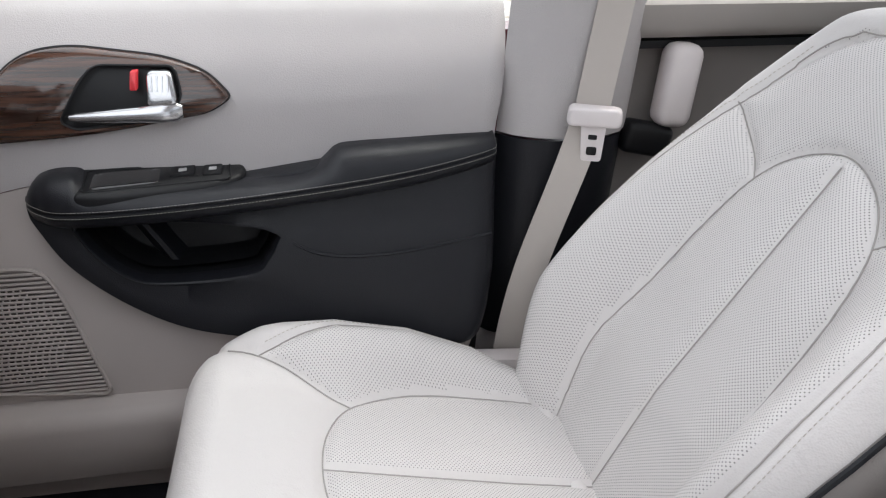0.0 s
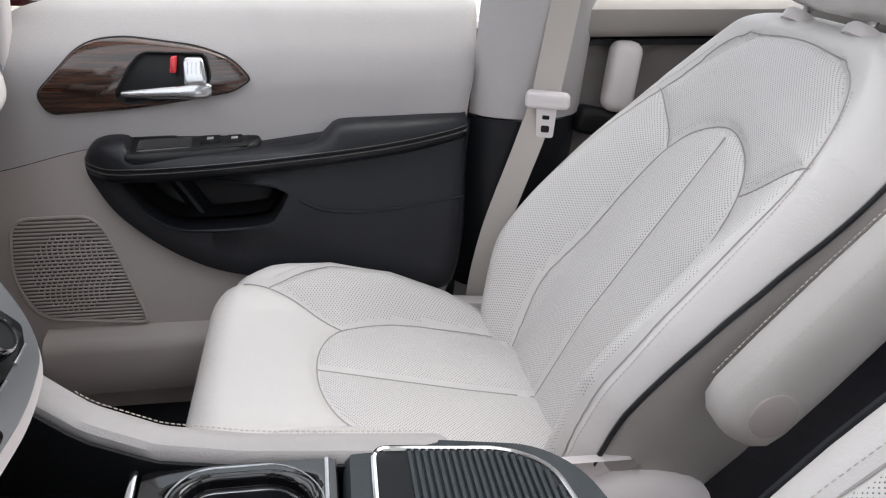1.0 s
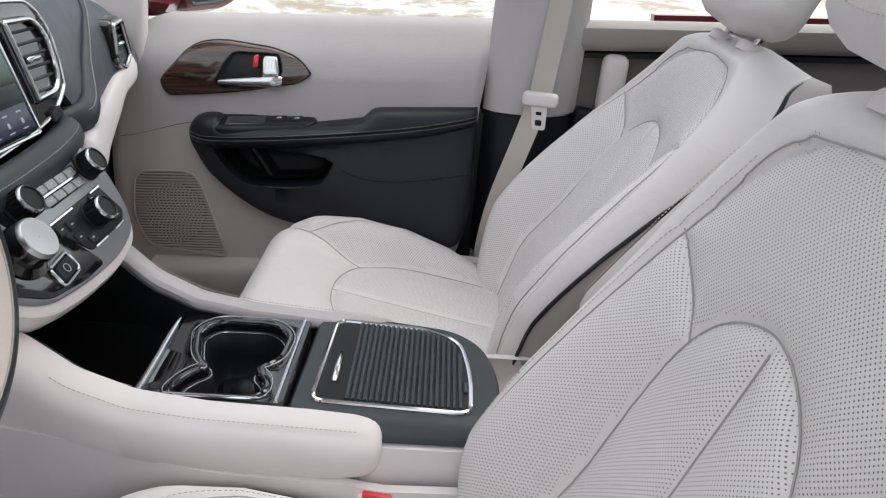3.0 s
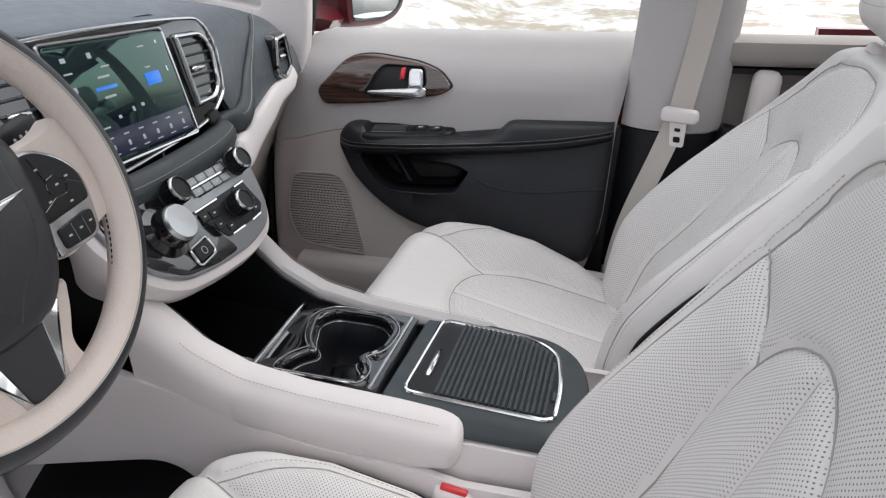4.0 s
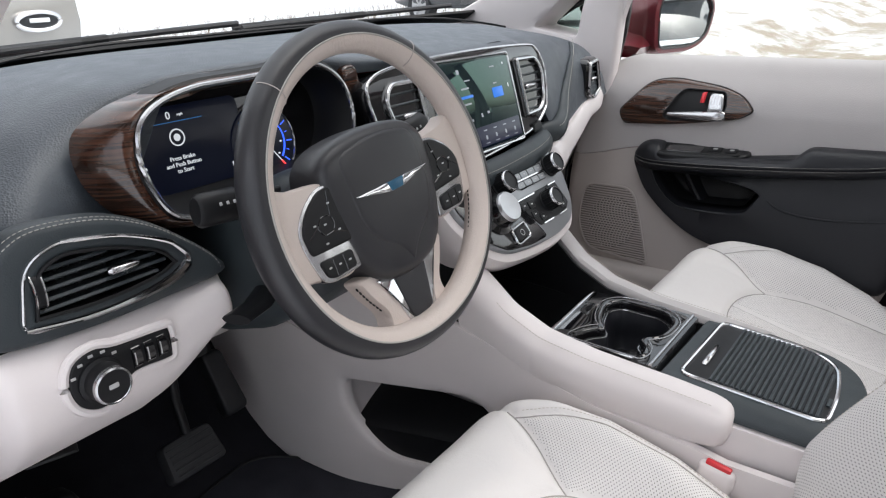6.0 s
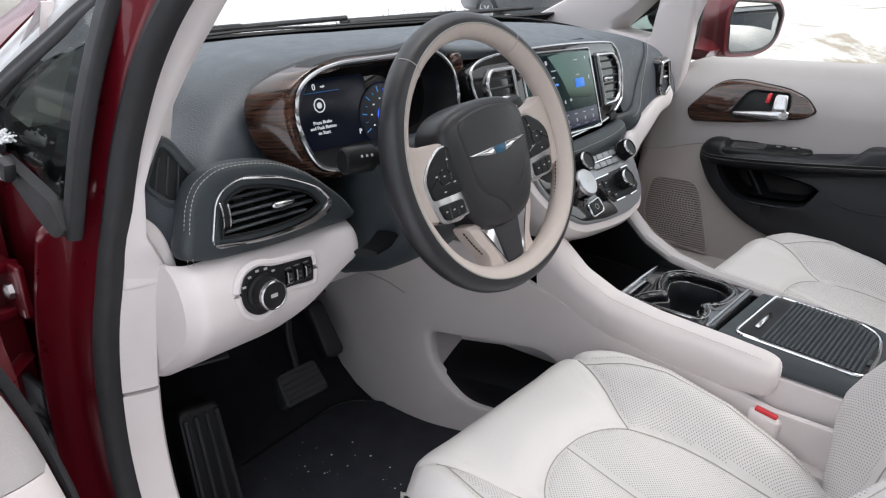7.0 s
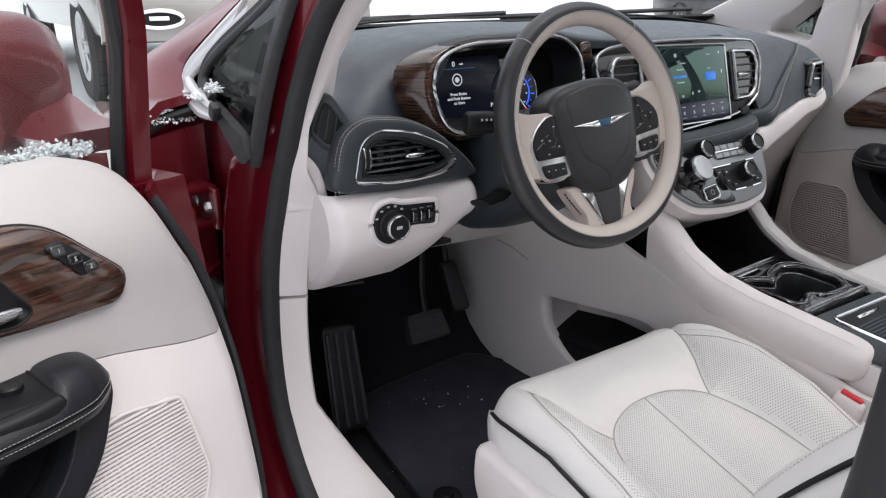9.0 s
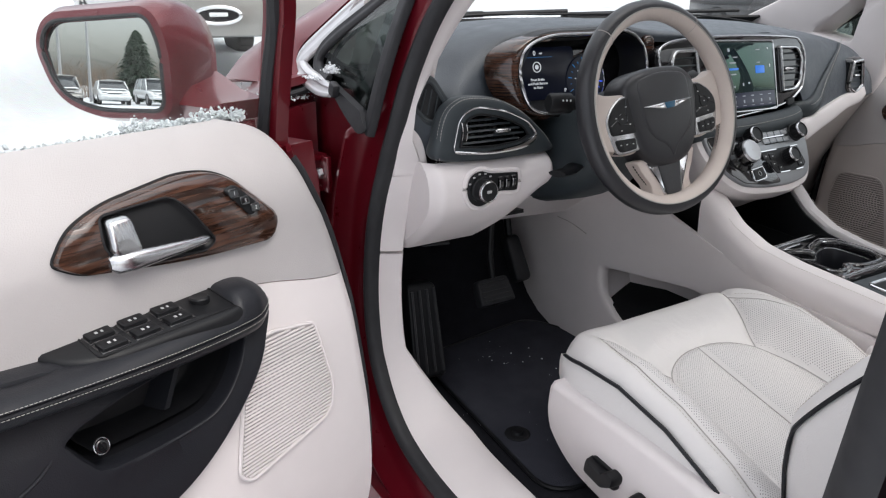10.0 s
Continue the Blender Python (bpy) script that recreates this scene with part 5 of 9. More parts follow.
    handle = part("door_handle", loft(lever), chrome, veneer, "chrome door handle")
    tab = rounded([(-0.240, 1.000), (-0.238, 1.044), (-0.207, 1.043), (-0.201, 1.004)], 0.008)
    part("handle_head", pad(tab, lambda u, v, h: put(u, v, 0.010 + h), 0.012, 0.2, 0.001, 0.008), chrome, handle)
    for k in range(4):
        part("lock_rib", tube([put(-0.232 + 0.0065 * k, 1.020, 0.0228), put(-0.231 + 0.0065 * k, 1.038, 0.0228)], 0.0012, 6), chrome, handle)
    if s > 0:
        part("lock_flag", plate(rounded([(-0.258, 1.022), (-0.256, 1.044), (-0.247, 1.045), (-0.249, 1.022)], 0.002), lambda u, v, h: put(u, v, 0.016 + h), 0.008, 0.002), red_button, handle, "red lock marker")
    else:
        keys = part("memory_keys", plate(rounded([(-0.377, 1.042), (-0.398, 1.046), (-0.430, 1.010), (-0.408, 1.002)], 0.006), put, 0.0155, 0, 0.001), hard_black, veneer, "black memory buttons")
        for k, (u, v) in zip("1S2", ((-0.390, 1.036), (-0.404, 1.024), (-0.418, 1.012))):
            part("memory_key", pad(rounded([(u - 0.008, v - 0.006), (u - 0.008, v + 0.006), (u + 0.008, v + 0.006), (u + 0.008, v - 0.006)], 0.003), lambda a, b, h: put(a, b, 0.0155 + h), 0.0022, 0.2), gloss_black, keys)
            m_ = basis(put(u, v, 0.0182), put(u - 0.01, v, 0) - put(u, v, 0), (0, 0, 1))
            words(k, 0.008, m_, white_ink, keys)

    # loudspeaker grille
    if s > 0:
        sp = rounded([(-0.530, 0.798), (-0.398, 0.800), (-0.372, 0.735), (-0.336, 0.616), (-0.505, 0.632), (-0.540, 0.70)], [0.03, 0.04, 0.05, 0.015, 0.03, 0.05], 6)
    else:
        sp = rounded([(-0.488, 0.818), (-0.40, 0.834), (-0.352, 0.816), (-0.298, 0.668), (-0.316, 0.652), (-0.478, 0.676), (-0.498, 0.712)], [0.010, 0.05, 0.03, 0.012, 0.02, 0.05, 0.04], 6)
    # darker slats and grooves on the passenger door hold its shade as colour
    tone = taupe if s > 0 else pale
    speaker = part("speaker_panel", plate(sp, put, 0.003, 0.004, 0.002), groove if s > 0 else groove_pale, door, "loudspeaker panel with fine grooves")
    o = np.array(inset(sp, 0.003))
    c, rad = ((-0.442, 0.708) if s > 0 else (-0.398, 0.728)), 0.066
    bm, row = bmesh.new(), 0
    for z in np.arange(o[:, 1].min() + 0.004, o[:, 1].max(), 0.0060 if s > 0 else 0.0048):
        row += 1
        xs = [a[0] + (z - a[1]) / (b[1] - a[1]) * (b[0] - a[0]) for a, b in zip(o, np.roll(o, -1, 0)) if (a[1] - z) * (b[1] - z) < 0]
        if len(xs) < 2:
            continue
        tube([put(x, z, 0.0050) for x in np.linspace(min(xs), max(xs), 9)], 0.0019 if s > 0 else 0.0017, 6, ry=0.0019, bm=bm)
        half = math.sqrt(max(0, rad ** 2 - (z + 0.003 - c[1]) ** 2))
        for k in range(int(2 * half / 0.0085)):
            x = c[0] - half + 0.0085 * (k + (0.5 if row % 2 else 0.0))
            tube([put(x, z + 0.0005, 0.0046), put(x, z + 0.0055, 0.0046)], 0.0014, 4, ry=0.0012, bm=bm)
    part("speaker_cone", plate([(c[0] + rad * math.cos(t), c[1] + rad * math.sin(t)) for t in np.linspace(0, 6.283, 41)[:-1]], put, 0.0036, -0.0031, 0.0002), speaker_back, speaker, "dark round speaker cone")
    tagged(part("grille_slats", bm, tone, speaker, "fine plastic grille slats"), kind="stuff")
    part("grille_rim", tube([put(*q, 0.004) for q in sp], 0.003, 6, True), tone, speaker)

    # storage bin along the foot of the door
    bin_ = []
    for x in np.linspace(-0.50, 0.12, 30):
        e = 0.04 * math.exp(-((x - 0.14) / 0.05) ** 2)
        bin_.append([world_of(x, depth_of(z_) - b + e, z_) for b, z_ in ((-0.005, 0.612), (0.030, 0.608), (0.042, 0.600), (0.046, 0.585), (0.044, 0.53), (0.034, 0.50), (0.0, 0.492))])
    if s > 0:
        part("door_bin", loft(bin_), tone, door, "beige door bin")

    # painted outer shell, window frame, glass
    edge = [(-0.64, 0.36), (-0.672, 0.6), (-0.678, 0.9), (-0.66, 1.03), (0.34, 1.04), (0.36, 0.9), (0.34, 0.6), (0.30, 0.36)]
    shell = loft([[world_of(x + k, d - 0.02 * abs(z - 0.75), z) for x, z in edge] for d, k in ((0.905, 0.030), (0.94, 0.01), (0.968, 0.0), (0.980, 0.012))])
    part("outer_skin", shell, red_paint, door, "dark red painted outer door skin")
    inner_sh = loft([[world_of(x * 0.955, d, 0.39 + (z - 0.36) * (0.97 if z < 1 else 1.0)) for x, z in edge] for d in (0.835, 0.91)])
    part("inner_frame", inner_sh, red_paint, door, "dark red painted door frame")
    post = cr([(-0.573, 0.872, 1.03), (-0.572, 0.862, 1.10), (-0.566, 0.836, 1.20), (-0.552, 0.806, 1.29), (-0.50, 0.765, 1.40), (-0.33, 0.72, 1.51), (-0.02, 0.69, 1.60), (0.26, 0.69, 1.61), (0.38, 0.72, 1.50), (0.43, 0.79, 1.30), (0.42, 0.86, 1.08)], 6)
    fr = part("window_frame", sweep([world_of(*q) for q in post], [(-0.016, -0.02), (0.012, -0.022), (0.016, -0.014), (0.016, 0.016), (-0.016, 0.016)], up=lambda t: world_of(0, 1, 0) - world_of(0, 0, 0)), red_paint, door, "dark red window frame")
    part("glass_channel", sweep([world_of(q[0] + 0.022 * math.cos(math.pi * t), q[1] - 0.002, q[2] - 0.022 * math.sin(math.pi * t)) for t, q in zip(np.linspace(0, 1, len(post)), post)], circle(0.010, 8), up=(0, 0, 1)), rubber, fr, "black glass run channel")
    pane = loft([[world_of(x, d + k, z) for x, d, z in ((-0.565, 0.872, 1.04), (-0.56, 0.836, 1.20), (-0.54, 0.806, 1.29), (-0.49, 0.765, 1.395), (-0.32, 0.72, 1.505), (-0.02, 0.69, 1.59), (0.25, 0.69, 1.60), (0.37, 0.72, 1.49), (0.42, 0.79, 1.30), (0.41, 0.865, 1.07))] for k in (0, 0.004)])
    gl = part("window_pane", pane, glass, door, "clear door glass", False)
    gl.visible_shadow = False

    fs = [world_of(front_of(z) - 0.022, depth_of(z) + 0.035 + 0.03 * max(0, (z - 0.9) / 0.2) * 0, z) for z in np.linspace(0.42, 1.05, 30)]
    part("front_seal", tube(fs, 0.005, 8, ry=0.007), rubber, door, "black rubber door edge seal")
    if s < 0:
        part("shut_face", solid(sheet(lambda u, v: world_of(front_of(0.40 + 0.66 * v) - 0.015 - 0.075 * u, 0.80 + 0.09 * u, 0.40 + 0.66 * v), 6, 20), 0.008), red_paint, door, "dark red painted front shut face")
        for z_, h_ in ((0.95, 0.12), (0.68, 0.16)):
            part("face_pressing", pad(rrect(0.05, h_, 0.012), lambda u, v, h: world_of(front_of(z_) - 0.055 + u, 0.846 - h, z_ + v), 0.006, 0.2), red_paint, door)

    # exterior mirror
    c0, c1 = Vector((-0.475, 0.985, 0)), Vector((-0.392, 1.185, 0))
    ax = (c1 - c0).normalized()
    nn = Vector((ax.y, -ax.x, 0))
    mo = (c0 + c1) / 2
    face = lambda u, v, h: world_of(*((mo + ax * u + nn * h).to_2d()), 1.183 + v)
    gout = rounded([(-0.104, -0.068), (0.02, -0.070), (0.085, -0.045), (0.108, 0.03), (0.085, 0.066), (-0.09, 0.078), (-0.108, 0.03)], [0.02, 0.05, 0.05, 0.04, 0.03, 0.02, 0.03], 5)
    rim = inset(gout, -0.021)
    body = [[face(u, v, 0.0) for u, v in gout], [face(u, v, 0.014) for u, v in gout], [face(u, v, 0.010) for u, v in inset(gout, -0.013)], [face(u, v, -0.01) for u, v in rim]]
    for k, hh, dx in ((1.02, -0.05, 0), (0.98, -0.09, -0.005), (0.85, -0.13, -0.01), (0.55, -0.155, -0.02)):
        body.append([face(u * k + dx, v * k, hh) for u, v in rim])
    housing = part("mirror_housing", loft(body), red_paint, door, "dark red door mirror")
    part("mirror_glass", plate(inset(gout, 0.003), lambda u, v, h: face(u, v, 0.006 + h - 0.067 * v), 0.003, 0.002, 0.001), mirror_mat, housing, "silvered mirror glass", False)
    part("mirror_gasket", tube([face(u, v, 0.012) for u, v in gout], 0.0035, 6, True), rubber, housing)
    arm_ = [[world_of(-0.53 + a, d, z) for a, z in ((-0.06, 1.10), (0.03, 1.10), (0.05, 1.125), (0.02, 1.15 + k), (-0.06, 1.15 + k))] for d, k in ((0.90, -0.02), (0.955, -0.01), (1.0, 0.01), (1.06, 0.03))]
    part("mirror_arm", loft(arm_), red_paint, housing)
    if s < 0:
        m_ = basis(put(-0.125, 0.815, 0.030), put(-0.135, 0.815, 0.03) - put(-0.125, 0.815, 0.03), (0, 0, 1))
        part("release_button", pad([(0.008 * math.cos(t), 0.008 * math.sin(t)) for t in np.linspace(0, 6.28, 21)[:-1]], lambda u, v, h: put(-0.125 + u, 0.815 + v, 0.028 + h), 0.005, 0.3), gloss_black, panel, "round button with a pale ring")
        part("button_ring", tube([put(-0.125 + 0.0088 * math.cos(t), 0.815 + 0.0088 * math.sin(t), 0.031) for t in np.linspace(0, 6.28, 21)[:-1]], 0.0008, 6, True), chrome, panel)
    return world_of, put


front_door(1, "closed passenger door, beige trim, black armrest, wood veneer")
drv_of, _ = front_door(-1, "open driver door, beige trim, black armrest, wood veneer")

# snow along the foot of the driver's window
snow_heap("window_snow", "fresh snow along the foot of the driver window", [(drv_of(x, 0.880 + 0.004 * math.sin(40 * x), 1.108), 70, (0.008, 0.004, 0.004 + 0.004 * math.sin(23 * x) ** 2)) for x in np.linspace(-0.52, -0.33, 16)] + [(drv_of(x, 0.880, 1.106), 40, (0.010, 0.004, 0.003)) for x in np.linspace(-0.33, 0.1, 24)], 8, 0.0022)
setting("window_ledge", loft([[drv_of(x, d, z) for d, z in ((0.866, 1.070), (0.866, 1.104), (0.905, 1.100), (0.940, 1.060))] for x in (-0.54, -0.2, 0.2, 0.34)]), red_paint, "dark red ledge below the driver window", "body side")

# ---- dashboard ----
dash = thing("dashboard", "dark slate dashboard with wood veneer, beige lower half and chrome vents", "dashboard", (-0.5, 0, 0.8))
STATIONS = [
    (-0.800, [(-0.97, 1.185), (-0.75, 1.168), (-0.60, 1.158), (-0.515, 1.140), (-0.478, 1.105), (-0.468, 1.03)]),
    (-0.755, [(-0.97, 1.19), (-0.75, 1.172), (-0.60, 1.162), (-0.505, 1.145), (-0.465, 1.105), (-0.452, 1.02)]),
    (-0.715, [(-0.97, 1.20), (-0.75, 1.18), (-0.58, 1.165), (-0.485, 1.145), (-0.445, 1.10), (-0.435, 1.02)]),
    (-0.66, [(-0.97, 1.205), (-0.75, 1.205), (-0.60, 1.20), (-0.515, 1.185), (-0.475, 1.14), (-0.455, 1.05)]),
    (-0.60, [(-0.98, 1.21), (-0.75, 1.222), (-0.60, 1.225), (-0.515, 1.215), (-0.49, 1.18), (-0.475, 1.09)]),
    (-0.56, [(-0.985, 1.213), (-0.75, 1.229), (-0.60, 1.233), (-0.506, 1.226), (-0.484, 1.206), (-0.478, 1.15)]),
    (-0.52, [(-0.99, 1.215), (-0.75, 1.235), (-0.60, 1.240), (-0.495, 1.233), (-0.475, 1.226), (-0.478, 1.21)]),
    (-0.42, [(-1.0, 1.218), (-0.75, 1.240), (-0.60, 1.245), (-0.485, 1.238), (-0.462, 1.230), (-0.468, 1.215)]),
    (-0.32, [(-1.0, 1.22), (-0.75, 1.240), (-0.60, 1.245), (-0.485, 1.238), (-0.462, 1.230), (-0.468, 1.215)]),
    (-0.24, [(-1.0, 1.22), (-0.75, 1.238), (-0.60, 1.240), (-0.48, 1.228), (-0.455, 1.218), (-0.458, 1.20)]),
    (-0.12, [(-1.0, 1.22), (-0.75, 1.238), (-0.60, 1.238), (-0.47, 1.222), (-0.432, 1.212), (-0.436, 1.20)]),
    (0.05, [(-1.0, 1.22), (-0.75, 1.236), (-0.60, 1.234), (-0.47, 1.218), (-0.432, 1.208), (-0.436, 1.197)]),
    (0.19, [(-1.0, 1.22), (-0.75, 1.234), (-0.60, 1.230), (-0.47, 1.212), (-0.435, 1.198), (-0.436, 1.18)]),
    (0.255, [(-1.0, 1.22), (-0.75, 1.232), (-0.60, 1.226), (-0.475, 1.200), (-0.415, 1.13), (-0.375, 1.0)]),
    (0.36, [(-0.99, 1.215), (-0.75, 1.226), (-0.60, 1.217), (-0.475, 1.190), (-0.436, 1.125), (-0.412, 1.01)]),
    (0.48, [(-0.98, 1.21), (-0.75, 1.215), (-0.62, 1.205), (-0.505, 1.183), (-0.456, 1.125), (-0.442, 1.022)]),
    (0.62, [(-0.97, 1.20), (-0.77, 1.195), (-0.65, 1.182), (-0.525, 1.160), (-0.474, 1.108), (-0.462, 1.03)]),
    (0.750, [(-0.96, 1.19), (-0.80, 1.175), (-0.69, 1.160), (-0.585, 1.130), (-0.525, 1.085), (-0.505, 1.03)]),
]
rows_ = [np.array(cr(p, 6)) for _, p in STATIONS]
ys_ = [y for y, _ in STATIONS]
fine_y = np.concatenate([np.linspace(a, b, 6)[:-1] for a, b in zip(ys_, ys_[1:])] + [[ys_[-1]]])
stack_ = np.array(rows_)
curves_ = np.array(cr([r.ravel() for r in stack_], 5)).reshape(-1, stack_.shape[1], 2)
bm = bmesh.new()
grid_ = [[bm.verts.new((c[0], y, c[1])) for c in line] for y, line in zip(fine_y, curves_)]
for a, b in zip(grid_, grid_[1:]):
    for i in range(len(a) - 1):
        bm.faces.new((a[i], a[i + 1], b[i + 1], b[i]))
top_pad = part("top_pad", solid(bm, 0.012), dash_black, dash, "dark slate grained top pad")

# joint along the foot of the windscreen
part("pad_joint", tube([Vector((-0.80, y, float(np.interp(-0.80, line[:, 0], line[:, 1])) + 0.0125)) for y, line in zip(fine_y, curves_)], 0.0028, 6), hard_black, top_pad)

# padded vent pod by the driver's door
podm = lambda u, v, h=0.0: Vector((-0.425 + h + 0.02 * (u + 0.66) * (1 if u < -0.66 else 0.1), u, v))
pod_out = cr([(-0.790, 1.020), (-0.788, 1.060), (-0.778, 1.096), (-0.760, 1.116), (-0.728, 1.126), (-0.665, 1.119), (-0.612, 1.096), (-0.571, 1.065), (-0.540, 1.036), (-0.527, 1.012), (-0.60, 1.008), (-0.70, 1.008)], 5, True)
vo = rounded([(-0.757, 1.032), (-0.744, 1.092), (-0.712, 1.106), (-0.655, 1.096), (-0.604, 1.074), (-0.583, 1.046), (-0.612, 1.031), (-0.68, 1.025)], [0.012, 0.02, 0.02, 0.04, 0.015, 0.012, 0.03, 0.06], 6)
pod = part("vent_pod", holed(pod_out, inset(vo, 0.008), podm, (-0.67, 1.062), ((0.9, -0.06), (0.3, -0.016), (0.06, -0.004), (0, 0.004), (0.03, 0.014), (0.08, 0.0215), (0.16, 0.0250), (0.30, 0.0268), (0.7, 0.0275), (1, 0.0265), (1, -0.01)), 180), charcoal, dash, "dark stitched vent surround")
edge_ = cr([(-0.790, 1.012), (-0.788, 1.060), (-0.778, 1.096), (-0.760, 1.116), (-0.728, 1.126), (-0.665, 1.119), (-0.612, 1.096), (-0.571, 1.065), (-0.540, 1.036), (-0.530, 1.015)], 8)
for k, hh in ((0.975, 0.0190), (0.945, 0.0248)):
    stitches([podm(-0.67 + (u + 0.67) * k, 1.055 + (v - 1.055) * k, hh) for u, v in edge_], pod, thread, 0.0055, 0.004, 0.0006)


def louvre(owner, outline, put, slats, centre, depth=0.03, ring=chrome, ring_r=0.004, tilt=0.0, tab=True):
    """An air vent: dark throat, slats cut to its outline, bright ring, thumb tab."""
    part("vent_throat", pad(outline, put, -depth, 0.08, 0.0, 0.0, centre=centre), gloss_black, owner, "dark vent throat")
    o = np.array(inset(outline, 0.003))
    lo, hi = o[:, 1].min(), o[:, 1].max()
    for k in range(slats):
        z = lo + (hi - lo) * (k + 0.7) / (slats + 0.4)
        xs = [a[0] + (z - a[1]) / (b[1] - a[1]) * (b[0] - a[0]) for a, b in zip(o, np.roll(o, -1, 0)) if (a[1] - z) * (b[1] - z) < 0]
        if len(xs) >= 2:
            x0, x1 = min(xs), max(xs)
            sl = loft([[put(x, z + tilt * (x - centre[0]) + dz, hh) for dz, hh in ((0.0016, -0.004), (-0.0008, -0.002), (-0.0028, -0.005), (-0.001, -depth * 0.8))] for x in np.linspace(x0, x1, 8)])
            part("vent_slat", sl, charcoal, owner)
    part("vent_ring", tube([put(u, v, 0.001) for u, v in outline], ring_r, 8, True), ring, owner, "satin chrome vent ring")
    if tab:
        cx, cz = centre
        part("vent_tab", loft([[put(cx + x, cz + w * math.sin(f), -0.002 + t * math.cos(f)) for f in np.linspace(0, 6.28, 13)[:-1]] for x, w, t in ((-0.016, 0.002, 0.003), (-0.012, 0.0048, 0.006), (0.012, 0.0042, 0.006), (0.018, 0.002, 0.003))]), chrome, owner, "chrome vent tab")


vput = lambda u, v, h=0.0: podm(u, v, 0.0275 + h)
vent = part("side_vent", holed(inset(vo, -0.004), inset(vo, 0.010), vput, (-0.67, 1.062), ((0, -0.003), (0, 0.0008), (0.12, 0.0018), (0.85, 0.0018), (1, 0.0004), (1, -0.02)), 150), charcoal, pod, "side air vent with chrome edge")
louvre(vent, inset(vo, 0.010), lambda u, v, h=0.0: vput(u, v, 0.002 + h), 5, (-0.655, 1.062), 0.028, hard_black, 0.002)
for k in range(5):
    x_ = -0.712 + 0.024 * k
    part("vent_vane", loft([[vput(x_ + dx, z, -0.016 - dh) for dx, dh in ((-0.0012, 0), (0.0012, 0), (0.0012, 0.012), (-0.0012, 0.012))] for z in (1.042, 1.084 - 0.004 * k)]), hard_black, vent)
part("vent_edge", tube([vput(u, v, 0.0022) for u, v in inset(vo, -0.002)], 0.0016, 6, True), chrome, vent, "thin satin chrome edge")
part("vent_chrome", sweep([vput(u, v, 0.0045) for u, v in [q for q in cr([(-0.757, 1.034), (-0.70, 1.026), (-0.65, 1.0265), (-0.612, 1.031), (-0.590, 1.040), (-0.583, 1.050), (-0.592, 1.064), (-0.608, 1.077), (-0.655, 1.097), (-0.71, 1.107)], 6)]], circle(0.0035, 8), up=(1, 0, 0), scale=lambda t: 0.45 + 1.2 * math.exp(-((t - 0.42) / 0.28) ** 2)), bright, vent, "tapering satin chrome edge")
part("vent_wheel", loft([[vput(-0.738 + 0.0045 * k, 1.066 + 0.017 * math.cos(f), 0.000 + 0.007 * math.sin(f)) for f in np.linspace(0, 6.28, 17)[:-1]] for k in (-1, 1)]), hard_black, vent, "ribbed vent wheel with bright edges")
for k in (-1, 1):
    part("wheel_edge", tube([vput(-0.738 + 0.0045 * k, 1.066 + 0.017 * math.cos(f), 0.007 * math.sin(f)) for f in np.linspace(0.2, 2.94, 12)], 0.0011, 6), chrome, vent)

# demister slot in the dash's end
svp = lambda u, v, h=0.0: Vector((-0.460 + h + (u + 0.76) * 0.4 - 0.10 * (v - 1.11), u, v))
sv = rounded([(-0.773, 1.146), (-0.764, 1.146), (-0.743, 1.108), (-0.753, 1.078), (-0.772, 1.080), (-0.792, 1.102)], [0.004, 0.004, 0.008, 0.008, 0.006, 0.006])
part("dash_end", pad(inset(sv, -0.012), lambda u, v, h=0.0: svp(u, v, h - 0.007), 0.006, 0.30, 0.0, 0.10), charcoal, dash, "dark soft skin round the demister")
cap_at = lambda u, v, h=0.0: Vector((-0.452 + h + 0.3 * (u + 0.79), u, v))
part("dash_end_cap", pad(rounded([(-0.842, 1.084), (-0.814, 1.078), (-0.793, 1.056), (-0.783, 1.02), (-0.780, 0.985), (-0.842, 0.985)], [0.004, 0.014, 0.018, 0.02, 0.004, 0.004], 6), cap_at, 0.004, 0.2, 0.001, 0.06), pale, dash, "pale beige cap on the dash's end")
demist = part("demister_vent", holed(inset(sv, -0.004), inset(sv, 0.002), svp, (-0.763, 1.108), ((0, 0.0), (0, 0.003), (0.3, 0.0045), (0.7, 0.0045), (1, 0.003), (1, 0.0012)), 60), charcoal, dash, "small black side demister vent")
part("vent_throat", plate(sv, svp, 0.0016, 0.0, 0.0002), hard_black, demist)
for k in range(4):
    u = -0.783 + 0.0095 * k
    part("vent_slat", tube([svp(u - 0.002 + 0.006 * k / 3, 1.092 - 0.002 * k, 0.0026), svp(u + 0.010, 1.134 - 0.010 * max(0, k - 1), 0.0026)], 0.0013, 6), charcoal, demist)

# instrument cluster: chrome-edged binnacle with display
co_ = cr([(-0.598, 1.160), (-0.594, 1.128), (-0.578, 1.095), (-0.545, 1.082), (-0.48, 1.080), (-0.40, 1.082), (-0.32, 1.088), (-0.290, 1.108), (-0.274, 1.15), (-0.280, 1.190), (-0.306, 1.216), (-0.345, 1.226), (-0.40, 1.2215), (-0.46, 1.2205), (-0.515, 1.219), (-0.56, 1.209), (-0.588, 1.190)], 6, True)
clp = lambda u, v, h=0.0: Vector((-0.425 + h - 0.18 * (v - 1.15), u, v))
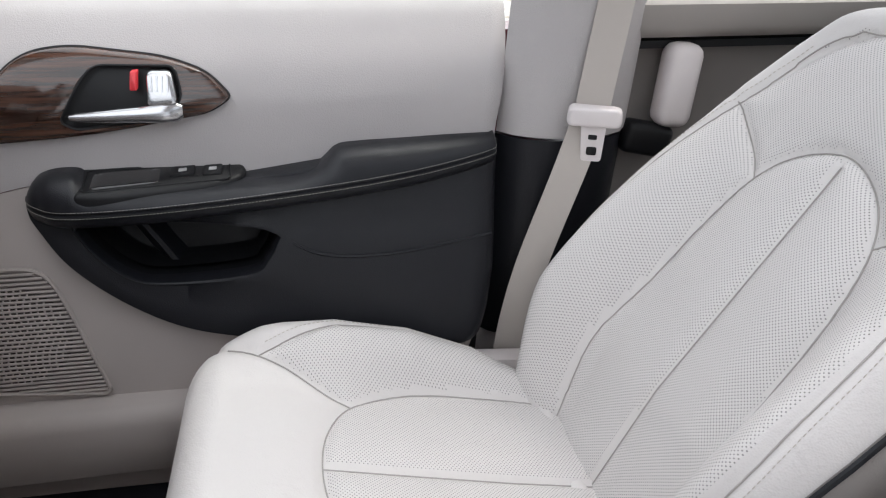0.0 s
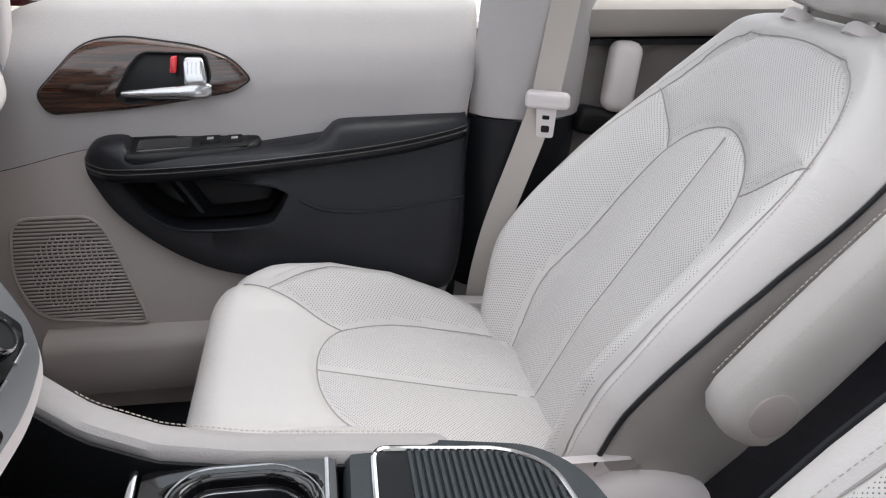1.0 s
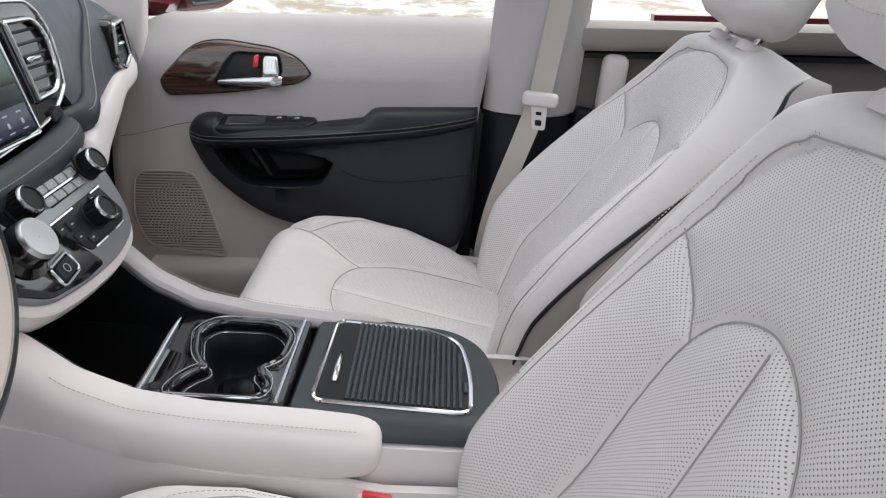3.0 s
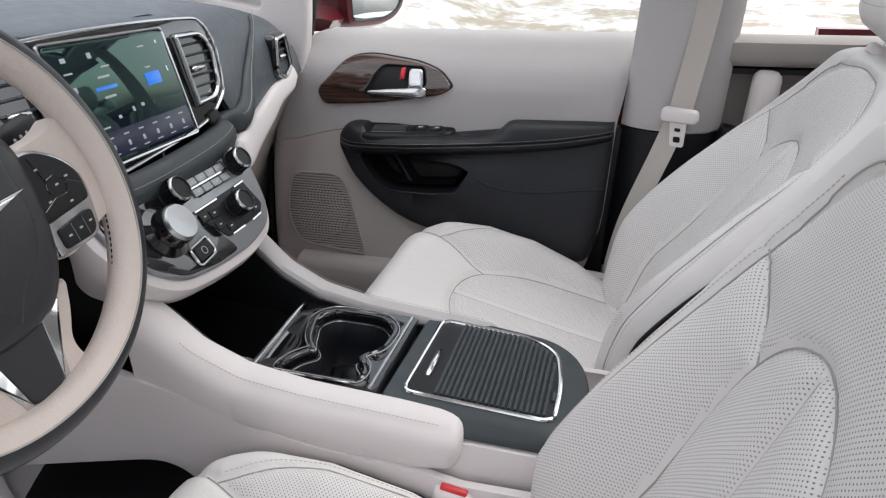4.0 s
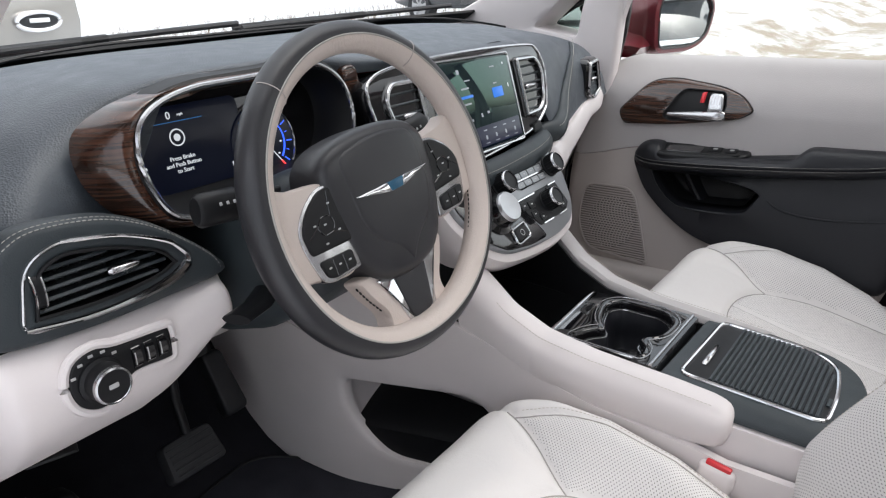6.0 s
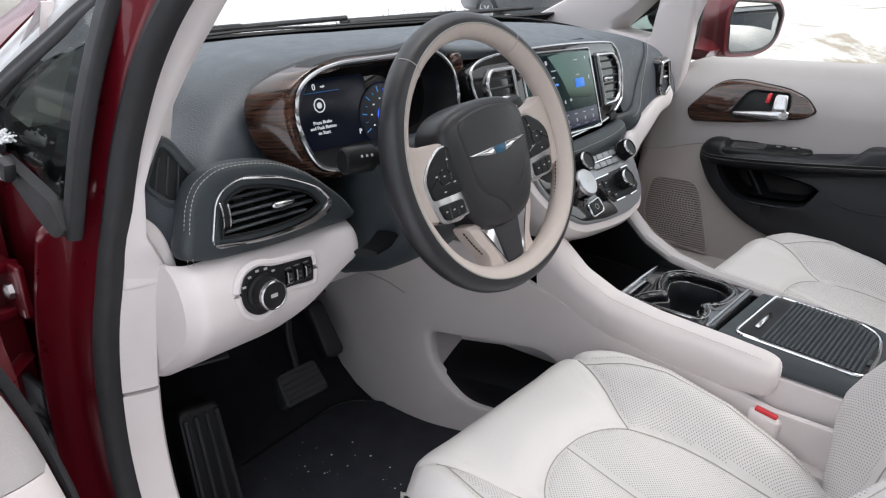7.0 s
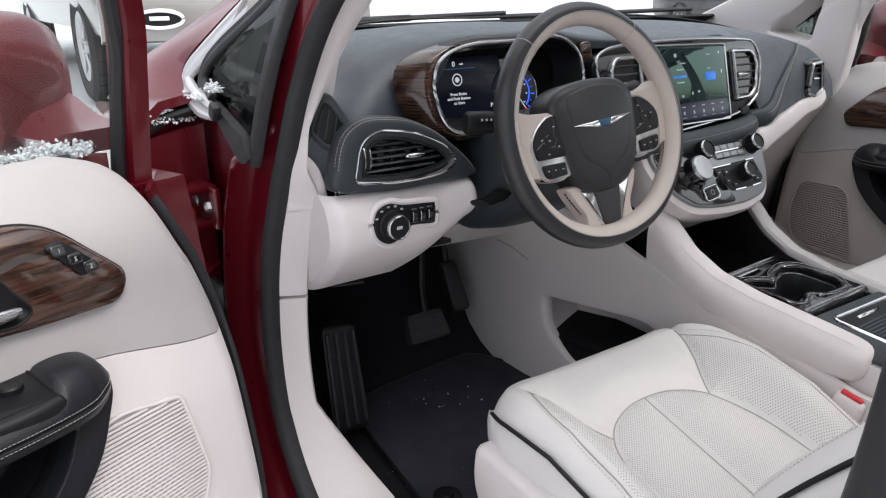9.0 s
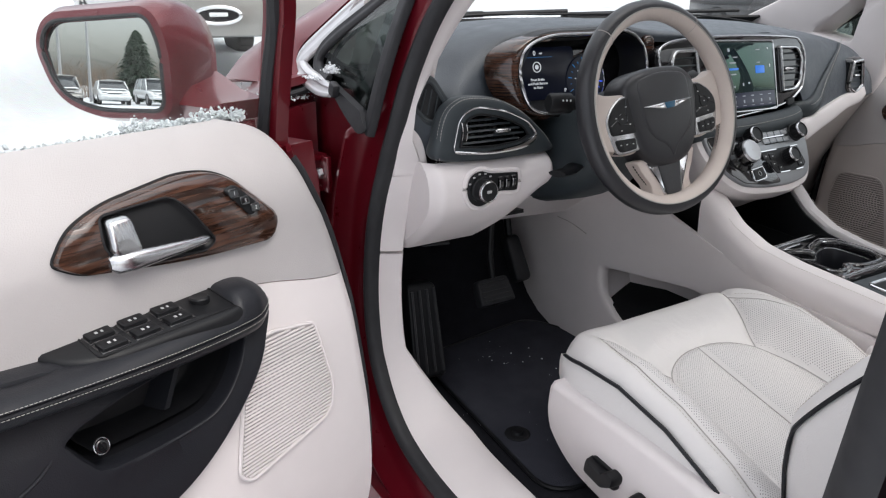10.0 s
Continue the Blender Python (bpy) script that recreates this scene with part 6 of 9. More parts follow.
cluster = part("gauge_binnacle", loft([[clp(u, v, h) for u, v in inset(co_, d)] for d, h in ((-0.010, -0.03), (-0.008, -0.004), (0.0, 0.0), (0.004, -0.004), (0.010, -0.05), (0.016, -0.062))], caps=False), hard_black, dash, "instrument cluster in a dark binnacle")
part("cluster_ring", tube([clp(u, v, 0.001) for u, v in co_], 0.0034, 8, True), chrome, cluster, "satin chrome cluster ring")
dial_m = basis((-0.488, -0.436, 1.15), (0, 1, 0), (-0.18, 0, 1))
dial = lambda u, v, h=0.0: dial_m @ Vector((u, v, h))
part("cluster_face", plate([(u + 0.436, v - 1.15) for u, v in inset(co_, 0.009)], dial, 0.002, 0.008, 0.001), gloss_black, cluster)
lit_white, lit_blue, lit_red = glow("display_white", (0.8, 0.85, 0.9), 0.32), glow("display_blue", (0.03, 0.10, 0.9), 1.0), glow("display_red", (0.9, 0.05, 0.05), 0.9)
lit_cyan, navy = glow("display_cyan", (0.05, 0.35, 0.9), 0.25), glow("display_navy", (0.005, 0.008, 0.026), 0.10)
screen_glass = glow("touchscreen_glass", (0.006, 0.010, 0.016), 0.30)
sb_ = screen_glass.node_tree.nodes["Principled BSDF"]
sb_.inputs["Specular IOR Level"].default_value, sb_.inputs["Roughness"].default_value = 0.9, 0.04
sb_.inputs["Specular Tint"].default_value = (0.55, 1.0, 0.78, 1)
face = part("cluster_display", plate(rounded([(-0.155, -0.055), (0.02, -0.055), (0.02, 0.045), (-0.145, 0.045)], 0.012), lambda u, v, h: dial(u, v, 0.002 + h), 0.001, 0, 0.0005), navy, cluster, "dark driver display with white text")
for text, size, u, v in (("Press Brake", 0.0072, -0.075, -0.016), ("and Push Button", 0.0072, -0.075, -0.0235), ("to Start", 0.0072, -0.075, -0.031), ("0", 0.013, -0.080, 0.034), ("S", 0.008, -0.108, 0.030), ("mph", 0.0045, -0.064, 0.034), ("P", 0.011, -0.006, -0.040)):
    words(text, size, dial_m @ Matrix.Translation((u, v, 0.0038)), lit_white, face)
part("warning_lamp", plate(rrect(0.009, 0.011, 0.003), lambda u, v, h: dial(u - 0.122, v + 0.030, 0.0032 + h), 0.0006, 0, 0.0002), lit_red, face)
part("start_ring", tube([dial(-0.075 + 0.0095 * math.cos(t), 0.008 + 0.0095 * math.sin(t), 0.0036) for t in np.linspace(0, 6.28, 25)[:-1]], 0.0009, 6, True), lit_white, face)
part("start_dot", pad([(0.0045 * math.cos(t), 0.0045 * math.sin(t)) for t in np.linspace(0, 6.28, 17)[:-1]], lambda u, v, h: dial(u - 0.075, v + 0.008, 0.0032 + h), 0.0006), lit_white, face)
part("menu_dot", pad([(0.002 * math.cos(t), 0.002 * math.sin(t)) for t in np.linspace(0, 6.28, 13)[:-1]], lambda u, v, h: dial(u - 0.125, v - 0.02, 0.0032 + h), 0.0006), lit_white, face)
for v in (0.0385, -0.0475):
    part("display_line", plate(rrect(0.08, 0.0005, 0.0002, 2), lambda a, b, h: dial(a - 0.075, b + v - 0.012, 0.0032 + h), 0.0004, 0, 0.0001), lit_cyan, face)
cx, cz, rr = 0.047, -0.023, 0.051
gau = lambda r, t, h: dial(cx + r * math.cos(t), cz + r * math.sin(t), h)
gauge = part("speed_gauge", pad([(cx + rr * math.cos(t), cz + rr * math.sin(t)) for t in np.linspace(0, 6.28, 41)[:-1]], lambda u, v, h: dial(u, v, 0.003 + h), 0.002, 0.05), navy, cluster, "round gauge with blue ticks")
part("gauge_ring", tube([gau(rr, t, 0.005) for t in np.linspace(-0.75, 1.75, 34)], 0.0016, 6, scale=lambda t: 1.15 - 0.8 * t), chrome, gauge, "partial silver ring")
part("gauge_arc", tube([gau(0.033, t, 0.0055) for t in np.linspace(-0.75, 1.35, 30)], 0.0013, 5, scale=lambda t: 1.1 - 0.7 * t), lit_blue, gauge)
part("gauge_arc", tube([gau(0.0135, t, 0.0055) for t in np.linspace(1.3, 4.4, 24)], 0.0012, 5), lit_blue, gauge)
for k, t in enumerate(np.linspace(-0.72, 3.6, 15)):
    part("gauge_tick", tube([gau(a, t, 0.0056) for a in (0.037, 0.046 if k % 2 == 0 else 0.041)], 0.0008 if k % 2 == 0 else 0.0005, 4), lit_blue if k < 8 else lit_cyan, gauge)
    if k % 2 == 0:
        part("gauge_number", plate(rrect(0.0035, 0.0022, 0.0006, 2), lambda u, v, h: gau(0.027, t, 0.0052 + h) + (dial(u, v, 0) - dial(0, 0, 0)), 0.0004, 0, 0.0001), lit_white, gauge)
part("gauge_hub", turned([(0.007, 0.0), (0.0065, 0.003), (0.003, 0.004)], dial_m @ Matrix.Translation((cx, cz, 0.005)), 20), gloss_black, gauge)
part("gauge_needle", tube([gau(0.004, -0.95, 0.0075), gau(0.034, -0.95, 0.0075)], 0.0008, 5), lit_white, gauge)
part("needle_tip", tube([gau(0.034, -0.95, 0.0075), gau(0.042, -0.95, 0.0075)], 0.0011, 5), lit_red, gauge)
part("fuel_bar", tube([dial(-0.148, -0.012, 0.004), dial(-0.138, -0.052, 0.004)], 0.0022, 5), lit_cyan, cluster)

# veneer either side of the cluster
rim_out_ = even(cr([(-0.545, 1.066), (-0.600, 1.082), (-0.630, 1.108), (-0.646, 1.146), (-0.641, 1.184), (-0.606, 1.206), (-0.565, 1.218), (-0.50, 1.2295), (-0.42, 1.2290), (-0.33, 1.2315)], 8), 60, False)
rim_in_ = even(cr([(-0.535, 1.076), (-0.578, 1.087), (-0.597, 1.116), (-0.604, 1.150), (-0.598, 1.180), (-0.582, 1.203), (-0.552, 1.219), (-0.50, 1.2235), (-0.42, 1.2225), (-0.33, 1.2275)], 8), 60, False)


def brow(u, v):
    i = min(int(u * 59), 58)
    a, b = (q[i] + (u * 59 - i) * (q[i + 1] - q[i]) for q in (rim_out_, rim_in_))
    p = a + v * (b - a)
    face_x = -0.424 - 0.18 * (p[1] - 1.15)
    wide = min(1.0, float(np.linalg.norm(b - a)) / 0.04)
    return Vector((face_x - 0.040 * wide * (1 - v) ** 2.2 - 0.004 * (1 - v), p[0], p[1]))


part("veneer_panel", solid(sheet(brow, 90, 14), 0.012), walnut, dash, "glossy brown wood veneer round the cluster")
wr_ = rounded([(-0.262, 1.110), (-0.262, 1.212), (-0.236, 1.214), (-0.215, 1.10)], 0.01)
part("veneer_panel", pad(wr_, lambda u, v, h: Vector((-0.452 + h, u, v)), 0.004, 0.10, 0.001, 0.03), walnut, dash)

# centre screen and its vents
SCREEN = basis((-0.400, -0.005, 1.122), (0, 1, 0), (-0.268, 0, 0.963))
sc = on(SCREEN)
bz = cr([(-0.252, 0.045), (-0.235, 0.074), (-0.16, 0.086), (0.016, 0.088), (0.18, 0.082), (0.224, 0.072), (0.240, 0.035), (0.226, -0.02), (0.205, -0.045), (0.14, -0.070), (0.0, -0.084), (-0.10, -0.088), (-0.19, -0.075), (-0.235, -0.03)], 6, True)
bezel = part("screen_bezel", plate(bz, sc, 0.004, 0.05, 0.003), gloss_black, dash, "gloss black screen surround")
part("bezel_ring", tube([sc(u, v, 0.003) for u, v in bz], 0.0026, 8, True), chrome, bezel, "satin chrome screen surround edge")
scr = part("touchscreen", plate(rounded([(-0.110, -0.072), (0.111, -0.074), (0.116, 0.071), (-0.110, 0.076)], 0.006), sc, 0.007, 0, 0.001), screen_glass, bezel, "lit touchscreen with dark blue menu")
part("screen_edge", tube([sc(u, v, 0.005) for u, v in rounded([(-0.114, -0.076), (0.115, -0.078), (0.120, 0.075), (-0.114, 0.080)], 0.006)], 0.0022, 6, True), chrome, bezel)
bar_blue = glow("display_bar", (0.02, 0.16, 0.62), 0.5)
dim = glow("display_grey", (0.35, 0.38, 0.42), 0.32)
dock = glow("display_dock", (0.008, 0.012, 0.042), 0.25)


def tile(name, u0, v0, u1, v1, mat, lift=0.0075, r=0.002):
    w, h = u1 - u0, v1 - v0
    return part(name, plate([(a + (u0 + u1) / 2, b + (v0 + v1) / 2) for a, b in rrect(w, h, min(r, 0.4 * min(w, h)), 3)], sc, lift, -lift + 0.0004, 0.0001), mat, scr)


tile("menu_dock", -0.105, -0.069, 0.108, -0.036, dock, 0.0073)
tile("menu_tile", 0.046, 0.004, 0.078, 0.021, bar_blue)
tile("menu_tile", -0.052, 0.014, -0.012, 0.0185, bar_blue)
for k in range(7):
    u = -0.092 + 0.030 * k
    tile("menu_icon", u - 0.0025, -0.059, u + 0.0025, -0.052, dim)
    tile("menu_caption", u - 0.006, -0.0655, u + 0.006, -0.064, dim, r=0.0005)
    tile("menu_caption", u - 0.005, -0.0445, u + 0.005, -0.0425, dim, r=0.0005)
for u, v, w, h in ((-0.085, 0.058, 0.012, 0.008), (-0.04, 0.058, 0.010, 0.010), (-0.02, 0.042, 0.022, 0.003), (-0.085, 0.042, 0.02, 0.003), (-0.03, 0.03, 0.03, 0.004), (-0.032, 0.005, 0.03, 0.004), (-0.085, 0.022, 0.010, 0.010), (-0.085, 0.0, 0.010, 0.010), (-0.03, -0.022, 0.008, 0.006), (0.0, -0.018, 0.006, 0.009), (0.02, -0.016, 0.009, 0.006), (-0.06, -0.03, 0.016, 0.003), (0.06, 0.056, 0.02, 0.003), (0.095, 0.058, 0.004, 0.006), (0.098, 0.02, 0.003, 0.010), (0.058, 0.028, 0.016, 0.003)):
    tile("menu_mark", u - w * 0.36, v - h * 0.36, u + w * 0.36, v + h * 0.36, dim if w > 0.004 else lit_white, r=0.0008)
rv = rounded([(0.130, -0.046), (0.134, 0.064), (0.205, 0.062), (0.224, 0.035), (0.212, -0.018), (0.188, -0.044)], [0.006, 0.01, 0.02, 0.03, 0.03, 0.02], 6)
lv = rounded([(-0.140, -0.046), (-0.140, 0.066), (-0.212, 0.066), (-0.232, 0.04), (-0.222, -0.012), (-0.195, -0.044)], [0.006, 0.01, 0.02, 0.03, 0.03, 0.02], 6)
for o_, c_ in ((rv, (0.168, 0.008)), (lv, (-0.178, 0.012))):
    cv = part("centre_vent", loft([[sc(u, v, h) for u, v in inset(o_, d)] for d, h in ((0, 0.004), (0.001, 0.0075), (0.003, 0.009), (0.007, 0.0085), (0.008, 0.0045))], caps=False), gloss_black, bezel, "centre air vent with chrome ring")
    louvre(cv, inset(o_, 0.006), lambda u, v, h=0.0: sc(u, v, 0.0092 + h), 6, c_, 0.0046, chrome, 0.0034)
part("hazard_key", pad(rrect(0.028, 0.014, 0.004), lambda u, v, h: sc(u + 0.165, v - 0.066 + 0.2 * u, 0.004 + h), 0.004, 0.2), hard_black, bezel)

# padded lip below the screen, sweeping up to the passenger's vent
lip = cr([(-0.400, -0.262, 1.045), (-0.375, -0.20, 1.022), (-0.362, -0.08, 1.012), (-0.362, 0.06, 1.016), (-0.372, 0.155, 1.022), (-0.392, 0.215, 1.030), (-0.418, 0.285, 1.052), (-0.436, 0.36, 1.092), (-0.453, 0.43, 1.137), (-0.468, 0.49, 1.163), (-0.50, 0.525, 1.172)], 8)
def dash_x(y, z):
    """The top pad's face at a given place across and height."""
    i = int(np.clip(np.searchsorted(fine_y, y) - 1, 0, len(fine_y) - 2))
    got = [float(np.interp(-z, -c[c[:, 0] > -0.62][:, 1], c[c[:, 0] > -0.62][:, 0])) for c in (curves_[i], curves_[i + 1])]
    return float(np.interp(y, fine_y[i:i + 2], got))


lip = [q if q[1] < 0.2 else np.array([max(q[0] - 0.01, dash_x(q[1], q[2]) + 0.004), q[1], q[2]]) for q in lip]
prof = [(0.026 * math.cos(t), 0.021 * math.sin(t)) for t in np.linspace(0, 6.28, 17)[:-1]]
lip_ob = part("padded_lip", sweep([Vector(q) for q in lip], prof, up=(1, 0, 0.35), scale=lambda t: 0.95 if t < 0.45 else max(0.17, 0.95 - 1.9 * (t - 0.45))), charcoal, dash, "black padded lip with double stitching")
for off in (0.006, -0.010):
    stitches([Vector(q) + Vector((0.0180 * (0.95 if i < 0.45 * len(lip) else max(0.17, 0.95 - 1.9 * (i / len(lip) - 0.45))), 0, off + 0.006)) for i, q in enumerate(lip)][4:], lip_ob, thread, 0.0055, 0.004, 0.0007)

# passenger's corner vent
pvp = lambda u, v, h=0.0: Vector((-0.462 + h - 0.16 * (u - 0.56), u, v))
po = rounded([(0.512, 1.134), (0.575, 1.136), (0.606, 1.062), (0.558, 1.042), (0.508, 1.060)], [0.012, 0.012, 0.012, 0.015, 0.02], 6)
pv = part("corner_vent", loft([[pvp(u, v, h) for u, v in inset(po, d)] for d, h in ((-0.004, -0.02), (-0.004, 0.006), (0.0, 0.011), (0.006, 0.010), (0.008, -0.006))], caps=False), gloss_black, dash, "corner air vent with chrome ring")
louvre(pv, inset(po, 0.004), lambda u, v, h=0.0: pvp(u, v, 0.011 + h), 5, (0.555, 1.092), 0.016, chrome, 0.0042)

# beige strip and glovebox wall on the passenger's side
strip_ = cr([(-0.352, 0.172, 0.992), (-0.358, 0.200, 0.993), (-0.385, 0.28, 0.998), (-0.418, 0.40, 1.012), (-0.445, 0.50, 1.026), (-0.455, 0.575, 1.035), (-0.475, 0.635, 1.045)], 8)
part("beige_strip", sweep([Vector(q) for q in strip_], [(0.026 * math.copysign(abs(math.cos(t)) ** 0.6, math.cos(t)), 0.016 * math.copysign(abs(math.sin(t)) ** 0.6, math.sin(t))) for t in np.linspace(0, 6.28, 21)[:-1]], up=(1, 0, 0.3), scale=lambda t: (1.0 - 0.35 * t) * min(1.0, 0.45 + 5 * t)), pale, dash, "pale beige strip below the top pad")
part("glovebox", solid(sheet(lambda u, v: Vector((-0.42 - 0.11 * u - 0.16 * v - 0.03 * math.sin(3 * v), 0.14 + 0.66 * u, 0.985 + 0.045 * u - 0.44 * v)), 14, 14), 0.012), taupe, dash, "beige glovebox wall")

# centre stack
STACK = basis((-0.312, 0, 0.948), (0, 1, 0), (-0.563, 0, 0.826))
st = on(STACK)
so_ = rounded([(-0.168, 0.074), (0.0, 0.084), (0.158, 0.083), (0.172, 0.040), (0.150, -0.020), (0.122, -0.050), (0.060, -0.062), (-0.03, -0.058), (-0.098, -0.047), (-0.138, -0.016), (-0.166, 0.04)], [0.015, 0.05, 0.01, 0.03, 0.04, 0.03, 0.05, 0.05, 0.03, 0.04, 0.04], 6)
stack = part("control_panel", plate(so_, st, 0.004, 0.01, 0.003), grey_panel, dash, "grey metallic control panel with knobs")
lobe = [[st(u * k, v * k - dz, h) for u, v in inset(so_, -d)] for d, h, k, dz in ((0.004, -0.004, 1, 0), (0.012, -0.008, 1, 0), (0.016, -0.022, 1, 0), (0.012, -0.045, 0.98, 0.004), (0.0, -0.075, 0.92, 0.010), (0.0, -0.13, 0.72, 0.02))]
part("stack_surround", loft(lobe), pale, dash, "pale beige surround of the control panel")
gl_ = rounded([(-0.162, 0.070), (-0.058, 0.078), (-0.045, 0.048), (-0.012, 0.020), (0.012, -0.030), (0.022, -0.055), (-0.03, -0.054), (-0.095, -0.043), (-0.134, -0.014), (-0.160, 0.04)], 0.012, 4)
glossy = part("gloss_inlay", plate(gl_, st, 0.0062, 0, 0.001), gloss_black, stack, "gloss black inlay")


def knob(owner, u, v, r, tall, mat, cap, label=""):
    m = STACK @ Matrix.Translation((u, v, 0.004))
    k = part("knob", turned([(r * 1.16, 0), (r * 1.16, 0.003), (r * 1.02, 0.004), (r, 0.006), (r * 0.97, tall - 0.003), (r * 0.90, tall), (r * 0.80, tall + 0.0005), (r * 0.76, tall - 0.001), (0.001, tall - 0.0012)], m, 36), mat, owner, label)
    part("knob_ring", turned([(r * 0.99, tall - 0.0035), (r * 0.94, tall - 0.0002), (r * 0.86, tall + 0.0008), (r * 0.84, tall - 0.001)], m, 36, caps=False), cap, k)
    for i in range(20):
        t = i / 20 * 6.283
        part("knob_rib", block((0.0022, 0.0012, tall - 0.008), m @ Matrix.Rotation(t, 4, "Z") @ Matrix.Translation((r * 0.992, 0, tall / 2 + 0.001)), 0), mat, k)
    return k


knob(stack, -0.030, 0.056, 0.0185, 0.026, hard_black, chrome, "black knurled knob with chrome ring")
knob(stack, 0.071, -0.002, 0.0175, 0.026, hard_black, chrome, "black knurled knob with chrome ring")
knob(stack, 0.133, 0.053, 0.0175, 0.024, hard_black, chrome, "black knurled knob with chrome ring")
ms = STACK @ Matrix.Translation((-0.080, 0.018, 0.005))
shifter = part("gear_selector", turned([(0.036, 0), (0.036, 0.004), (0.033, 0.006), (0.0275, 0.010), (0.0262, 0.028), (0.024, 0.033), (0.022, 0.034)], ms, 40), gloss_black, stack, "round gear selector with brushed metal top")
part("selector_top", turned([(0.0258, 0.026), (0.0252, 0.033), (0.023, 0.0355), (0.019, 0.0352), (0.001, 0.034)], ms, 40), steel, shifter, "brushed metal top")
bp = part("park_brake_key", pad([(a - 0.046, b - 0.028 + 0.1 * a) for a, b in rrect(0.036, 0.020, 0.005)], lambda u, v, h: st(u, v, 0.006 + h), 0.005, 0.2), hard_black, glossy, "black parking brake button")
part("key_frame", tube([st(a - 0.046, b - 0.028 + 0.1 * a, 0.008) for a, b in rrect(0.042, 0.026, 0.006)], 0.0022, 6, True), chrome, bp)
part("key_icon", tube([st(-0.046 + 0.005 * math.cos(t), -0.028 + 0.005 * math.sin(t), 0.0112) for t in np.linspace(0, 6.28, 17)[:-1]], 0.0006, 4, True), white_ink, bp)
pb = rounded([(-0.018, 0.022), (0.124, 0.024), (0.132, -0.020), (0.112, -0.032), (0.020, -0.034)], 0.006, 4)
panel_b = part("climate_panel", plate(pb, st, 0.0058, 0, 0.001), hard_black, stack, "dark climate control panel")
for a, b in (((-0.012, 0.020), (0.045, 0.021)), ((0.028, -0.033), (0.062, -0.033)), ((0.085, -0.033), (0.112, -0.031)), ((0.095, 0.0225), (0.122, 0.0235))):
    part("climate_trim", tube([st(*a, 0.006), st(*b, 0.006)], 0.0022, 6), bright, panel_b, "bright trim")
keys_ = [(0.0 + 0.022 * k, 0.008 - 0.002 * k, 0.019, 0.014) for k in range(2)] + [(0.018, -0.012, 0.018, 0.014), (0.036, -0.022, 0.016, 0.012), (0.104, 0.010, 0.018, 0.013), (0.116, -0.006, 0.016, 0.013), (0.110, -0.020, 0.020, 0.010), (0.09, 0.016, 0.01, 0.008)]
for u, v, w, h in keys_:
    k_ = part("climate_key", pad([(a + u, b + v) for a, b in rrect(w, h, 0.002)], lambda a, b, hh: st(a, b, 0.0058 + hh), 0.002, 0.2), hard_black, panel_b)
    part("key_mark", plate([(a + u, b + v) for a, b in rrect(0.005, 0.0022, 0.0006, 2)], st, 0.0082, -0.0078, 0.0001), white_ink, k_)
row_ = part("audio_keys", plate(rounded([(0.004, 0.064), (0.112, 0.066), (0.108, 0.036), (0.018, 0.034)], 0.005, 4), st, 0.0056, 0, 0.001), hard_black, stack, "row of dark audio buttons")
part("row_trim", tube([st(0.010, 0.050, 0.0066), st(0.108, 0.051, 0.0066)], 0.0022, 6), bright, row_)
for k in range(4):
    for v in (0.058, 0.042):
        u = 0.022 + 0.024 * k
        k_ = part("audio_key", pad([(a + u, b + v) for a, b in rrect(0.022, 0.011, 0.002)], lambda a, b, hh: st(a, b, 0.0056 + hh), 0.002, 0.2), grey_panel, row_)
        part("key_mark", plate([(a + u, b + v) for a, b in rrect(0.006, 0.002, 0.0006, 2)], st, 0.008, -0.0076, 0.0001), white_ink, k_)

# beige lower dash on the driver's side, with lamp switch
def knee(u, v):
    y = -0.802 + 0.277 * u
    e = max(0.0, (u - 0.93) / 0.07)
    c = curve_of([(0.0, -0.418), (0.06, -0.402), (0.2, -0.388), (0.42, -0.388), (0.6, -0.412), (0.8, -0.458), (1.0, -0.515)], 5)
    z = 1.012 - 0.004 * u - (0.185 - 0.005 * u) * v
    if u > 0.6:
        z = 1.010 - (0.18 - 0.075 * smooth(np.array([u]), 0.62, 1.0)[0]) * v
    x = c(v) - 0.055 * e ** 2 - 0.02 * max(0, (0.06 - u) / 0.06)
    return Vector((x, y, z))


part("knee_panel", solid(sheet(knee, 40, 30), 0.012), pale, dash, "pale beige lower dash panel")
part("knee_return", solid(sheet(lambda u, v: knee(0, v) + Vector((-0.12 * u, -0.012 * u, 0.0)), 6, 14), 0.008), pale, dash)
part("knee_return", solid(sheet(lambda u, v: knee(1, v) + Vector((-0.14 * u, 0.012 * u, 0.0)), 8, 14), 0.01), pale, dash)
part("lower_dash", solid(sheet(lambda u, v: Vector((-0.505 - 0.13 * v - 0.05 * u, -0.70 + 0.50 * u, 0.905 - 0.02 * u - (0.078 + 0.02 * u) * v)), 16, 8), 0.012), pale, dash, "pale beige panel under the steering column")
part("lower_dash_side", solid(sheet(lambda u, v: Vector((-0.52 - 0.26 * v, -0.802 + 0.30 * u, 0.862 - 0.03 * v)), 8, 8), 0.008), hard_black, dash)
part("fuse_flap", block((0.055, 0.055, 0.004), basis((-0.535, -0.715, 0.822), (0.4, 1, 0.05), (-1, 0.2, -0.1)), 0.001), hard_black, dash, "small dark flap")
swp = lambda u, v, h=0.0: Vector((-0.398 + h + 0.15 * max(0, 0.945 - v) * 0, u, v))
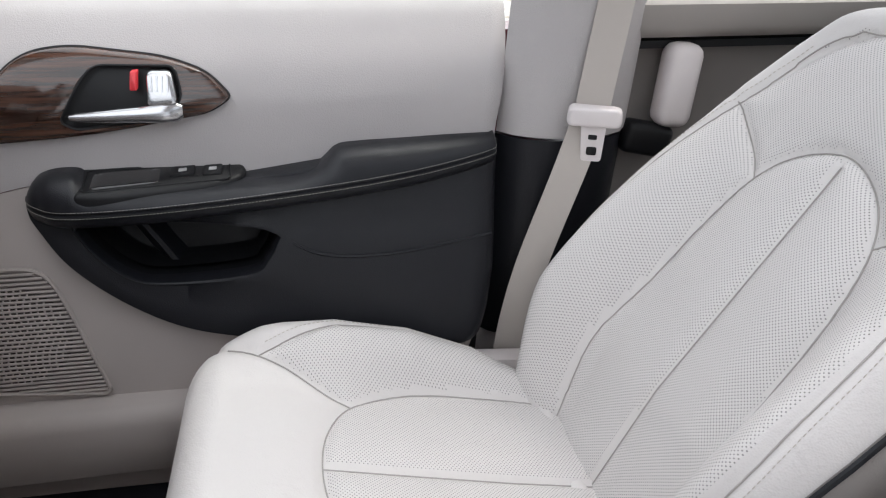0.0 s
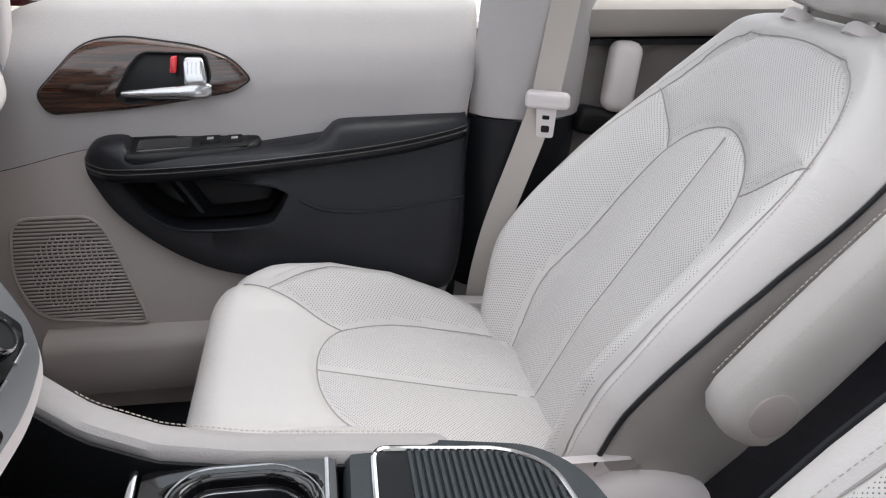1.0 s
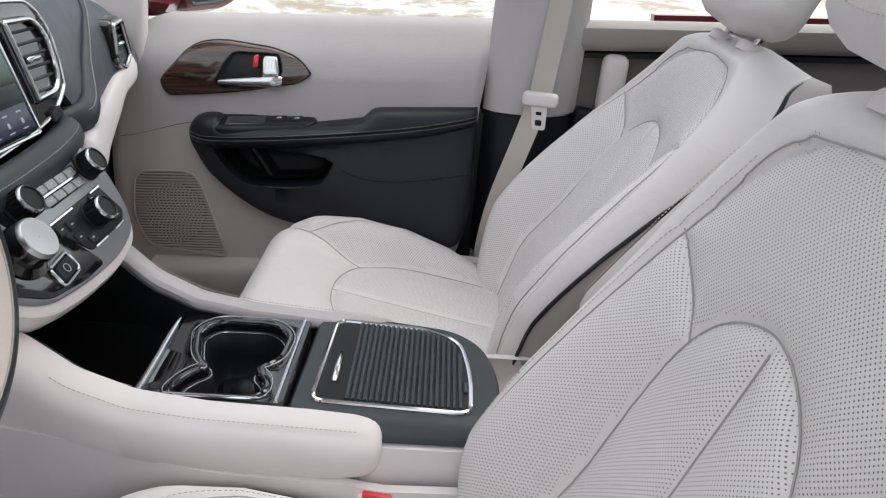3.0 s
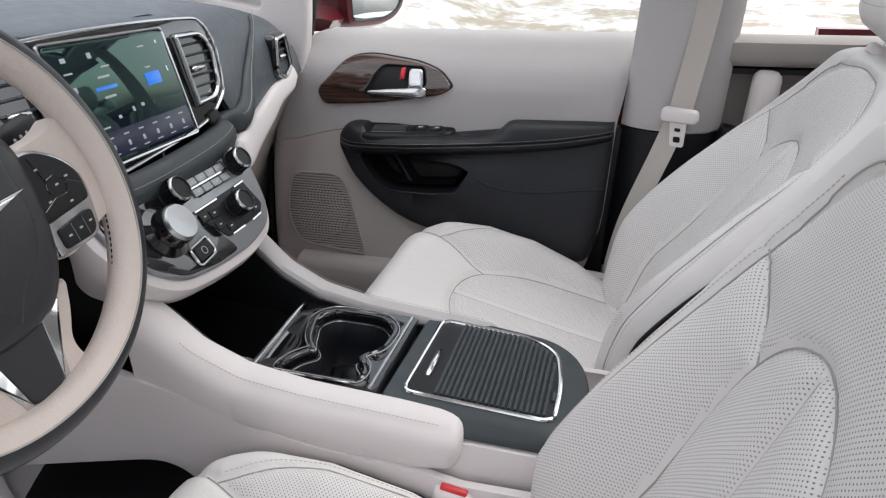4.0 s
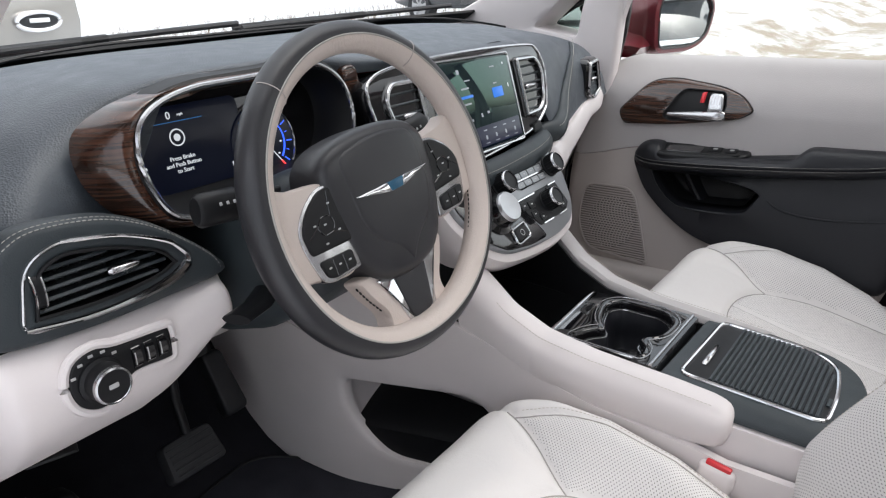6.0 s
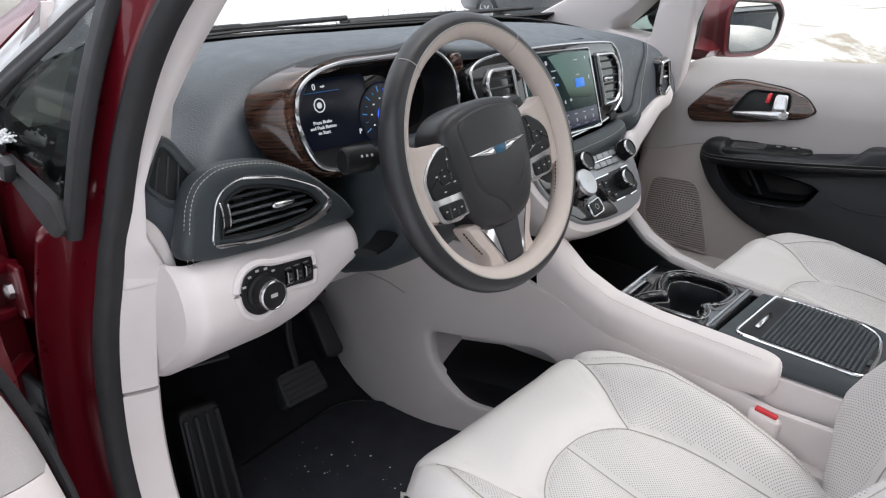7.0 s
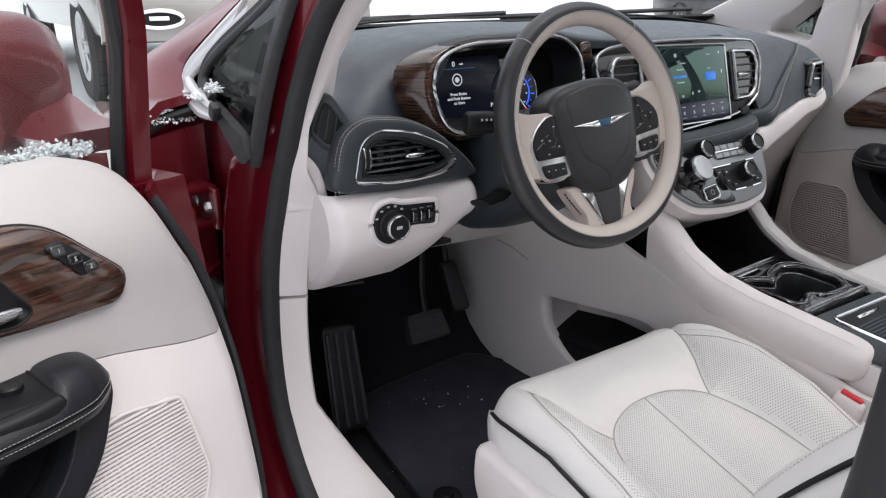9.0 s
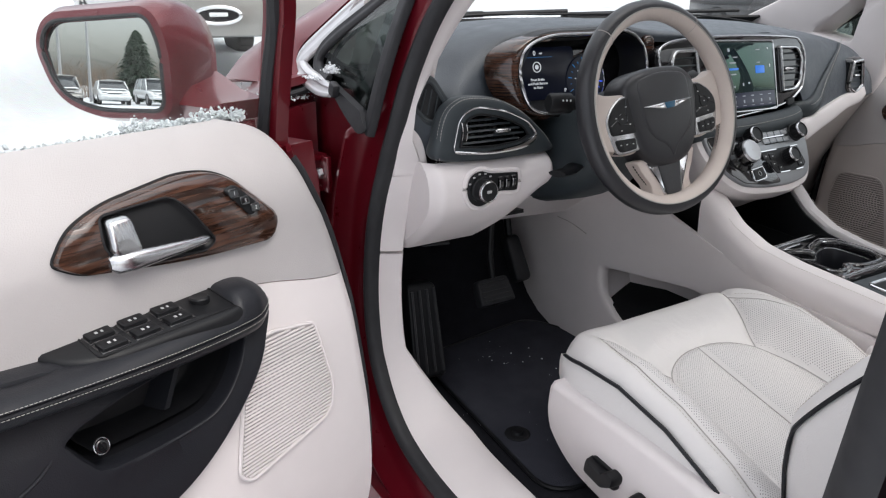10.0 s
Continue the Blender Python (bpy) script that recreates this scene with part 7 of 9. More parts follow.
sw_out = cr([(-0.738, 0.965), (-0.731, 0.988), (-0.710, 0.996), (-0.685, 0.990), (-0.635, 0.986), (-0.627, 0.982), (-0.627, 0.957), (-0.633, 0.952), (-0.672, 0.954), (-0.690, 0.938), (-0.712, 0.932), (-0.731, 0.943)], 5, True)
swb = part("lamp_switch_panel", plate(sw_out, swp, 0.016, 0.01, 0.002), hard_black, dash, "black headlamp switch panel")
part("switch_rim", tube([swp(u, v, 0.0115) for u, v in inset(sw_out, -0.004)], 0.005, 8, True), pale, dash)
mk = basis(swp(-0.708, 0.964, 0.016), (0, 1, 0), (0, 0, 1))
kn = part("lamp_knob", turned([(0.0235, 0), (0.0235, 0.004), (0.020, 0.006), (0.0195, 0.022), (0.018, 0.025), (0.014, 0.0245), (0.001, 0.024)], mk, 36), hard_black, swb, "round black headlamp knob")
part("knob_ring", turned([(0.0198, 0.021), (0.0190, 0.0245), (0.0172, 0.0256), (0.0165, 0.0245)], mk, 36, caps=False), chrome, kn)
part("lamp_icon", plate(rrect(0.010, 0.005, 0.001, 2), on(mk), 0.0248, -0.0243, 0.0001), white_ink, kn)
for a in (2.7, 2.2, 1.75, 1.3, 0.85):
    part("lamp_mark", plate([(0.028 * math.cos(a) + p[0], 0.028 * math.sin(a) + p[1]) for p in rrect(0.005, 0.003, 0.0006, 2)], on(mk), 0.0005, 0, 0.0001), white_ink, swb)
for k in range(3):
    u = -0.668 + 0.0145 * k
    part("dimmer_wheel", loft([[swp(u + dx, 0.970 + 0.0125 * math.cos(f), 0.014 + 0.007 * math.sin(f)) for f in np.linspace(0, 6.28, 15)[:-1]] for dx in (-0.0045, 0.0045)]), gloss_black, swb)
    part("dimmer_mark", tube([swp(u - 0.003, 0.963, 0.0205), swp(u - 0.003, 0.977, 0.0205)], 0.0008, 4), white_ink, swb)

# ---- steering wheel and column ----
A_ = radians(16.7)
WHEEL = basis((-0.257, -0.408, 1.098), (0, 1, 0), (-math.sin(A_), 0, math.cos(A_))) @ Matrix.Rotation(radians(4.7), 4, "Z")
wheel = thing("steering_wheel", "black and cream leather steering wheel with a black hub", "steering wheel", m=WHEEL)
RM, rm = 0.1755, 0.0180


def rim_part(f0, f1, mat, name, label, swell=1.0):
    loops = []
    for i in range(96):
        t = i / 96 * 2 * math.pi
        squash = 1 - 0.035 * max(0, -math.sin(t)) ** 4
        q = []
        for f in np.linspace(f0, f1, 11):
            rr = RM * squash + rm * swell * math.cos(f)
            q.append(Vector((rr * math.cos(t), rr * math.sin(t), rm * 1.05 * swell * math.sin(f))))
        c = Vector((RM * squash * math.cos(t), RM * squash * math.sin(t), 0))
        loops.append(q + [c])
    return part(name, loft(loops, closed=True), mat, wheel, label)


SPLIT = radians(94)
rim_part(radians(-100), SPLIT, rim_leather, "outer_rim", "black leather outer rim")
inner_rim = rim_part(SPLIT, radians(262), rim_cream, "inner_rim", "cream leather inner rim", 0.985)
ring_ = [Vector(((RM + rm * math.cos(SPLIT)) * math.cos(t) * (1), (RM + rm * math.cos(SPLIT)) * math.sin(t) * (1 - 0.035 * max(0, -math.sin(t)) ** 4), rm * 1.05 * math.sin(SPLIT))) for t in np.linspace(0, 6.283, 97)[:-1]]
part("rim_seam", tube(ring_, 0.0011, 5, True), thread, inner_rim)
for t in (radians(128), radians(52)):
    for nm, r0 in (("rim_join", 1.004),):
        part(nm, tube([Vector(((RM + rm * r0 * math.cos(f)) * math.cos(t), (RM + rm * r0 * math.cos(f)) * math.sin(t), rm * 1.055 * math.sin(f))) for f in np.linspace(0.2, 2.9, 12)], 0.0006, 5), taupe, inner_rim)
rows2 = [Vector(((RM - rm * 0.97) * math.cos(t), (RM - rm * 0.97) * math.sin(t), -0.002)) for t in np.linspace(radians(-50), radians(20), 40)]
stitches(rows2, inner_rim, hard_black, 0.006, 0.0045, 0.0012)
hubp = lambda u, v, h=0.0: Vector((u, v, -0.012 + h))
hub_o = cr([(-0.092, 0.030), (-0.084, 0.056), (-0.055, 0.072), (0.0, 0.077), (0.055, 0.072), (0.084, 0.056), (0.092, 0.030), (0.086, -0.020), (0.072, -0.062), (0.045, -0.092), (0.0, -0.100), (-0.045, -0.092), (-0.072, -0.062), (-0.086, -0.020)], 6, True)
hub = part("hub", pad(hub_o, hubp, 0.020, 0.16, 0.010, 0.03, centre=(0, 0), rings=6), rim_leather, wheel, "black airbag cover")
shield_o = rounded([(-0.066, 0.058), (-0.062, -0.018), (-0.046, -0.046), (-0.014, -0.064), (0.0, -0.088), (0.014, -0.064), (0.046, -0.046), (0.062, -0.018), (0.066, 0.058), (0.0, 0.068)], [0.02, 0.03, 0.02, 0.02, 0.006, 0.02, 0.02, 0.03, 0.02, 0.04], 6)
part("hub_shield", pad(shield_o, lambda u, v, h: hubp(u, v, 0.0185 + 0.0095 * max(0, 1 - (u * u + v * v) / 0.0082) + h), 0.0042, 0.10, 0.0, centre=(0, -0.005), rings=7), rim_leather, hub, "raised shield of the airbag cover")
em = lambda u, v, h=0.0: hubp(u, v + 0.006, 0.0318 - 0.9 * u * u + h)
for k in (-1, 1):
    part("badge_wing", plate([(k * a, b) for a, b in ((0.006, 0.004), (0.018, 0.0055), (0.030, 0.0050), (0.062, 0.0050), (0.044, 0.0008), (0.026, -0.0030), (0.014, -0.0052), (0.006, -0.0060))], em, 0.0025, 0.004, 0.0006), bright, hub, "chrome winged badge")
part("badge_centre", plate(rounded([(-0.010, -0.0055), (0.010, -0.0055), (0.014, 0.0052), (-0.014, 0.0052)], 0.002, 3), em, 0.003, 0.004, 0.0006), glow("badge_blue", (0.05, 0.30, 0.55), 0.0), hub)
for k in (-1, 1):
    sp_ = rounded([(k * 0.060, 0.038), (k * 0.088, 0.040), (k * 0.108, 0.042), (k * 0.130, 0.044), (k * 0.152, 0.054), (k * 0.166, 0.042), (k * 0.166, 0.0), (k * 0.160, -0.050), (k * 0.136, -0.053), (k * 0.112, -0.062), (k * 0.088, -0.066), (k * 0.060, -0.055)], [0.004, 0.02, 0.02, 0.02, 0.005, 0.005, 0.005, 0.005, 0.02, 0.02, 0.01, 0.004], 5)
    spoke = part("side_spoke", pad(sp_, lambda u, v, h: Vector((u, v, -0.010 + h - 0.05 * max(0, abs(u) - 0.14))), 0.012, 0.10, 0.001, 0.012, centre=(k * 0.118, -0.002), rings=5), rim_cream, wheel, "cream leather spoke")
    pl = rounded([(k * 0.076, 0.036), (k * 0.100, 0.037), (k * 0.128, 0.020), (k * 0.142, 0.000), (k * 0.140, -0.024), (k * 0.131, -0.056), (k * 0.118, -0.061), (k * 0.074, -0.060)], [0.004, 0.012, 0.014, 0.012, 0.016, 0.012, 0.008, 0.004], 5)
    bez_ = part("switch_bezel", plate(pl, lambda u, v, h: Vector((u, v, 0.0015 + h)), 0.0030, 0.008, 0.0015), chrome, spoke, "satin silver switch surround")
    up_ = rounded([(k * 0.078, 0.033), (k * 0.099, 0.034), (k * 0.125, 0.018), (k * 0.138, -0.001), (k * 0.135, -0.026), (k * 0.076, -0.029)], [0.004, 0.010, 0.012, 0.010, 0.006, 0.004], 4)
    lo_ = rounded([(k * 0.082, -0.037), (k * 0.130, -0.034), (k * 0.125, -0.053), (k * 0.116, -0.057), (k * 0.082, -0.056)], [0.004, 0.006, 0.006, 0.006, 0.004], 4)
    flat = lambda u, v, h: Vector((u, v, 0.0042 + h))
    for o_, marks in ((up_, ((0.093, 0.018), (0.120, 0.002), (0.106, -0.001), (0.090, -0.012), (0.112, -0.020))), (lo_, ((0.091, -0.046), (0.106, -0.045), (0.120, -0.044)))):
        sb = part("switch_keys", pad(o_, flat, 0.0032, 0.10, 0.0006, centre=(k * 0.107, np.mean([q[1] for q in o_]))), hard_black, bez_, "black steering wheel keys")
        if o_ is up_:
            hexa = rounded([(k * 0.096, 0.006), (k * 0.108, 0.008), (k * 0.118, -0.001), (k * 0.112, -0.012), (k * 0.098, -0.011), (k * 0.093, -0.002)], 0.003, 3)
            part("key_gap", tube([flat(u, v, 0.0042) for u, v in hexa], 0.0006, 4, True), gloss_black, sb)
            for a, b in (((0.096, 0.006), (0.090, 0.030)), ((0.118, -0.001), (0.134, -0.010)), ((0.098, -0.011), (0.080, -0.018))):
                part("key_gap", tube([flat(k * a[0], a[1], 0.0040), flat(k * b[0], b[1], 0.0036)], 0.0006, 4), gloss_black, sb)
        else:
            for x in (0.098, 0.113):
                part("key_gap", tube([flat(k * x, -0.037, 0.0036), flat(k * x, -0.055, 0.0036)], 0.0006, 4), gloss_black, sb)
        for a, b in marks:
            part("key_mark", plate([(k * a + p[0], b + p[1]) for p in rrect(0.0036, 0.0018, 0.0004, 2)], flat, 0.0044, -0.0036, 0.0001), white_ink, sb)
low_o = rounded([(-0.080, -0.078), (-0.068, -0.104), (-0.048, -0.132), (-0.062, -0.166), (0.062, -0.166), (0.048, -0.132), (0.068, -0.104), (0.080, -0.078)], [0.006, 0.02, 0.03, 0.004, 0.004, 0.03, 0.02, 0.006], 6)
low_sp = part("lower_spoke", pad(low_o, lambda u, v, h: Vector((u, v, -0.020 + h - 0.10 * (v + 0.166) * (v + 0.166))), 0.013, 0.12, 0.002, 0.012, centre=(0, -0.125)), rim_cream, wheel, "cream leather lower spoke")
part("spoke_insert", pad(rounded([(-0.030, -0.088), (0.030, -0.088), (0.0185, -0.153), (-0.0185, -0.153)], [0.002, 0.002, 0.008, 0.008], 5), lambda u, v, h: Vector((u, v, -0.0065 + h)), 0.0035, 0.08, 0.0005, 0.006), rim_leather, low_sp, "dark spoke insert")
for k in (-1, 1):
    part("insert_trim", plate(rounded([(k * 0.056, -0.088), (k * 0.030, -0.090), (k * 0.0185, -0.150), (k * 0.014, -0.1575), (k * 0.021, -0.1575), (k * 0.026, -0.150), (k * 0.038, -0.112)], [0.002, 0.001, 0.003, 0.001, 0.004, 0.004, 0.01], 3), lambda u, v, h: Vector((u, v, -0.0065 + h)), 0.0022, 0.006, 0.0008), bright, low_sp, "bright spoke trim")
    stitches([Vector((k * a, b, -0.016)) for a, b in cr([(0.078, -0.086), (0.066, -0.107), (0.049, -0.131)], 8)], low_sp, hard_black, 0.006, 0.0045, 0.0012)
part("column_boss", turned([(0.05, -0.12), (0.052, -0.03), (0.075, -0.014)], None, 28), hard_black, wheel, "black column boss")

column = thing("steering_column", "black steering column shroud with two stalks", "steering column", (-0.4, -0.41, 0.95))
axis_ = Vector((-math.cos(A_), 0, -math.sin(A_)))
c0_ = Vector((-0.257, -0.408, 1.098))
loops = []
for d, w, hu, hd in ((0.045, 0.062, 0.045, 0.070), (0.07, 0.088, 0.055, 0.105), (0.12, 0.100, 0.056, 0.135), (0.18, 0.104, 0.05, 0.15), (0.26, 0.105, 0.04, 0.15), (0.34, 0.10, 0.03, 0.13)):
    c = c0_ + axis_ * d
    loops.append([c + Vector((0, w * math.copysign(abs(math.cos(f)) ** 0.55, math.cos(f)), (hu if math.sin(f) > 0 else hd) * math.copysign(abs(math.sin(f)) ** 0.6, math.sin(f)))) for f in np.linspace(0, 6.283, 33)[:-1]])
part("shroud", loft(loops), charcoal, column, "black column shroud")
for k, mat in ((-1, hard_black), (1, hard_black)):
    b = c0_ + axis_ * 0.085 + Vector((0, 0.05 * k, 0.03))
    e = Vector((-0.345, -0.408 + 0.188 * k, 1.112 if k < 0 else 1.135))
    st_ = part("stalk", tube([b, b.lerp(e, 0.45), b.lerp(e, 0.62), b.lerp(e, 0.66), b.lerp(e, 0.97), e], 0.0105, 14, ry=0.0145, scale=lambda t: 0.6 if t < 0.3 else (0.9 if t < 0.5 else (1.25 if t < 0.95 else 1.0))), mat, column, "black column stalk")
    for q in (0.72, 0.78, 0.84):
        part("stalk_mark", plate(rrect(0.0030, 0.0034, 0.0006, 2), on(basis(b.lerp(e, q) + Vector((0.0125, 0, 0.006)), (0, 1, 0), (-0.5, 0, 1))), 0.0006, 0.001, 0.0001), white_ink, st_)
part("tilt_lever", tube([Vector((-0.37, -0.50, 0.985)), Vector((-0.35, -0.535, 0.982)), Vector((-0.335, -0.575, 0.985))], 0.018, 10, ry=0.006), hard_black, column, "black column lever")

# ---- centre console ----
console = thing("centre_console", "beige and black centre console with cup holders and roller lid", "console", (0, 0, 0.45))
# side walls, flaring out towards the dash, with a storage opening on each side
def side_wall(s):
    def put(x, z, h=0.0):
        flare = smooth(np.array([-x]), 0.2, 0.65)[0]
        low = smooth(np.array([0.70 - z]), 0.0, 0.26)[0]
        return Vector((x, s * (0.152 + 0.092 * flare + 0.012 * low * flare + h), z))
    outer = rounded([(-0.95, 0.90), (-0.96, 0.72), (-0.94, 0.55), (-0.90, 0.44), (0.32, 0.44), (0.32, 0.70), (0.085, 0.70), (0.04, 0.712), (-0.10, 0.722), (-0.2, 0.745), (-0.335, 0.80), (-0.45, 0.86), (-0.6, 0.90), (-0.75, 0.92)], 0.04, 4)
    hole = rounded([(-0.545, 0.668), (-0.30, 0.675), (-0.25, 0.60), (-0.30, 0.515), (-0.465, 0.525), (-0.54, 0.60)], [0.02, 0.05, 0.05, 0.03, 0.03, 0.05], 6)
    c = (-0.42, 0.58)
    bm = holed(outer, hole, put, c, ((0, -0.012), (0, 0.0), (0.3, 0.0), (0.6, 0.0), (0.85, 0.0), (0.96, 0.0005), (0.99, -0.001), (1.0, -0.005), (1.0, -0.02)), 160)
    wall = part("side_wall", bm, pale, console, "pale beige console side")
    back = [put(*(np.array(c) + 1.12 * (q - np.array(c))), 0) for q in hole]
    lin = bmesh.new()
    rows = [[Vector((q.x, q.y - s * d, q.z)) for q in back] for d in (0.006, 0.11)]
    loft(rows, True, lin)
    lin.faces.ensure_lookup_table()
    bmesh.ops.delete(lin, geom=[f for f in lin.faces if len(f.verts) > 8 and abs(f.calc_center_median().y - sum(q.y for q in rows[0]) / len(rows[0])) < 0.03], context="FACES_ONLY")
    part("pocket_lining", lin, pale, wall, "pale lining of the side pocket")
    part("pocket_mat", loft([[Vector((x, s * y, z)) for y, z in ((0.10, 0.47), (y1, 0.47), (y1, 0.575), (y1 - 0.012, 0.584), (0.10, 0.612))] for x, y1 in ((-0.60, 0.222), (-0.50, 0.214), (-0.40, 0.186), (-0.30, 0.160), (-0.24, 0.146))]), hard_black, wall, "black rubber pocket mat")
    seam = [put(-0.649 + dx, 0.754 + dz, 0.0005) for dx, dz in ((-0.055, 0.004), (0.0, 0.0), (0.05, -0.014))]
    part("wall_seam", tube(cr(seam, 6), 0.0012, 5), taupe, wall)


side_wall(-1)
side_wall(1)


def rail(s):
    """Padded rail sweeping down from the dash along the console's top edge."""
    loops, run = [], []
    for t in np.linspace(0, 1, 40):
        x = -0.335 + 0.395 * t
        zt = float(np.interp(x, [-0.335, -0.30, -0.26, -0.20, -0.12, -0.03, 0.08], [0.905, 0.875, 0.838, 0.808, 0.792, 0.783, 0.772]))
        wi = float(np.interp(x, [-0.335, -0.2, 0.0, 0.08], [0.112, 0.104, 0.098, 0.100]))
        wo = float(np.interp(x, [-0.335, -0.28, -0.1, 0.06], [0.165, 0.158, 0.148, 0.144]))
        zl = float(np.interp(x, [-0.335, -0.2, -0.1, 0.02, 0.06], [0.79, 0.735, 0.712, 0.704, 0.710]))
        loops.append([Vector((x, s * y, z)) for y, z in ((wi, zt - 0.03), (wi, zt - 0.006), (wi + 0.005, zt), ((wi + wo) / 2 - 0.004, zt + 0.001), (wo - 0.012, zt - 0.004), (wo - 0.002, zt - 0.016), (wo + 0.003, (zt * 0.6 + zl * 0.4)), (wo, zl + 0.008), (wo - 0.008, zl), (wi + 0.01, zl))])
        run.append(Vector((x, s * (wo - 0.0105), zt - 0.0022)))
    last_ = loops[-1]
    mid_ = sum(last_, Vector()) / len(last_)
    for deg in (20, 40, 58, 74, 85):
        k, dx = math.cos(radians(deg)) ** 0.7, 0.024 * math.sin(radians(deg))
        loops.append([mid_ + (q - mid_) * k + Vector((dx, 0, 0.006 * (1 - k))) for q in last_])
    # the passenger-side rail takes the darker beige of the two
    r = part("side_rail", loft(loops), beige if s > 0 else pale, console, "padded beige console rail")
    stitches(run[6:], r, thread_cream, 0.0055, 0.004, 0.0007)


rail(-1)
rail(1)
# dark tray between the rails
part("front_tray", solid(sheet(lambda u, v: Vector((-0.60 + 0.43 * u, -0.10 + 0.20 * v, 0.66 + 0.02 * math.sin(3 * u) + 0.09 * smooth(np.array([abs(2 * v - 1)]), 0.8, 1.0)[0])), 16, 14), 0.01), hard_black, console, "black rubber-lined front tray")
part("tray_back", solid(sheet(lambda u, v: Vector((-0.60 - 0.05 * v, -0.17 + 0.34 * u, 0.62 + 0.36 * v)), 8, 8), 0.008), hard_black, console, "black back of the front tray")
def tray_wall(s):
    def f(u, v):
        x = -0.60 + 0.575 * u
        zt = float(np.interp(x, [-0.40, -0.335, -0.30, -0.26, -0.20, -0.12, -0.03], [0.935, 0.893, 0.863, 0.826, 0.797, 0.782, 0.774]))
        wi = float(np.interp(x, [-0.6, -0.335, -0.2, 0.0], [0.150, 0.108, 0.100, 0.094]))
        return Vector((x, s * wi, 0.655 + (zt - 0.655) * v))
    part("tray_wall", solid(sheet(f, 40, 6), 0.004), hard_black, console, "black inner wall of the front tray")


tray_wall(-1)
tray_wall(1)
# cup holder: gloss black deck cut by one necked double well
deck = lambda u, v, h=0.0: Vector((u, v, 0.784 - 0.03 * (u + 0.12) + h))
well = rounded([(-0.176, 0.046), (-0.160, 0.072), (-0.084, 0.072), (-0.057, 0.042), (-0.060, -0.012), (-0.087, -0.036), (-0.064, -0.064), (-0.066, -0.094), (-0.172, -0.094), (-0.160, -0.056), (-0.138, -0.036), (-0.160, -0.010)], [0.018, 0.022, 0.030, 0.026, 0.016, 0.014, 0.016, 0.014, 0.016, 0.014, 0.012, 0.016], 6)
deck_o = rounded([(-0.208, -0.099), (-0.034, -0.099), (-0.034, 0.096), (-0.214, 0.096)], 0.006, 3)
mid_ = (-0.112, -0.034)
cups = part("cup_holder", holed(deck_o, well, deck, mid_, ((0, -0.02), (0, 0.0), (0.06, 0.003), (0.45, 0.003), (0.62, 0.004), (0.72, 0.0085), (0.86, 0.0095), (0.95, 0.008), (1.0, 0.004), (1.0, -0.010)), 220), gloss_black, console, "gloss black cup holder with two wells")
part("cup_well", loft([[deck(u, v, h) for u, v in inset(well, d)] for d, h in ((0.0, -0.006), (0.0035, -0.010), (0.004, -0.045), (0.008, -0.074), (0.016, -0.082))], caps=False), soft_black, cups, "matt black double well")
part("well_floor", plate(inset(well, 0.010), deck, -0.078, 0.10, 0.001), soft_black, cups)
for y_ in (0.030, -0.078):
    part("well_bump", turned([(0.026, 0.0), (0.022, 0.010), (0.014, 0.017), (0.006, 0.020), (0.001, 0.0205)], Matrix.Translation(deck(-0.116, y_, -0.079)), 24), hard_black, cups, "rubber dome in the well")
for d, h, r_, mat in ((-0.0025, 0.0062, 0.0013, bright), (0.0026, -0.007, 0.0010, chrome), (-0.012, 0.0098, 0.0008, chrome)):
    part("well_ring", tube([deck(u, v, h) for u, v in inset(well, d) if abs(v) < 0.0995], 0.0001 + r_, 6, True), mat, cups)
part("deck_strip", sweep([deck(-0.219 + 0.009 * q, 0.092 - 0.190 * q, 0.002) for q in np.linspace(0, 1, 8)], rounded([(-0.005, -0.004), (0.005, -0.004), (0.004, 0.005), (-0.004, 0.005)], 0.002, 2)), bright, cups, "bright front strip")
# chrome line modelled in place of the gloss deck's edge highlight
part("deck_strip", sweep([deck(-0.044, 0.092 - 0.190 * q, 0.003) for q in np.linspace(0, 1, 4)], rounded([(-0.003, -0.003), (0.003, -0.003), (0.002, 0.003), (-0.002, 0.003)], 0.001, 2)), chrome, cups, "thin chrome strip standing for the highlight on the deck's rear edge")
part("well_insert", block((0.010, 0.030, 0.045), pose(-0.066, -0.018, 0.752, 0, -8, 20), 0.004), steel, cups, "pale sprung cup grip")

# storage box with ribbed roller lid
bx_ = on(basis((0.105, 0, 0.768), (1, 0, -0.065), (0, 1, 0)))
body_o = rounded([(-0.138, -0.106), (-0.132, 0.108), (-0.106, 0.122), (-0.05, 0.122), (0.066, 0.106), (0.108, 0.066), (0.124, 0.0), (0.122, -0.072), (0.098, -0.110), (-0.06, -0.114)], [0.012, 0.012, 0.03, 0.05, 0.05, 0.05, 0.05, 0.04, 0.04, 0.05], 6)
bxl = [[bx_(u * k, v * k2, h) for u, v in body_o] for h, k, k2 in ((-0.019, 1.008, 1.10), (-0.016, 1.008, 1.097), (-0.009, 1.004, 1.07), (-0.004, 0.995, 1.03), (0.003, 0.96, 0.97), (0.004, 0.85, 0.85))]
box = part("storage_box", loft(bxl), charcoal, console, "dark slate storage box")
part("box_base", loft([[bx_(u * 0.96, v * 1.12, -0.30) for u, v in body_o], [bx_(u * 1.0, v * 1.16, -0.060) for u, v in body_o], [bx_(u * 1.0, v * 1.13, -0.024) for u, v in body_o], [bx_(u * 0.97, v * 1.06, -0.021) for u, v in body_o]]), pale, console, "pale beige console base")
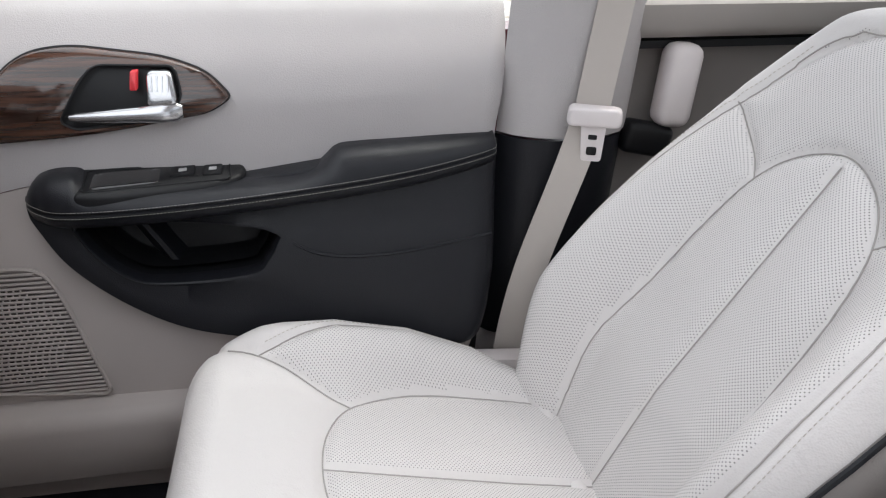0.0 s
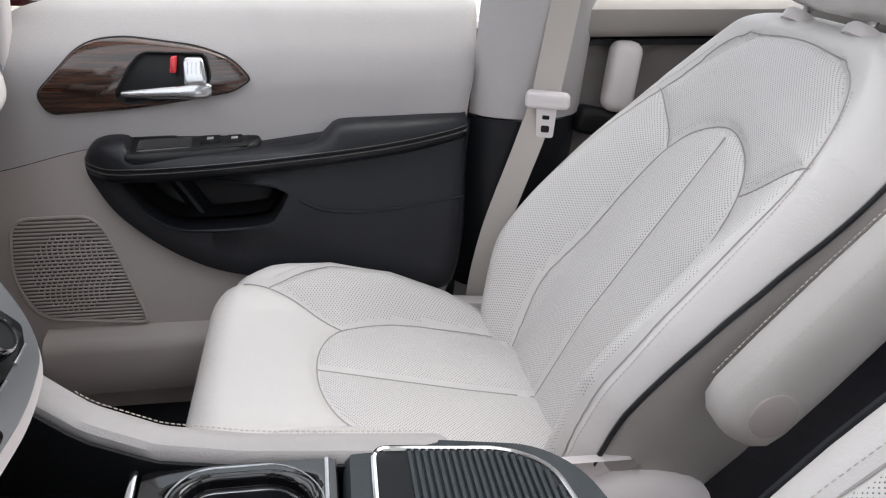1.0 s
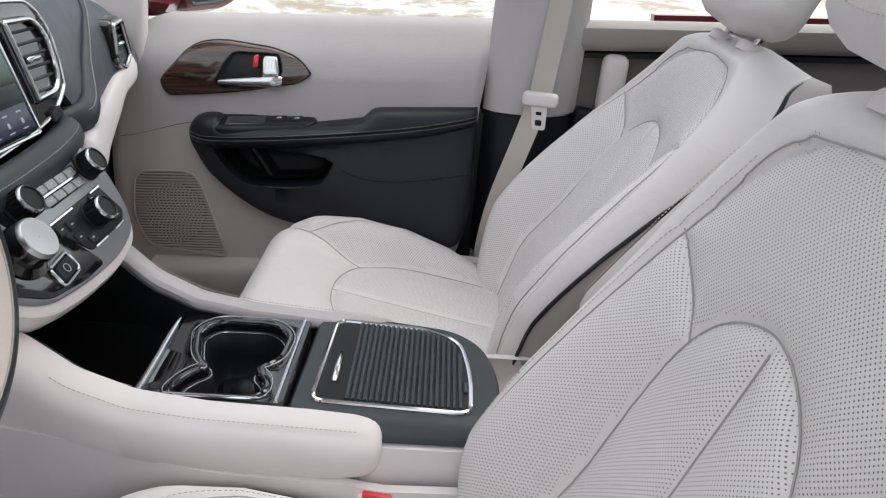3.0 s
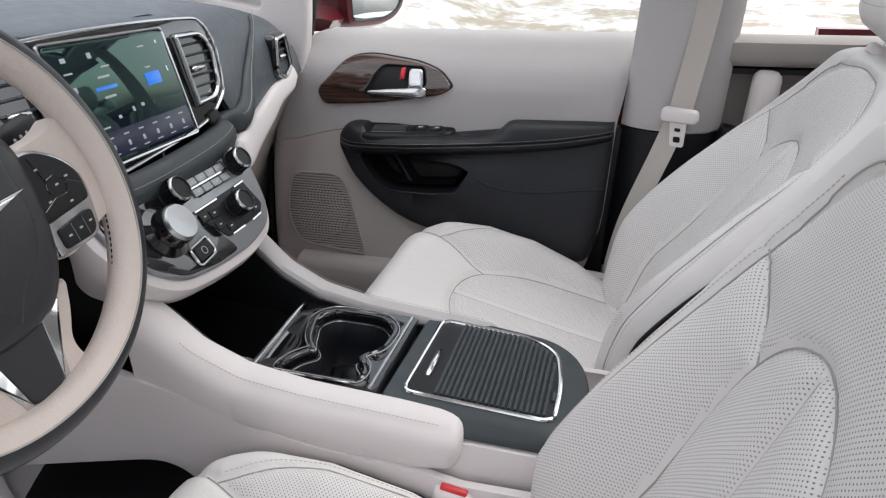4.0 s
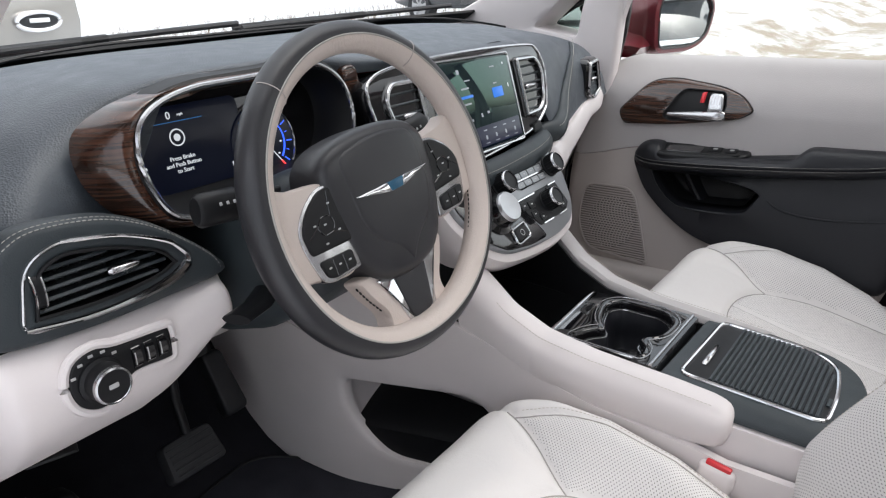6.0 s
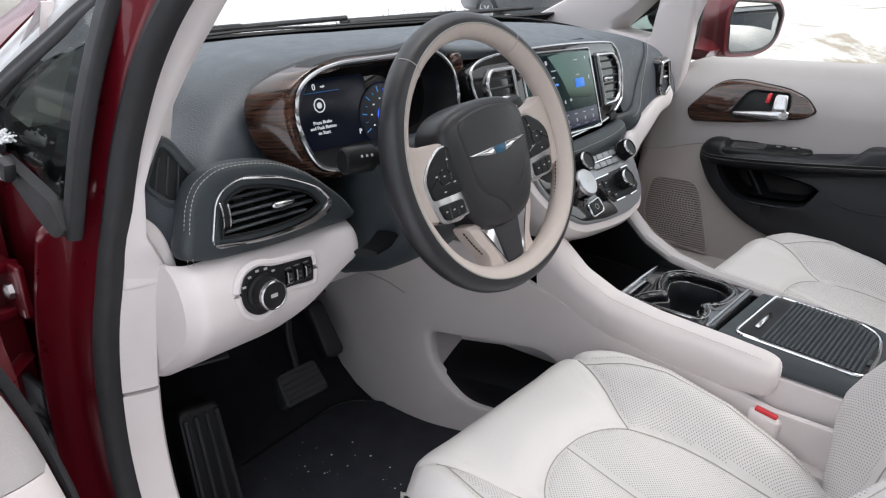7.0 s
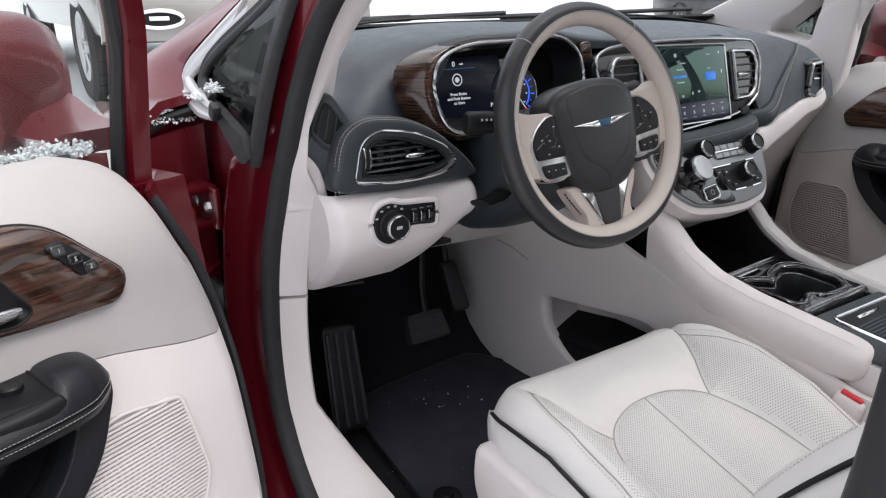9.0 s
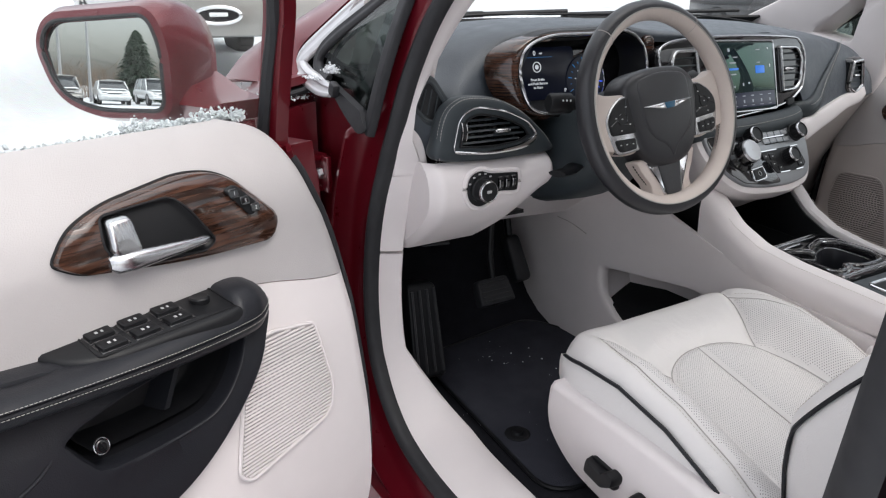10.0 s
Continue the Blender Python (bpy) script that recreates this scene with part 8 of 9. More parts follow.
lid_o = rounded([(-0.110, -0.085), (-0.104, 0.106), (0.030, 0.096), (0.072, 0.068), (0.085, -0.01), (0.083, -0.090)], [0.016, 0.018, 0.05, 0.03, 0.06, 0.018], 6)
part("lid_frame", tube([bx_(u, v, 0.005) for u, v in lid_o], 0.0034, 8, True), bright, box, "bright chrome lid frame")
lid = part("roller_lid", plate(inset(lid_o, 0.003), bx_, 0.0052, 0, 0.001), hard_black, box, "black ribbed roller lid")
o = np.array(inset(lid_o, 0.006))
for k in range(22):
    x = -0.068 + 0.0073 * k
    ysx = [a[1] + (x - a[0]) / (b[0] - a[0]) * (b[1] - a[1]) for a, b in zip(o, np.roll(o, -1, 0)) if (a[0] - x) * (b[0] - x) < 0]
    if len(ysx) >= 2:
        y0, y1 = min(ysx), max(ysx)
        rib = loft([[bx_(x + a, y, h) for a, h in ((-0.0031, 0.005), (-0.0022, 0.0078), (0.0010, 0.0084), (0.0026, 0.0066), (0.0031, 0.005))] for y in (y0, (y0 + y1) / 2, y1)])
        part("lid_slat", rib, charcoal, lid)
part("lid_pull", loft([[bx_(-0.088 + w * math.cos(f), y, 0.006 + w * 0.9 * math.sin(f)) for f in np.linspace(0, 3.1416, 9)] for y, w in ((-0.046, 0.002), (-0.043, 0.0042), (0.018, 0.0042), (0.022, 0.002))]), bright, lid, "chrome lid pull")

# ---- belts and buckles ----
def buckle(y, name, label):
    b = thing(name, label, "belt buckle", (0.07, y, 0.56), group="belt buckles")
    m = Matrix.Translation((0.072, y, 0.655)) @ Matrix.Rotation(radians(10), 4, "Y")
    part("buckle_body", block((0.050, 0.030, 0.085), m, 0.009, seg=3), pale, b, "pale beige buckle body")
    part("release_key", block((0.034, 0.018, 0.008), m @ Matrix.Translation((0, -0.002, 0.0425)), 0.002), red_button, b, "red release button")
    part("buckle_stalk", block((0.035, 0.014, 0.10), m @ Matrix.Translation((0.0, 0.004, -0.085)), 0.004), hard_black, b)


buckle(-0.148, "belt_buckle", "pale beige seat belt buckle with red button, beside driver seat")
belt = thing("seat_belt", "taupe seat belt webbing hanging beside the passenger pillar", "seat belt", (0.36, 0.70, 0.5))
web = cr([(0.395, 0.705, 1.45), (0.376, 0.705, 1.20), (0.350, 0.695, 1.02), (0.341, 0.690, 0.975), (0.316, 0.682, 0.90), (0.264, 0.672, 0.75), (0.240, 0.672, 0.62), (0.245, 0.678, 0.54)], 10)
wid = Vector((0.92, -0.38, 0)).normalized()
part("webbing", loft([[Vector(q) + wid * a + Vector((0.0, b, 0)) for a, b in ((-0.0235, 0), (0.0235, 0), (0.0235, 0.0016), (-0.0235, 0.0016))] for q in web]), belt_cloth, belt, "taupe woven webbing")
mt = basis((0.342, 0.676, 0.975), tuple(wid), (-0.12, 0, 1))
part("belt_tongue", pad(rounded([(-0.038, -0.010), (0.038, -0.010), (0.036, 0.016), (-0.036, 0.018)], 0.009, 5), on(mt), 0.010, 0.2, 0.002, 0.008), pale, belt, "pale plastic belt tongue")
tongue = part("tongue_plate", loft([[mt @ Vector((u, v, h)) for u, v in rounded([(-0.014, -0.060), (0.014, -0.060), (0.017, -0.008), (-0.017, -0.008)], 0.005, 4)] for h in (0.001, 0.004)]), pale, belt, "metal latch plate")
part("latch_slot", plate(rrect(0.014, 0.012, 0.003, 3), lambda u, v, h: mt @ Vector((u, v - 0.045, 0.004 + h)), 0.0006, 0, 0.0001), hard_black, tongue)
part("latch_slot", plate(rrect(0.012, 0.007, 0.002, 3), lambda u, v, h: mt @ Vector((u, v - 0.025, 0.004 + h)), 0.0006, 0, 0.0001), hard_black, tongue)

# ---- pedals, footrest and mat ----
pedal = thing("brake_pedal", "black rubber brake pedal on a black arm", "pedal", (-0.66, -0.47, 0.46))
mp_ = basis((-0.655, -0.475, 0.615), (0, 1, 0), (-0.55, 0, 0.83))
part("pedal_pad", pad(rounded([(-0.052, -0.03), (0.052, -0.03), (0.046, 0.035), (-0.046, 0.035)], 0.012), on(mp_), 0.012, 0.15, 0.001, 0.012), rubber, pedal, "black rubber pedal pad")
for k in range(5):
    part("pad_rib", tube([mp_ @ Vector((-0.04, -0.02 + 0.011 * k, 0.013)), mp_ @ Vector((0.04, -0.02 + 0.011 * k, 0.013))], 0.002, 5), rubber, pedal)
part("pedal_arm", tube([Vector((-0.665, -0.47, 0.63)), Vector((-0.69, -0.465, 0.70)), Vector((-0.70, -0.455, 0.80)), Vector((-0.74, -0.45, 0.90))], 0.008, 10), hard_black, pedal, "black pedal arm")
gas = thing("accelerator_pedal", "black plastic accelerator pedal", "pedal", (-0.70, -0.31, 0.46))
mg_ = basis((-0.755, -0.335, 0.645), (0, 1, 0), (-0.50, 0.02, 0.86))
part("pedal_pad", pad(rounded([(-0.024, -0.062), (0.024, -0.062), (0.020, 0.062), (-0.020, 0.062)], 0.012), on(mg_), 0.014, 0.15, 0.002, 0.012), rubber, gas, "black ribbed pedal pad")
part("pedal_arm", tube([Vector((-0.785, -0.335, 0.69)), Vector((-0.82, -0.33, 0.80)), Vector((-0.84, -0.33, 0.90))], 0.010, 8), hard_black, gas)
rest_ = thing("footrest", "ribbed black footrest beside the kick panel", "footrest", (-0.6, -0.71, 0.46))
mf_ = basis((-0.59, -0.715, 0.60), (0.05, 1, 0), (-0.24, 0.03, 0.97))
part("footrest_body", pad(rounded([(-0.036, -0.105), (0.044, -0.108), (0.040, 0.105), (-0.028, 0.112)], 0.014), on(mf_), 0.016, 0.12, 0.001, 0.03), hard_black, rest_)
for k in range(4):
    part("footrest_rib", tube([mf_ @ Vector((-0.026 + 0.020 * k, -0.092, 0.0175)), mf_ @ Vector((-0.020 + 0.0175 * k, 0.092, 0.0175))], 0.0042, 6), rubber, rest_, "raised rubber rib")
fmat = thing("floor_mat", "black carpet floor mat with crumbs of snow", "floor mat", (-0.4, -0.44, 0.45))
mo_ = rounded([(-0.70, -0.655), (-0.16, -0.70), (-0.10, -0.20), (-0.60, -0.215), (-0.73, -0.30)], 0.06, 6)
part("mat_body", plate(mo_, lambda u, v, h: Vector((u, v, floor_z(u) + 0.002 + h)), 0.008, 0, 0.003), mat_cloth, fmat)
part("mat_binding", tube([Vector((u, v, floor_z(u) + 0.008)) for u, v in mo_], 0.004, 6, True), hard_black, fmat)
for x_, y_ in ((-0.335, -0.640),):
    part("mat_clip", turned([(0.026, 0), (0.026, 0.004), (0.022, 0.006), (0.012, 0.005), (0.010, 0.010), (0.002, 0.011)], Matrix.Translation((x_, y_, floor_z(x_) + 0.010)), 24), hard_black, fmat, "round black mat clip")
crumb = bmesh.new()
random.seed(4)
for _ in range(320):
    cx_, cy_ = random.choice(((-0.53, -0.50), (-0.50, -0.46), (-0.44, -0.58), (-0.42, -0.40), (-0.36, -0.52), (-0.54, -0.50)))
    x_, y_ = random.gauss(cx_, 0.045), random.gauss(cy_, 0.045)
    r_ = 0.0007 + 0.0022 * random.random() ** 3
    bmesh.ops.create_icosphere(crumb, subdivisions=1, radius=r_, matrix=Matrix.Translation((x_, y_, floor_z(x_) + 0.0105)))
tagged(part("snow_crumbs", crumb, snow, fmat, "white crumbs of snow"), kind="stuff")

# ---- outside: snowy car park ----
gm = bpy.data.materials.new("snow_and_gravel")
gm.use_nodes = True
gn, gl2 = gm.node_tree.nodes, gm.node_tree.links
gb = gn["Principled BSDF"]
gco = gn.new("ShaderNodeTexCoord")
patch = gn.new("ShaderNodeTexNoise")
patch.inputs["Scale"].default_value, patch.inputs["Detail"].default_value, patch.inputs["Roughness"].default_value = 0.42, 12, 0.74
gmap = gn.new("ShaderNodeMapping")
gmap.inputs["Scale"].default_value = (1.9, 1.0, 1.0)
gl2.new(gco.outputs["Object"], gmap.inputs[0])
gl2.new(gmap.outputs[0], patch.inputs["Vector"])
sep = gn.new("ShaderNodeSeparateXYZ")
gl2.new(gco.outputs["Object"], sep.inputs[0])
side = gn.new("ShaderNodeMapRange")
side.inputs[1].default_value, side.inputs[2].default_value, side.inputs[3].default_value, side.inputs[4].default_value = -1.0, 5.0, 0.22, -0.02
gl2.new(sep.outputs["Y"], side.inputs[0])
add = gn.new("ShaderNodeMath")
gl2.new(patch.outputs["Fac"], add.inputs[0])
gl2.new(side.outputs[0], add.inputs[1])
ramp = gn.new("ShaderNodeValToRGB")
ramp.color_ramp.elements[0].position, ramp.color_ramp.elements[1].position = 0.42, 0.55
ramp.color_ramp.elements[0].color, ramp.color_ramp.elements[1].color = (0.30, 0.25, 0.19, 1), (0.70, 0.72, 0.74, 1)
ahead_snow = gn.new("ShaderNodeMapRange")
ahead_snow.inputs[1].default_value, ahead_snow.inputs[2].default_value, ahead_snow.inputs[3].default_value, ahead_snow.inputs[4].default_value = -7.0, -2.5, 0.16, 0.0
gl2.new(sep.outputs["X"], ahead_snow.inputs[0])
add2 = gn.new("ShaderNodeMath")
gl2.new(add.outputs[0], add2.inputs[0])
gl2.new(ahead_snow.outputs[0], add2.inputs[1])
gl2.new(add2.outputs[0], ramp.inputs[0])
grit = gn.new("ShaderNodeTexNoise")
grit.inputs["Scale"].default_value, grit.inputs["Detail"].default_value = 14, 8
gl2.new(gco.outputs["Object"], grit.inputs["Vector"])
gmix = gn.new("ShaderNodeMix")
gmix.data_type, gmix.blend_type = "RGBA", "MULTIPLY"
gmix.inputs[0].default_value = 0.45
gl2.new(ramp.outputs[0], gmix.inputs[6])
gl2.new(grit.outputs["Color"], gmix.inputs[7])
gsc = gn.new("ShaderNodeMix")
gsc.data_type = "RGBA"
gsc.inputs[0].default_value = 0.35
gl2.new(gmix.outputs[2], gsc.inputs[6])
gl2.new(ramp.outputs[0], gsc.inputs[7])
gl2.new(gsc.outputs[2], gb.inputs["Base Color"])
gb.inputs["Roughness"].default_value = 0.75
gbp = gn.new("ShaderNodeBump")
gbp.inputs["Strength"].default_value, gbp.inputs["Distance"].default_value = 0.05, 0.03
gl2.new(patch.outputs["Fac"], gbp.inputs["Height"])
gl2.new(gbp.outputs[0], gb.inputs["Normal"])


def ground_z(x, y):
    """Height of the ground: a low bank ahead of the van, gently uneven far off."""
    far = min(1.0, max(0.0, (math.hypot(x, y) - 5) / 20))
    bank = 0.50 * float(smooth(np.array([-x]), 1.9, 3.6)[0]) + 0.75 * float(smooth(np.array([-x]), 7.5, 17.0)[0])
    return bank + 0.16 * far * noise.noise((x * 0.13, y * 0.13, 0)) + 0.012 * noise.noise((x * 1.5, y * 1.5, 3))


def ground_at(u, v):
    x, y = 1500 * math.copysign(abs(2 * u - 1) ** 3.2, 2 * u - 1), 1500 * math.copysign(abs(2 * v - 1) ** 3.2, 2 * v - 1)
    return Vector((x, y, ground_z(x, y)))


setting("ground", sheet(ground_at, 140, 120), gm, "snow-covered car park with wet tan gravel", "ground")

tyre_mat = material("tyre_rubber", (0.02, 0.02, 0.021), 0.8, grain=0.5, grain_scale=60, bump=4)
silver = material("silver_paint", (0.30, 0.29, 0.275), 0.35, 0.5, coat=0.8)
white_paint = material("white_paint", (0.70, 0.71, 0.72), 0.35, coat=0.8)
dark_paint = material("dark_paint", (0.018, 0.020, 0.024), 0.3, coat=0.9)
dark_glass = material("dark_glass", (0.03, 0.035, 0.04), 0.08, coat=0.5)


def wheel_at(owner, x, y, r, out):
    m = Matrix.Translation((x, y, r)) @ Matrix.Rotation(radians(-90 * out), 4, "X")
    w = part("wheel", turned([(r * 0.62, -0.10), (r * 0.92, -0.11), (r, -0.08), (r, 0.08), (r * 0.92, 0.11), (r * 0.64, 0.10), (r * 0.60, 0.06)], m, 28), tyre_mat, owner, "black winter tyre")
    part("rim", turned([(r * 0.63, 0.06), (r * 0.62, 0.098), (r * 0.55, 0.09), (r * 0.25, 0.07), (0.05, 0.085), (0.01, 0.086)], m, 28), steel, w)
    for i in range(6):
        part("rim_spoke", block((r * 0.42, 0.05, 0.02), m @ Matrix.Rotation(i * math.pi / 3, 4, "Z") @ Matrix.Translation((r * 0.36, 0, 0.085)), 0.006), steel, w)
    for i in range(26):
        part("tread_block", block((0.02, 0.03, 0.15), m @ Matrix.Rotation(i * 2 * math.pi / 26, 4, "Z") @ Matrix.Translation((r * 1.0, 0, 0)), 0), tyre_mat, w)


def vehicle(name, label, m, paint, length=4.6, width=1.85, tall=1.5, nose=0.95, suv=False, snowy=True, detailed=False, group="parked cars"):
    """A parked car, nose towards its own +x."""
    v = thing(name, label, "car", m=m, group=group)
    hl, hw = length / 2, width / 2
    sill = 0.28 if not suv else 0.42
    prof = [(-hl, 0.55, 0.90, 0.9), (-hl + 0.08, sill + 0.1, 0.98, 0.96), (-hl + 0.6, sill, nose + 0.06, 1), (0, sill, nose + 0.05, 1), (hl - 1.2, sill, nose + 0.02, 1), (hl - 0.5, sill, nose - 0.06, 0.98), (hl - 0.12, sill + 0.06, nose - 0.16, 0.93), (hl, sill + 0.18, nose - 0.28, 0.86)]
    body = []
    for x, lo, hi, k in prof:
        w = hw * k
        body.append([Vector((x, w * a, lo + (hi - lo) * b)) for a, b in ((-0.9, 0), (-0.98, 0.15), (-1, 0.5), (-0.985, 0.82), (-0.93, 0.96), (-0.8, 1), (0, 1.03), (0.8, 1), (0.93, 0.96), (0.985, 0.82), (1, 0.5), (0.98, 0.15), (0.9, 0))])
    part("body", loft(body), paint, v)
    back = -hl + (0.25 if suv else 0.7)
    cab = [(back, nose, 0.90), (back + 0.25, tall - 0.12, 0.80), (back + 0.6, tall, 0.76), (0.25, tall, 0.76), (0.55, tall - 0.10, 0.79), (1.15, nose, 0.90)]
    def cross(x, z, k, g=0.0):
        return [Vector((x, s * hw * q, zz)) for s, q, zz in ((-1, 0.93, nose - 0.02), (-1, k + 0.02, z - 0.08 + g), (-1, k - 0.06, z + g), (1, k - 0.06, z + g), (1, k + 0.02, z - 0.08 + g), (1, 0.93, nose - 0.02))]
    part("glasshouse", loft([cross(*c) for c in cab]), dark_glass, v, "dark glass")
    part("roof", loft([[Vector((x, s * hw * q, tall + dz)) for s, q, dz in ((-1, 0.73, -0.03), (-1, 0.66, 0.012), (0, 0, 0.03), (1, 0.66, 0.012), (1, 0.73, -0.03))] for x in (back + 0.45, back + 0.7, 0.2, 0.42)]), paint, v)
    for s in (-1, 1):
        for x0, x1 in ((0.55, 1.18), (-0.35, -0.28), (back + 0.5, back + 0.12)):
            part("pillar", tube([Vector((x0, s * hw * 0.78, tall - 0.03)), Vector((x1, s * hw * 0.925, nose + 0.02))], 0.035, 6), paint, v)
        part("headlamp", loft([[Vector((hl - 0.06 - dx, s * (hw * 0.62 + a), nose - 0.28 + b)) for a, b in ((-0.16, 0.0), (0.10, 0.03), (0.13, 0.12), (-0.14, 0.10))] for dx in (0.20, -0.01)]), bright, v, "clear headlamp")
        part("tail_lamp", block((0.06, 0.22, 0.22), pose(-hl + 0.03, s * hw * 0.72, 0.80), 0.02), red_button, v, "red tail lamp")
        for x in (-length * 0.30, length * 0.31):
            wheel_at(v, x, s * (hw - 0.11), 0.33 if not suv else 0.39, s)
    part("grille", block((0.05, hw * 0.9, 0.18), pose(hl - 0.03, 0, nose - 0.30), 0.02), hard_black, v)
    part("bumper", tube([Vector((hl - 0.22, -hw * 0.93, 0.5)), Vector((hl - 0.02, -hw * 0.75, 0.5)), Vector((hl + 0.04, 0, 0.5)), Vector((hl - 0.02, hw * 0.75, 0.5)), Vector((hl - 0.22, hw * 0.93, 0.5))], 0.10, 10), paint, v)
    if snowy:
        part("snow_cover", sheet(lambda a, b: Vector((back + 0.4 + (0.15 - back) * a, hw * 0.72 * (2 * b - 1), tall + 0.035 + 0.03 * math.sin(3.14 * a) * math.sin(3.14 * b) + 0.01 * noise.noise((a * 9, b * 9, hl)))), 12, 10), snow, v, "snow lying on the roof")
        part("snow_cover", sheet(lambda a, b: Vector((1.15 + (hl - 1.45) * a, hw * 0.75 * (2 * b - 1), nose + 0.055 - 0.075 * a + 0.02 * noise.noise((a * 9, b * 9, hl + 3)))), 10, 10), snow, v, "snow lying on the bonnet")
    return v


# the van's own road wheels
for x in (-1.48, 1.62):
    for y in (-0.83, 0.83):
        van_wheel = thing("road_wheel", "black tyre and steel rim under the red van", "wheel", (x, y, 0), group="van wheels")
        wheel_at(van_wheel, x, y, 0.35, 1 if y > 0 else -1)

# pickup parked ahead, nose towards the van
truck = thing("pickup_truck", "silver pickup truck with chrome bumper, parked in the snow", "truck", m=pose(-4.85, 0.66, 0.52, 0, 0, 0), group="parked cars")
sec = []
for x, lo, hi, k in ((0.10, 0.62, 0.98, 0.86), (0.0, 0.55, 1.20, 0.95), (-0.25, 0.52, 1.30, 0.99), (-1.3, 0.55, 1.36, 1.0), (-1.6, 0.55, 1.38, 1.0), (-5.6, 0.55, 1.34, 1.0)):
    sec.append([Vector((x, 1.0 * k * a, lo + (hi - lo) * b)) for a, b in ((-0.95, 0), (-1, 0.3), (-1, 0.8), (-0.92, 0.97), (0, 1.03), (0.92, 0.97), (1, 0.8), (1, 0.3), (0.95, 0))])
part("body", loft(sec), silver, truck, "silver painted body")
part("cab", loft([[Vector((x, s * q, z)) for s, q, z in ((-1, 0.92, 1.30), (-1, 0.72, t), (1, 0.72, t), (1, 0.92, 1.30))] for x, t in ((-1.4, 1.38), (-1.95, 1.86), (-3.4, 1.88), (-3.7, 1.40))]), dark_glass, truck, "dark glass cab")
part("cab_roof", block((1.5, 1.46, 0.05), pose(-2.7, 0, 1.885), 0.02), silver, truck)
part("bumper", loft([[Vector((x, y, z)) for x, z in ((0.0, 0.48), (0.20 - 0.16 * abs(y) ** 4, 0.50), (0.24 - 0.16 * abs(y) ** 4, 0.62), (0.22 - 0.16 * abs(y) ** 4, 0.78), (0.05, 0.80))] for y in np.linspace(-1.0, 1.0, 17)]), silver, truck, "pale bumper dusted with snow")
for s in (-1, 1):
    fg = cr([(s * 0.66 + 0.15 * math.cos(t), 0.64 + 0.055 * math.sin(t)) for t in np.linspace(0, 6.28, 13)[:-1]], 4, True)
    fput = lambda u, v, h=0.0: Vector((0.245 - 0.16 * abs(u) ** 4 + h, u, v))
    fl = part("fog_lamp", pad(fg, fput, 0.004, 0.1, 0.0, 0.02, centre=(s * 0.66, 0.64)), hard_black, truck, "dark fog lamp in a chrome ring")
    part("fog_ring", tube([fput(u, v, 0.006) for u, v in fg], 0.016, 8, True), bright, fl)
    part("fog_lens", block((0.012, 0.13, 0.028), pose(fput(s * 0.66, 0, 0).x + 0.012, s * 0.66, 0.645), 0.006), white_paint, fl)
    hp = part("headlamp", loft([[Vector((0.02 + h - 0.12 * abs(y) ** 3, s * y, z)) for y, z in ((0.58, 0.94), (0.95, 0.96), (0.97, 1.16), (0.56, 1.15))] for h in (-0.02, 0.05)]), hard_black, truck, "dark headlamp")
    part("lamp_ring", tube([Vector((0.07 - 0.12 * abs(y) ** 3, s * y, z)) for y, z in cr([(0.59, 0.95), (0.94, 0.97), (0.96, 1.15), (0.57, 1.14)], 4, True)], 0.02, 8, True), bright, hp)
    for x in (-0.95, -4.6):
        wheel_at(truck, x, s * 0.88, 0.42, s)
part("grille", block((0.08, 1.05, 0.34), pose(0.05, 0, 1.02), 0.03), hard_black, truck, "black grille with chrome bars")
for k in range(4):
    part("grille_bar", block((0.03, 1.02, 0.03), pose(0.10, 0, 0.90 + 0.08 * k), 0.01), bright, truck)

# further cars: beside the pickup, beyond the passenger's side, and a row across the lot
vehicle("dark_suv", "black sport utility vehicle parked on snow", pose(-5.9, -3.0, 0.50, 0, 0, 0), dark_paint, 4.8, 1.95, 1.78, 1.08, True, False)
vehicle("dark_car", "dark saloon car parked on the far side", pose(-7.0, 10.8, 0.50, 0, 0, -12), dark_paint, tall=1.48)
vehicle("white_truck", "white sport utility vehicle standing behind", pose(9.5, 5.5, 0, 0, 0, 185), white_paint, 4.9, 1.95, 1.8, 1.1, True)
for k in range(6):
    vehicle("snowy_car", "pale car under fresh snow in a row", pose(0.4 + 2.7 * k, -50 - 0.3 * (k % 2), 0, 0, 0, 86 + 3 * (k % 3)), (white_paint, silver, white_paint)[k % 3], tall=1.46 + 0.2 * (k % 2), suv=bool(k % 2))

# lamp posts, bare hedge, conifer
for x, y in ((3.5, -56), (5.4, -57)):
    lp = thing("lamp_post", "tall grey car park lamp post", "lamp post", (x, y, 0), group="lamp posts")
    part("post", tube([Vector((x, y, 0)), Vector((x, y, 5)), Vector((x, y, 10))], 0.12, 10, scale=lambda t: 1 - 0.4 * t), steel, lp)
    part("lamp_head", block((0.7, 0.3, 0.12), pose(x + 0.3, y, 10), 0.04), steel, lp)
needle = material("conifer_needles", (0.025, 0.045, 0.028), 0.85, vary=0.4, vary_scale=3)
bark = material("bark", (0.10, 0.075, 0.055), 0.9, vary=0.3, grain=1, grain_scale=60, bump=6)
twig = material("dry_twigs", (0.19, 0.14, 0.10), 0.9, vary=0.35, vary_scale=2)


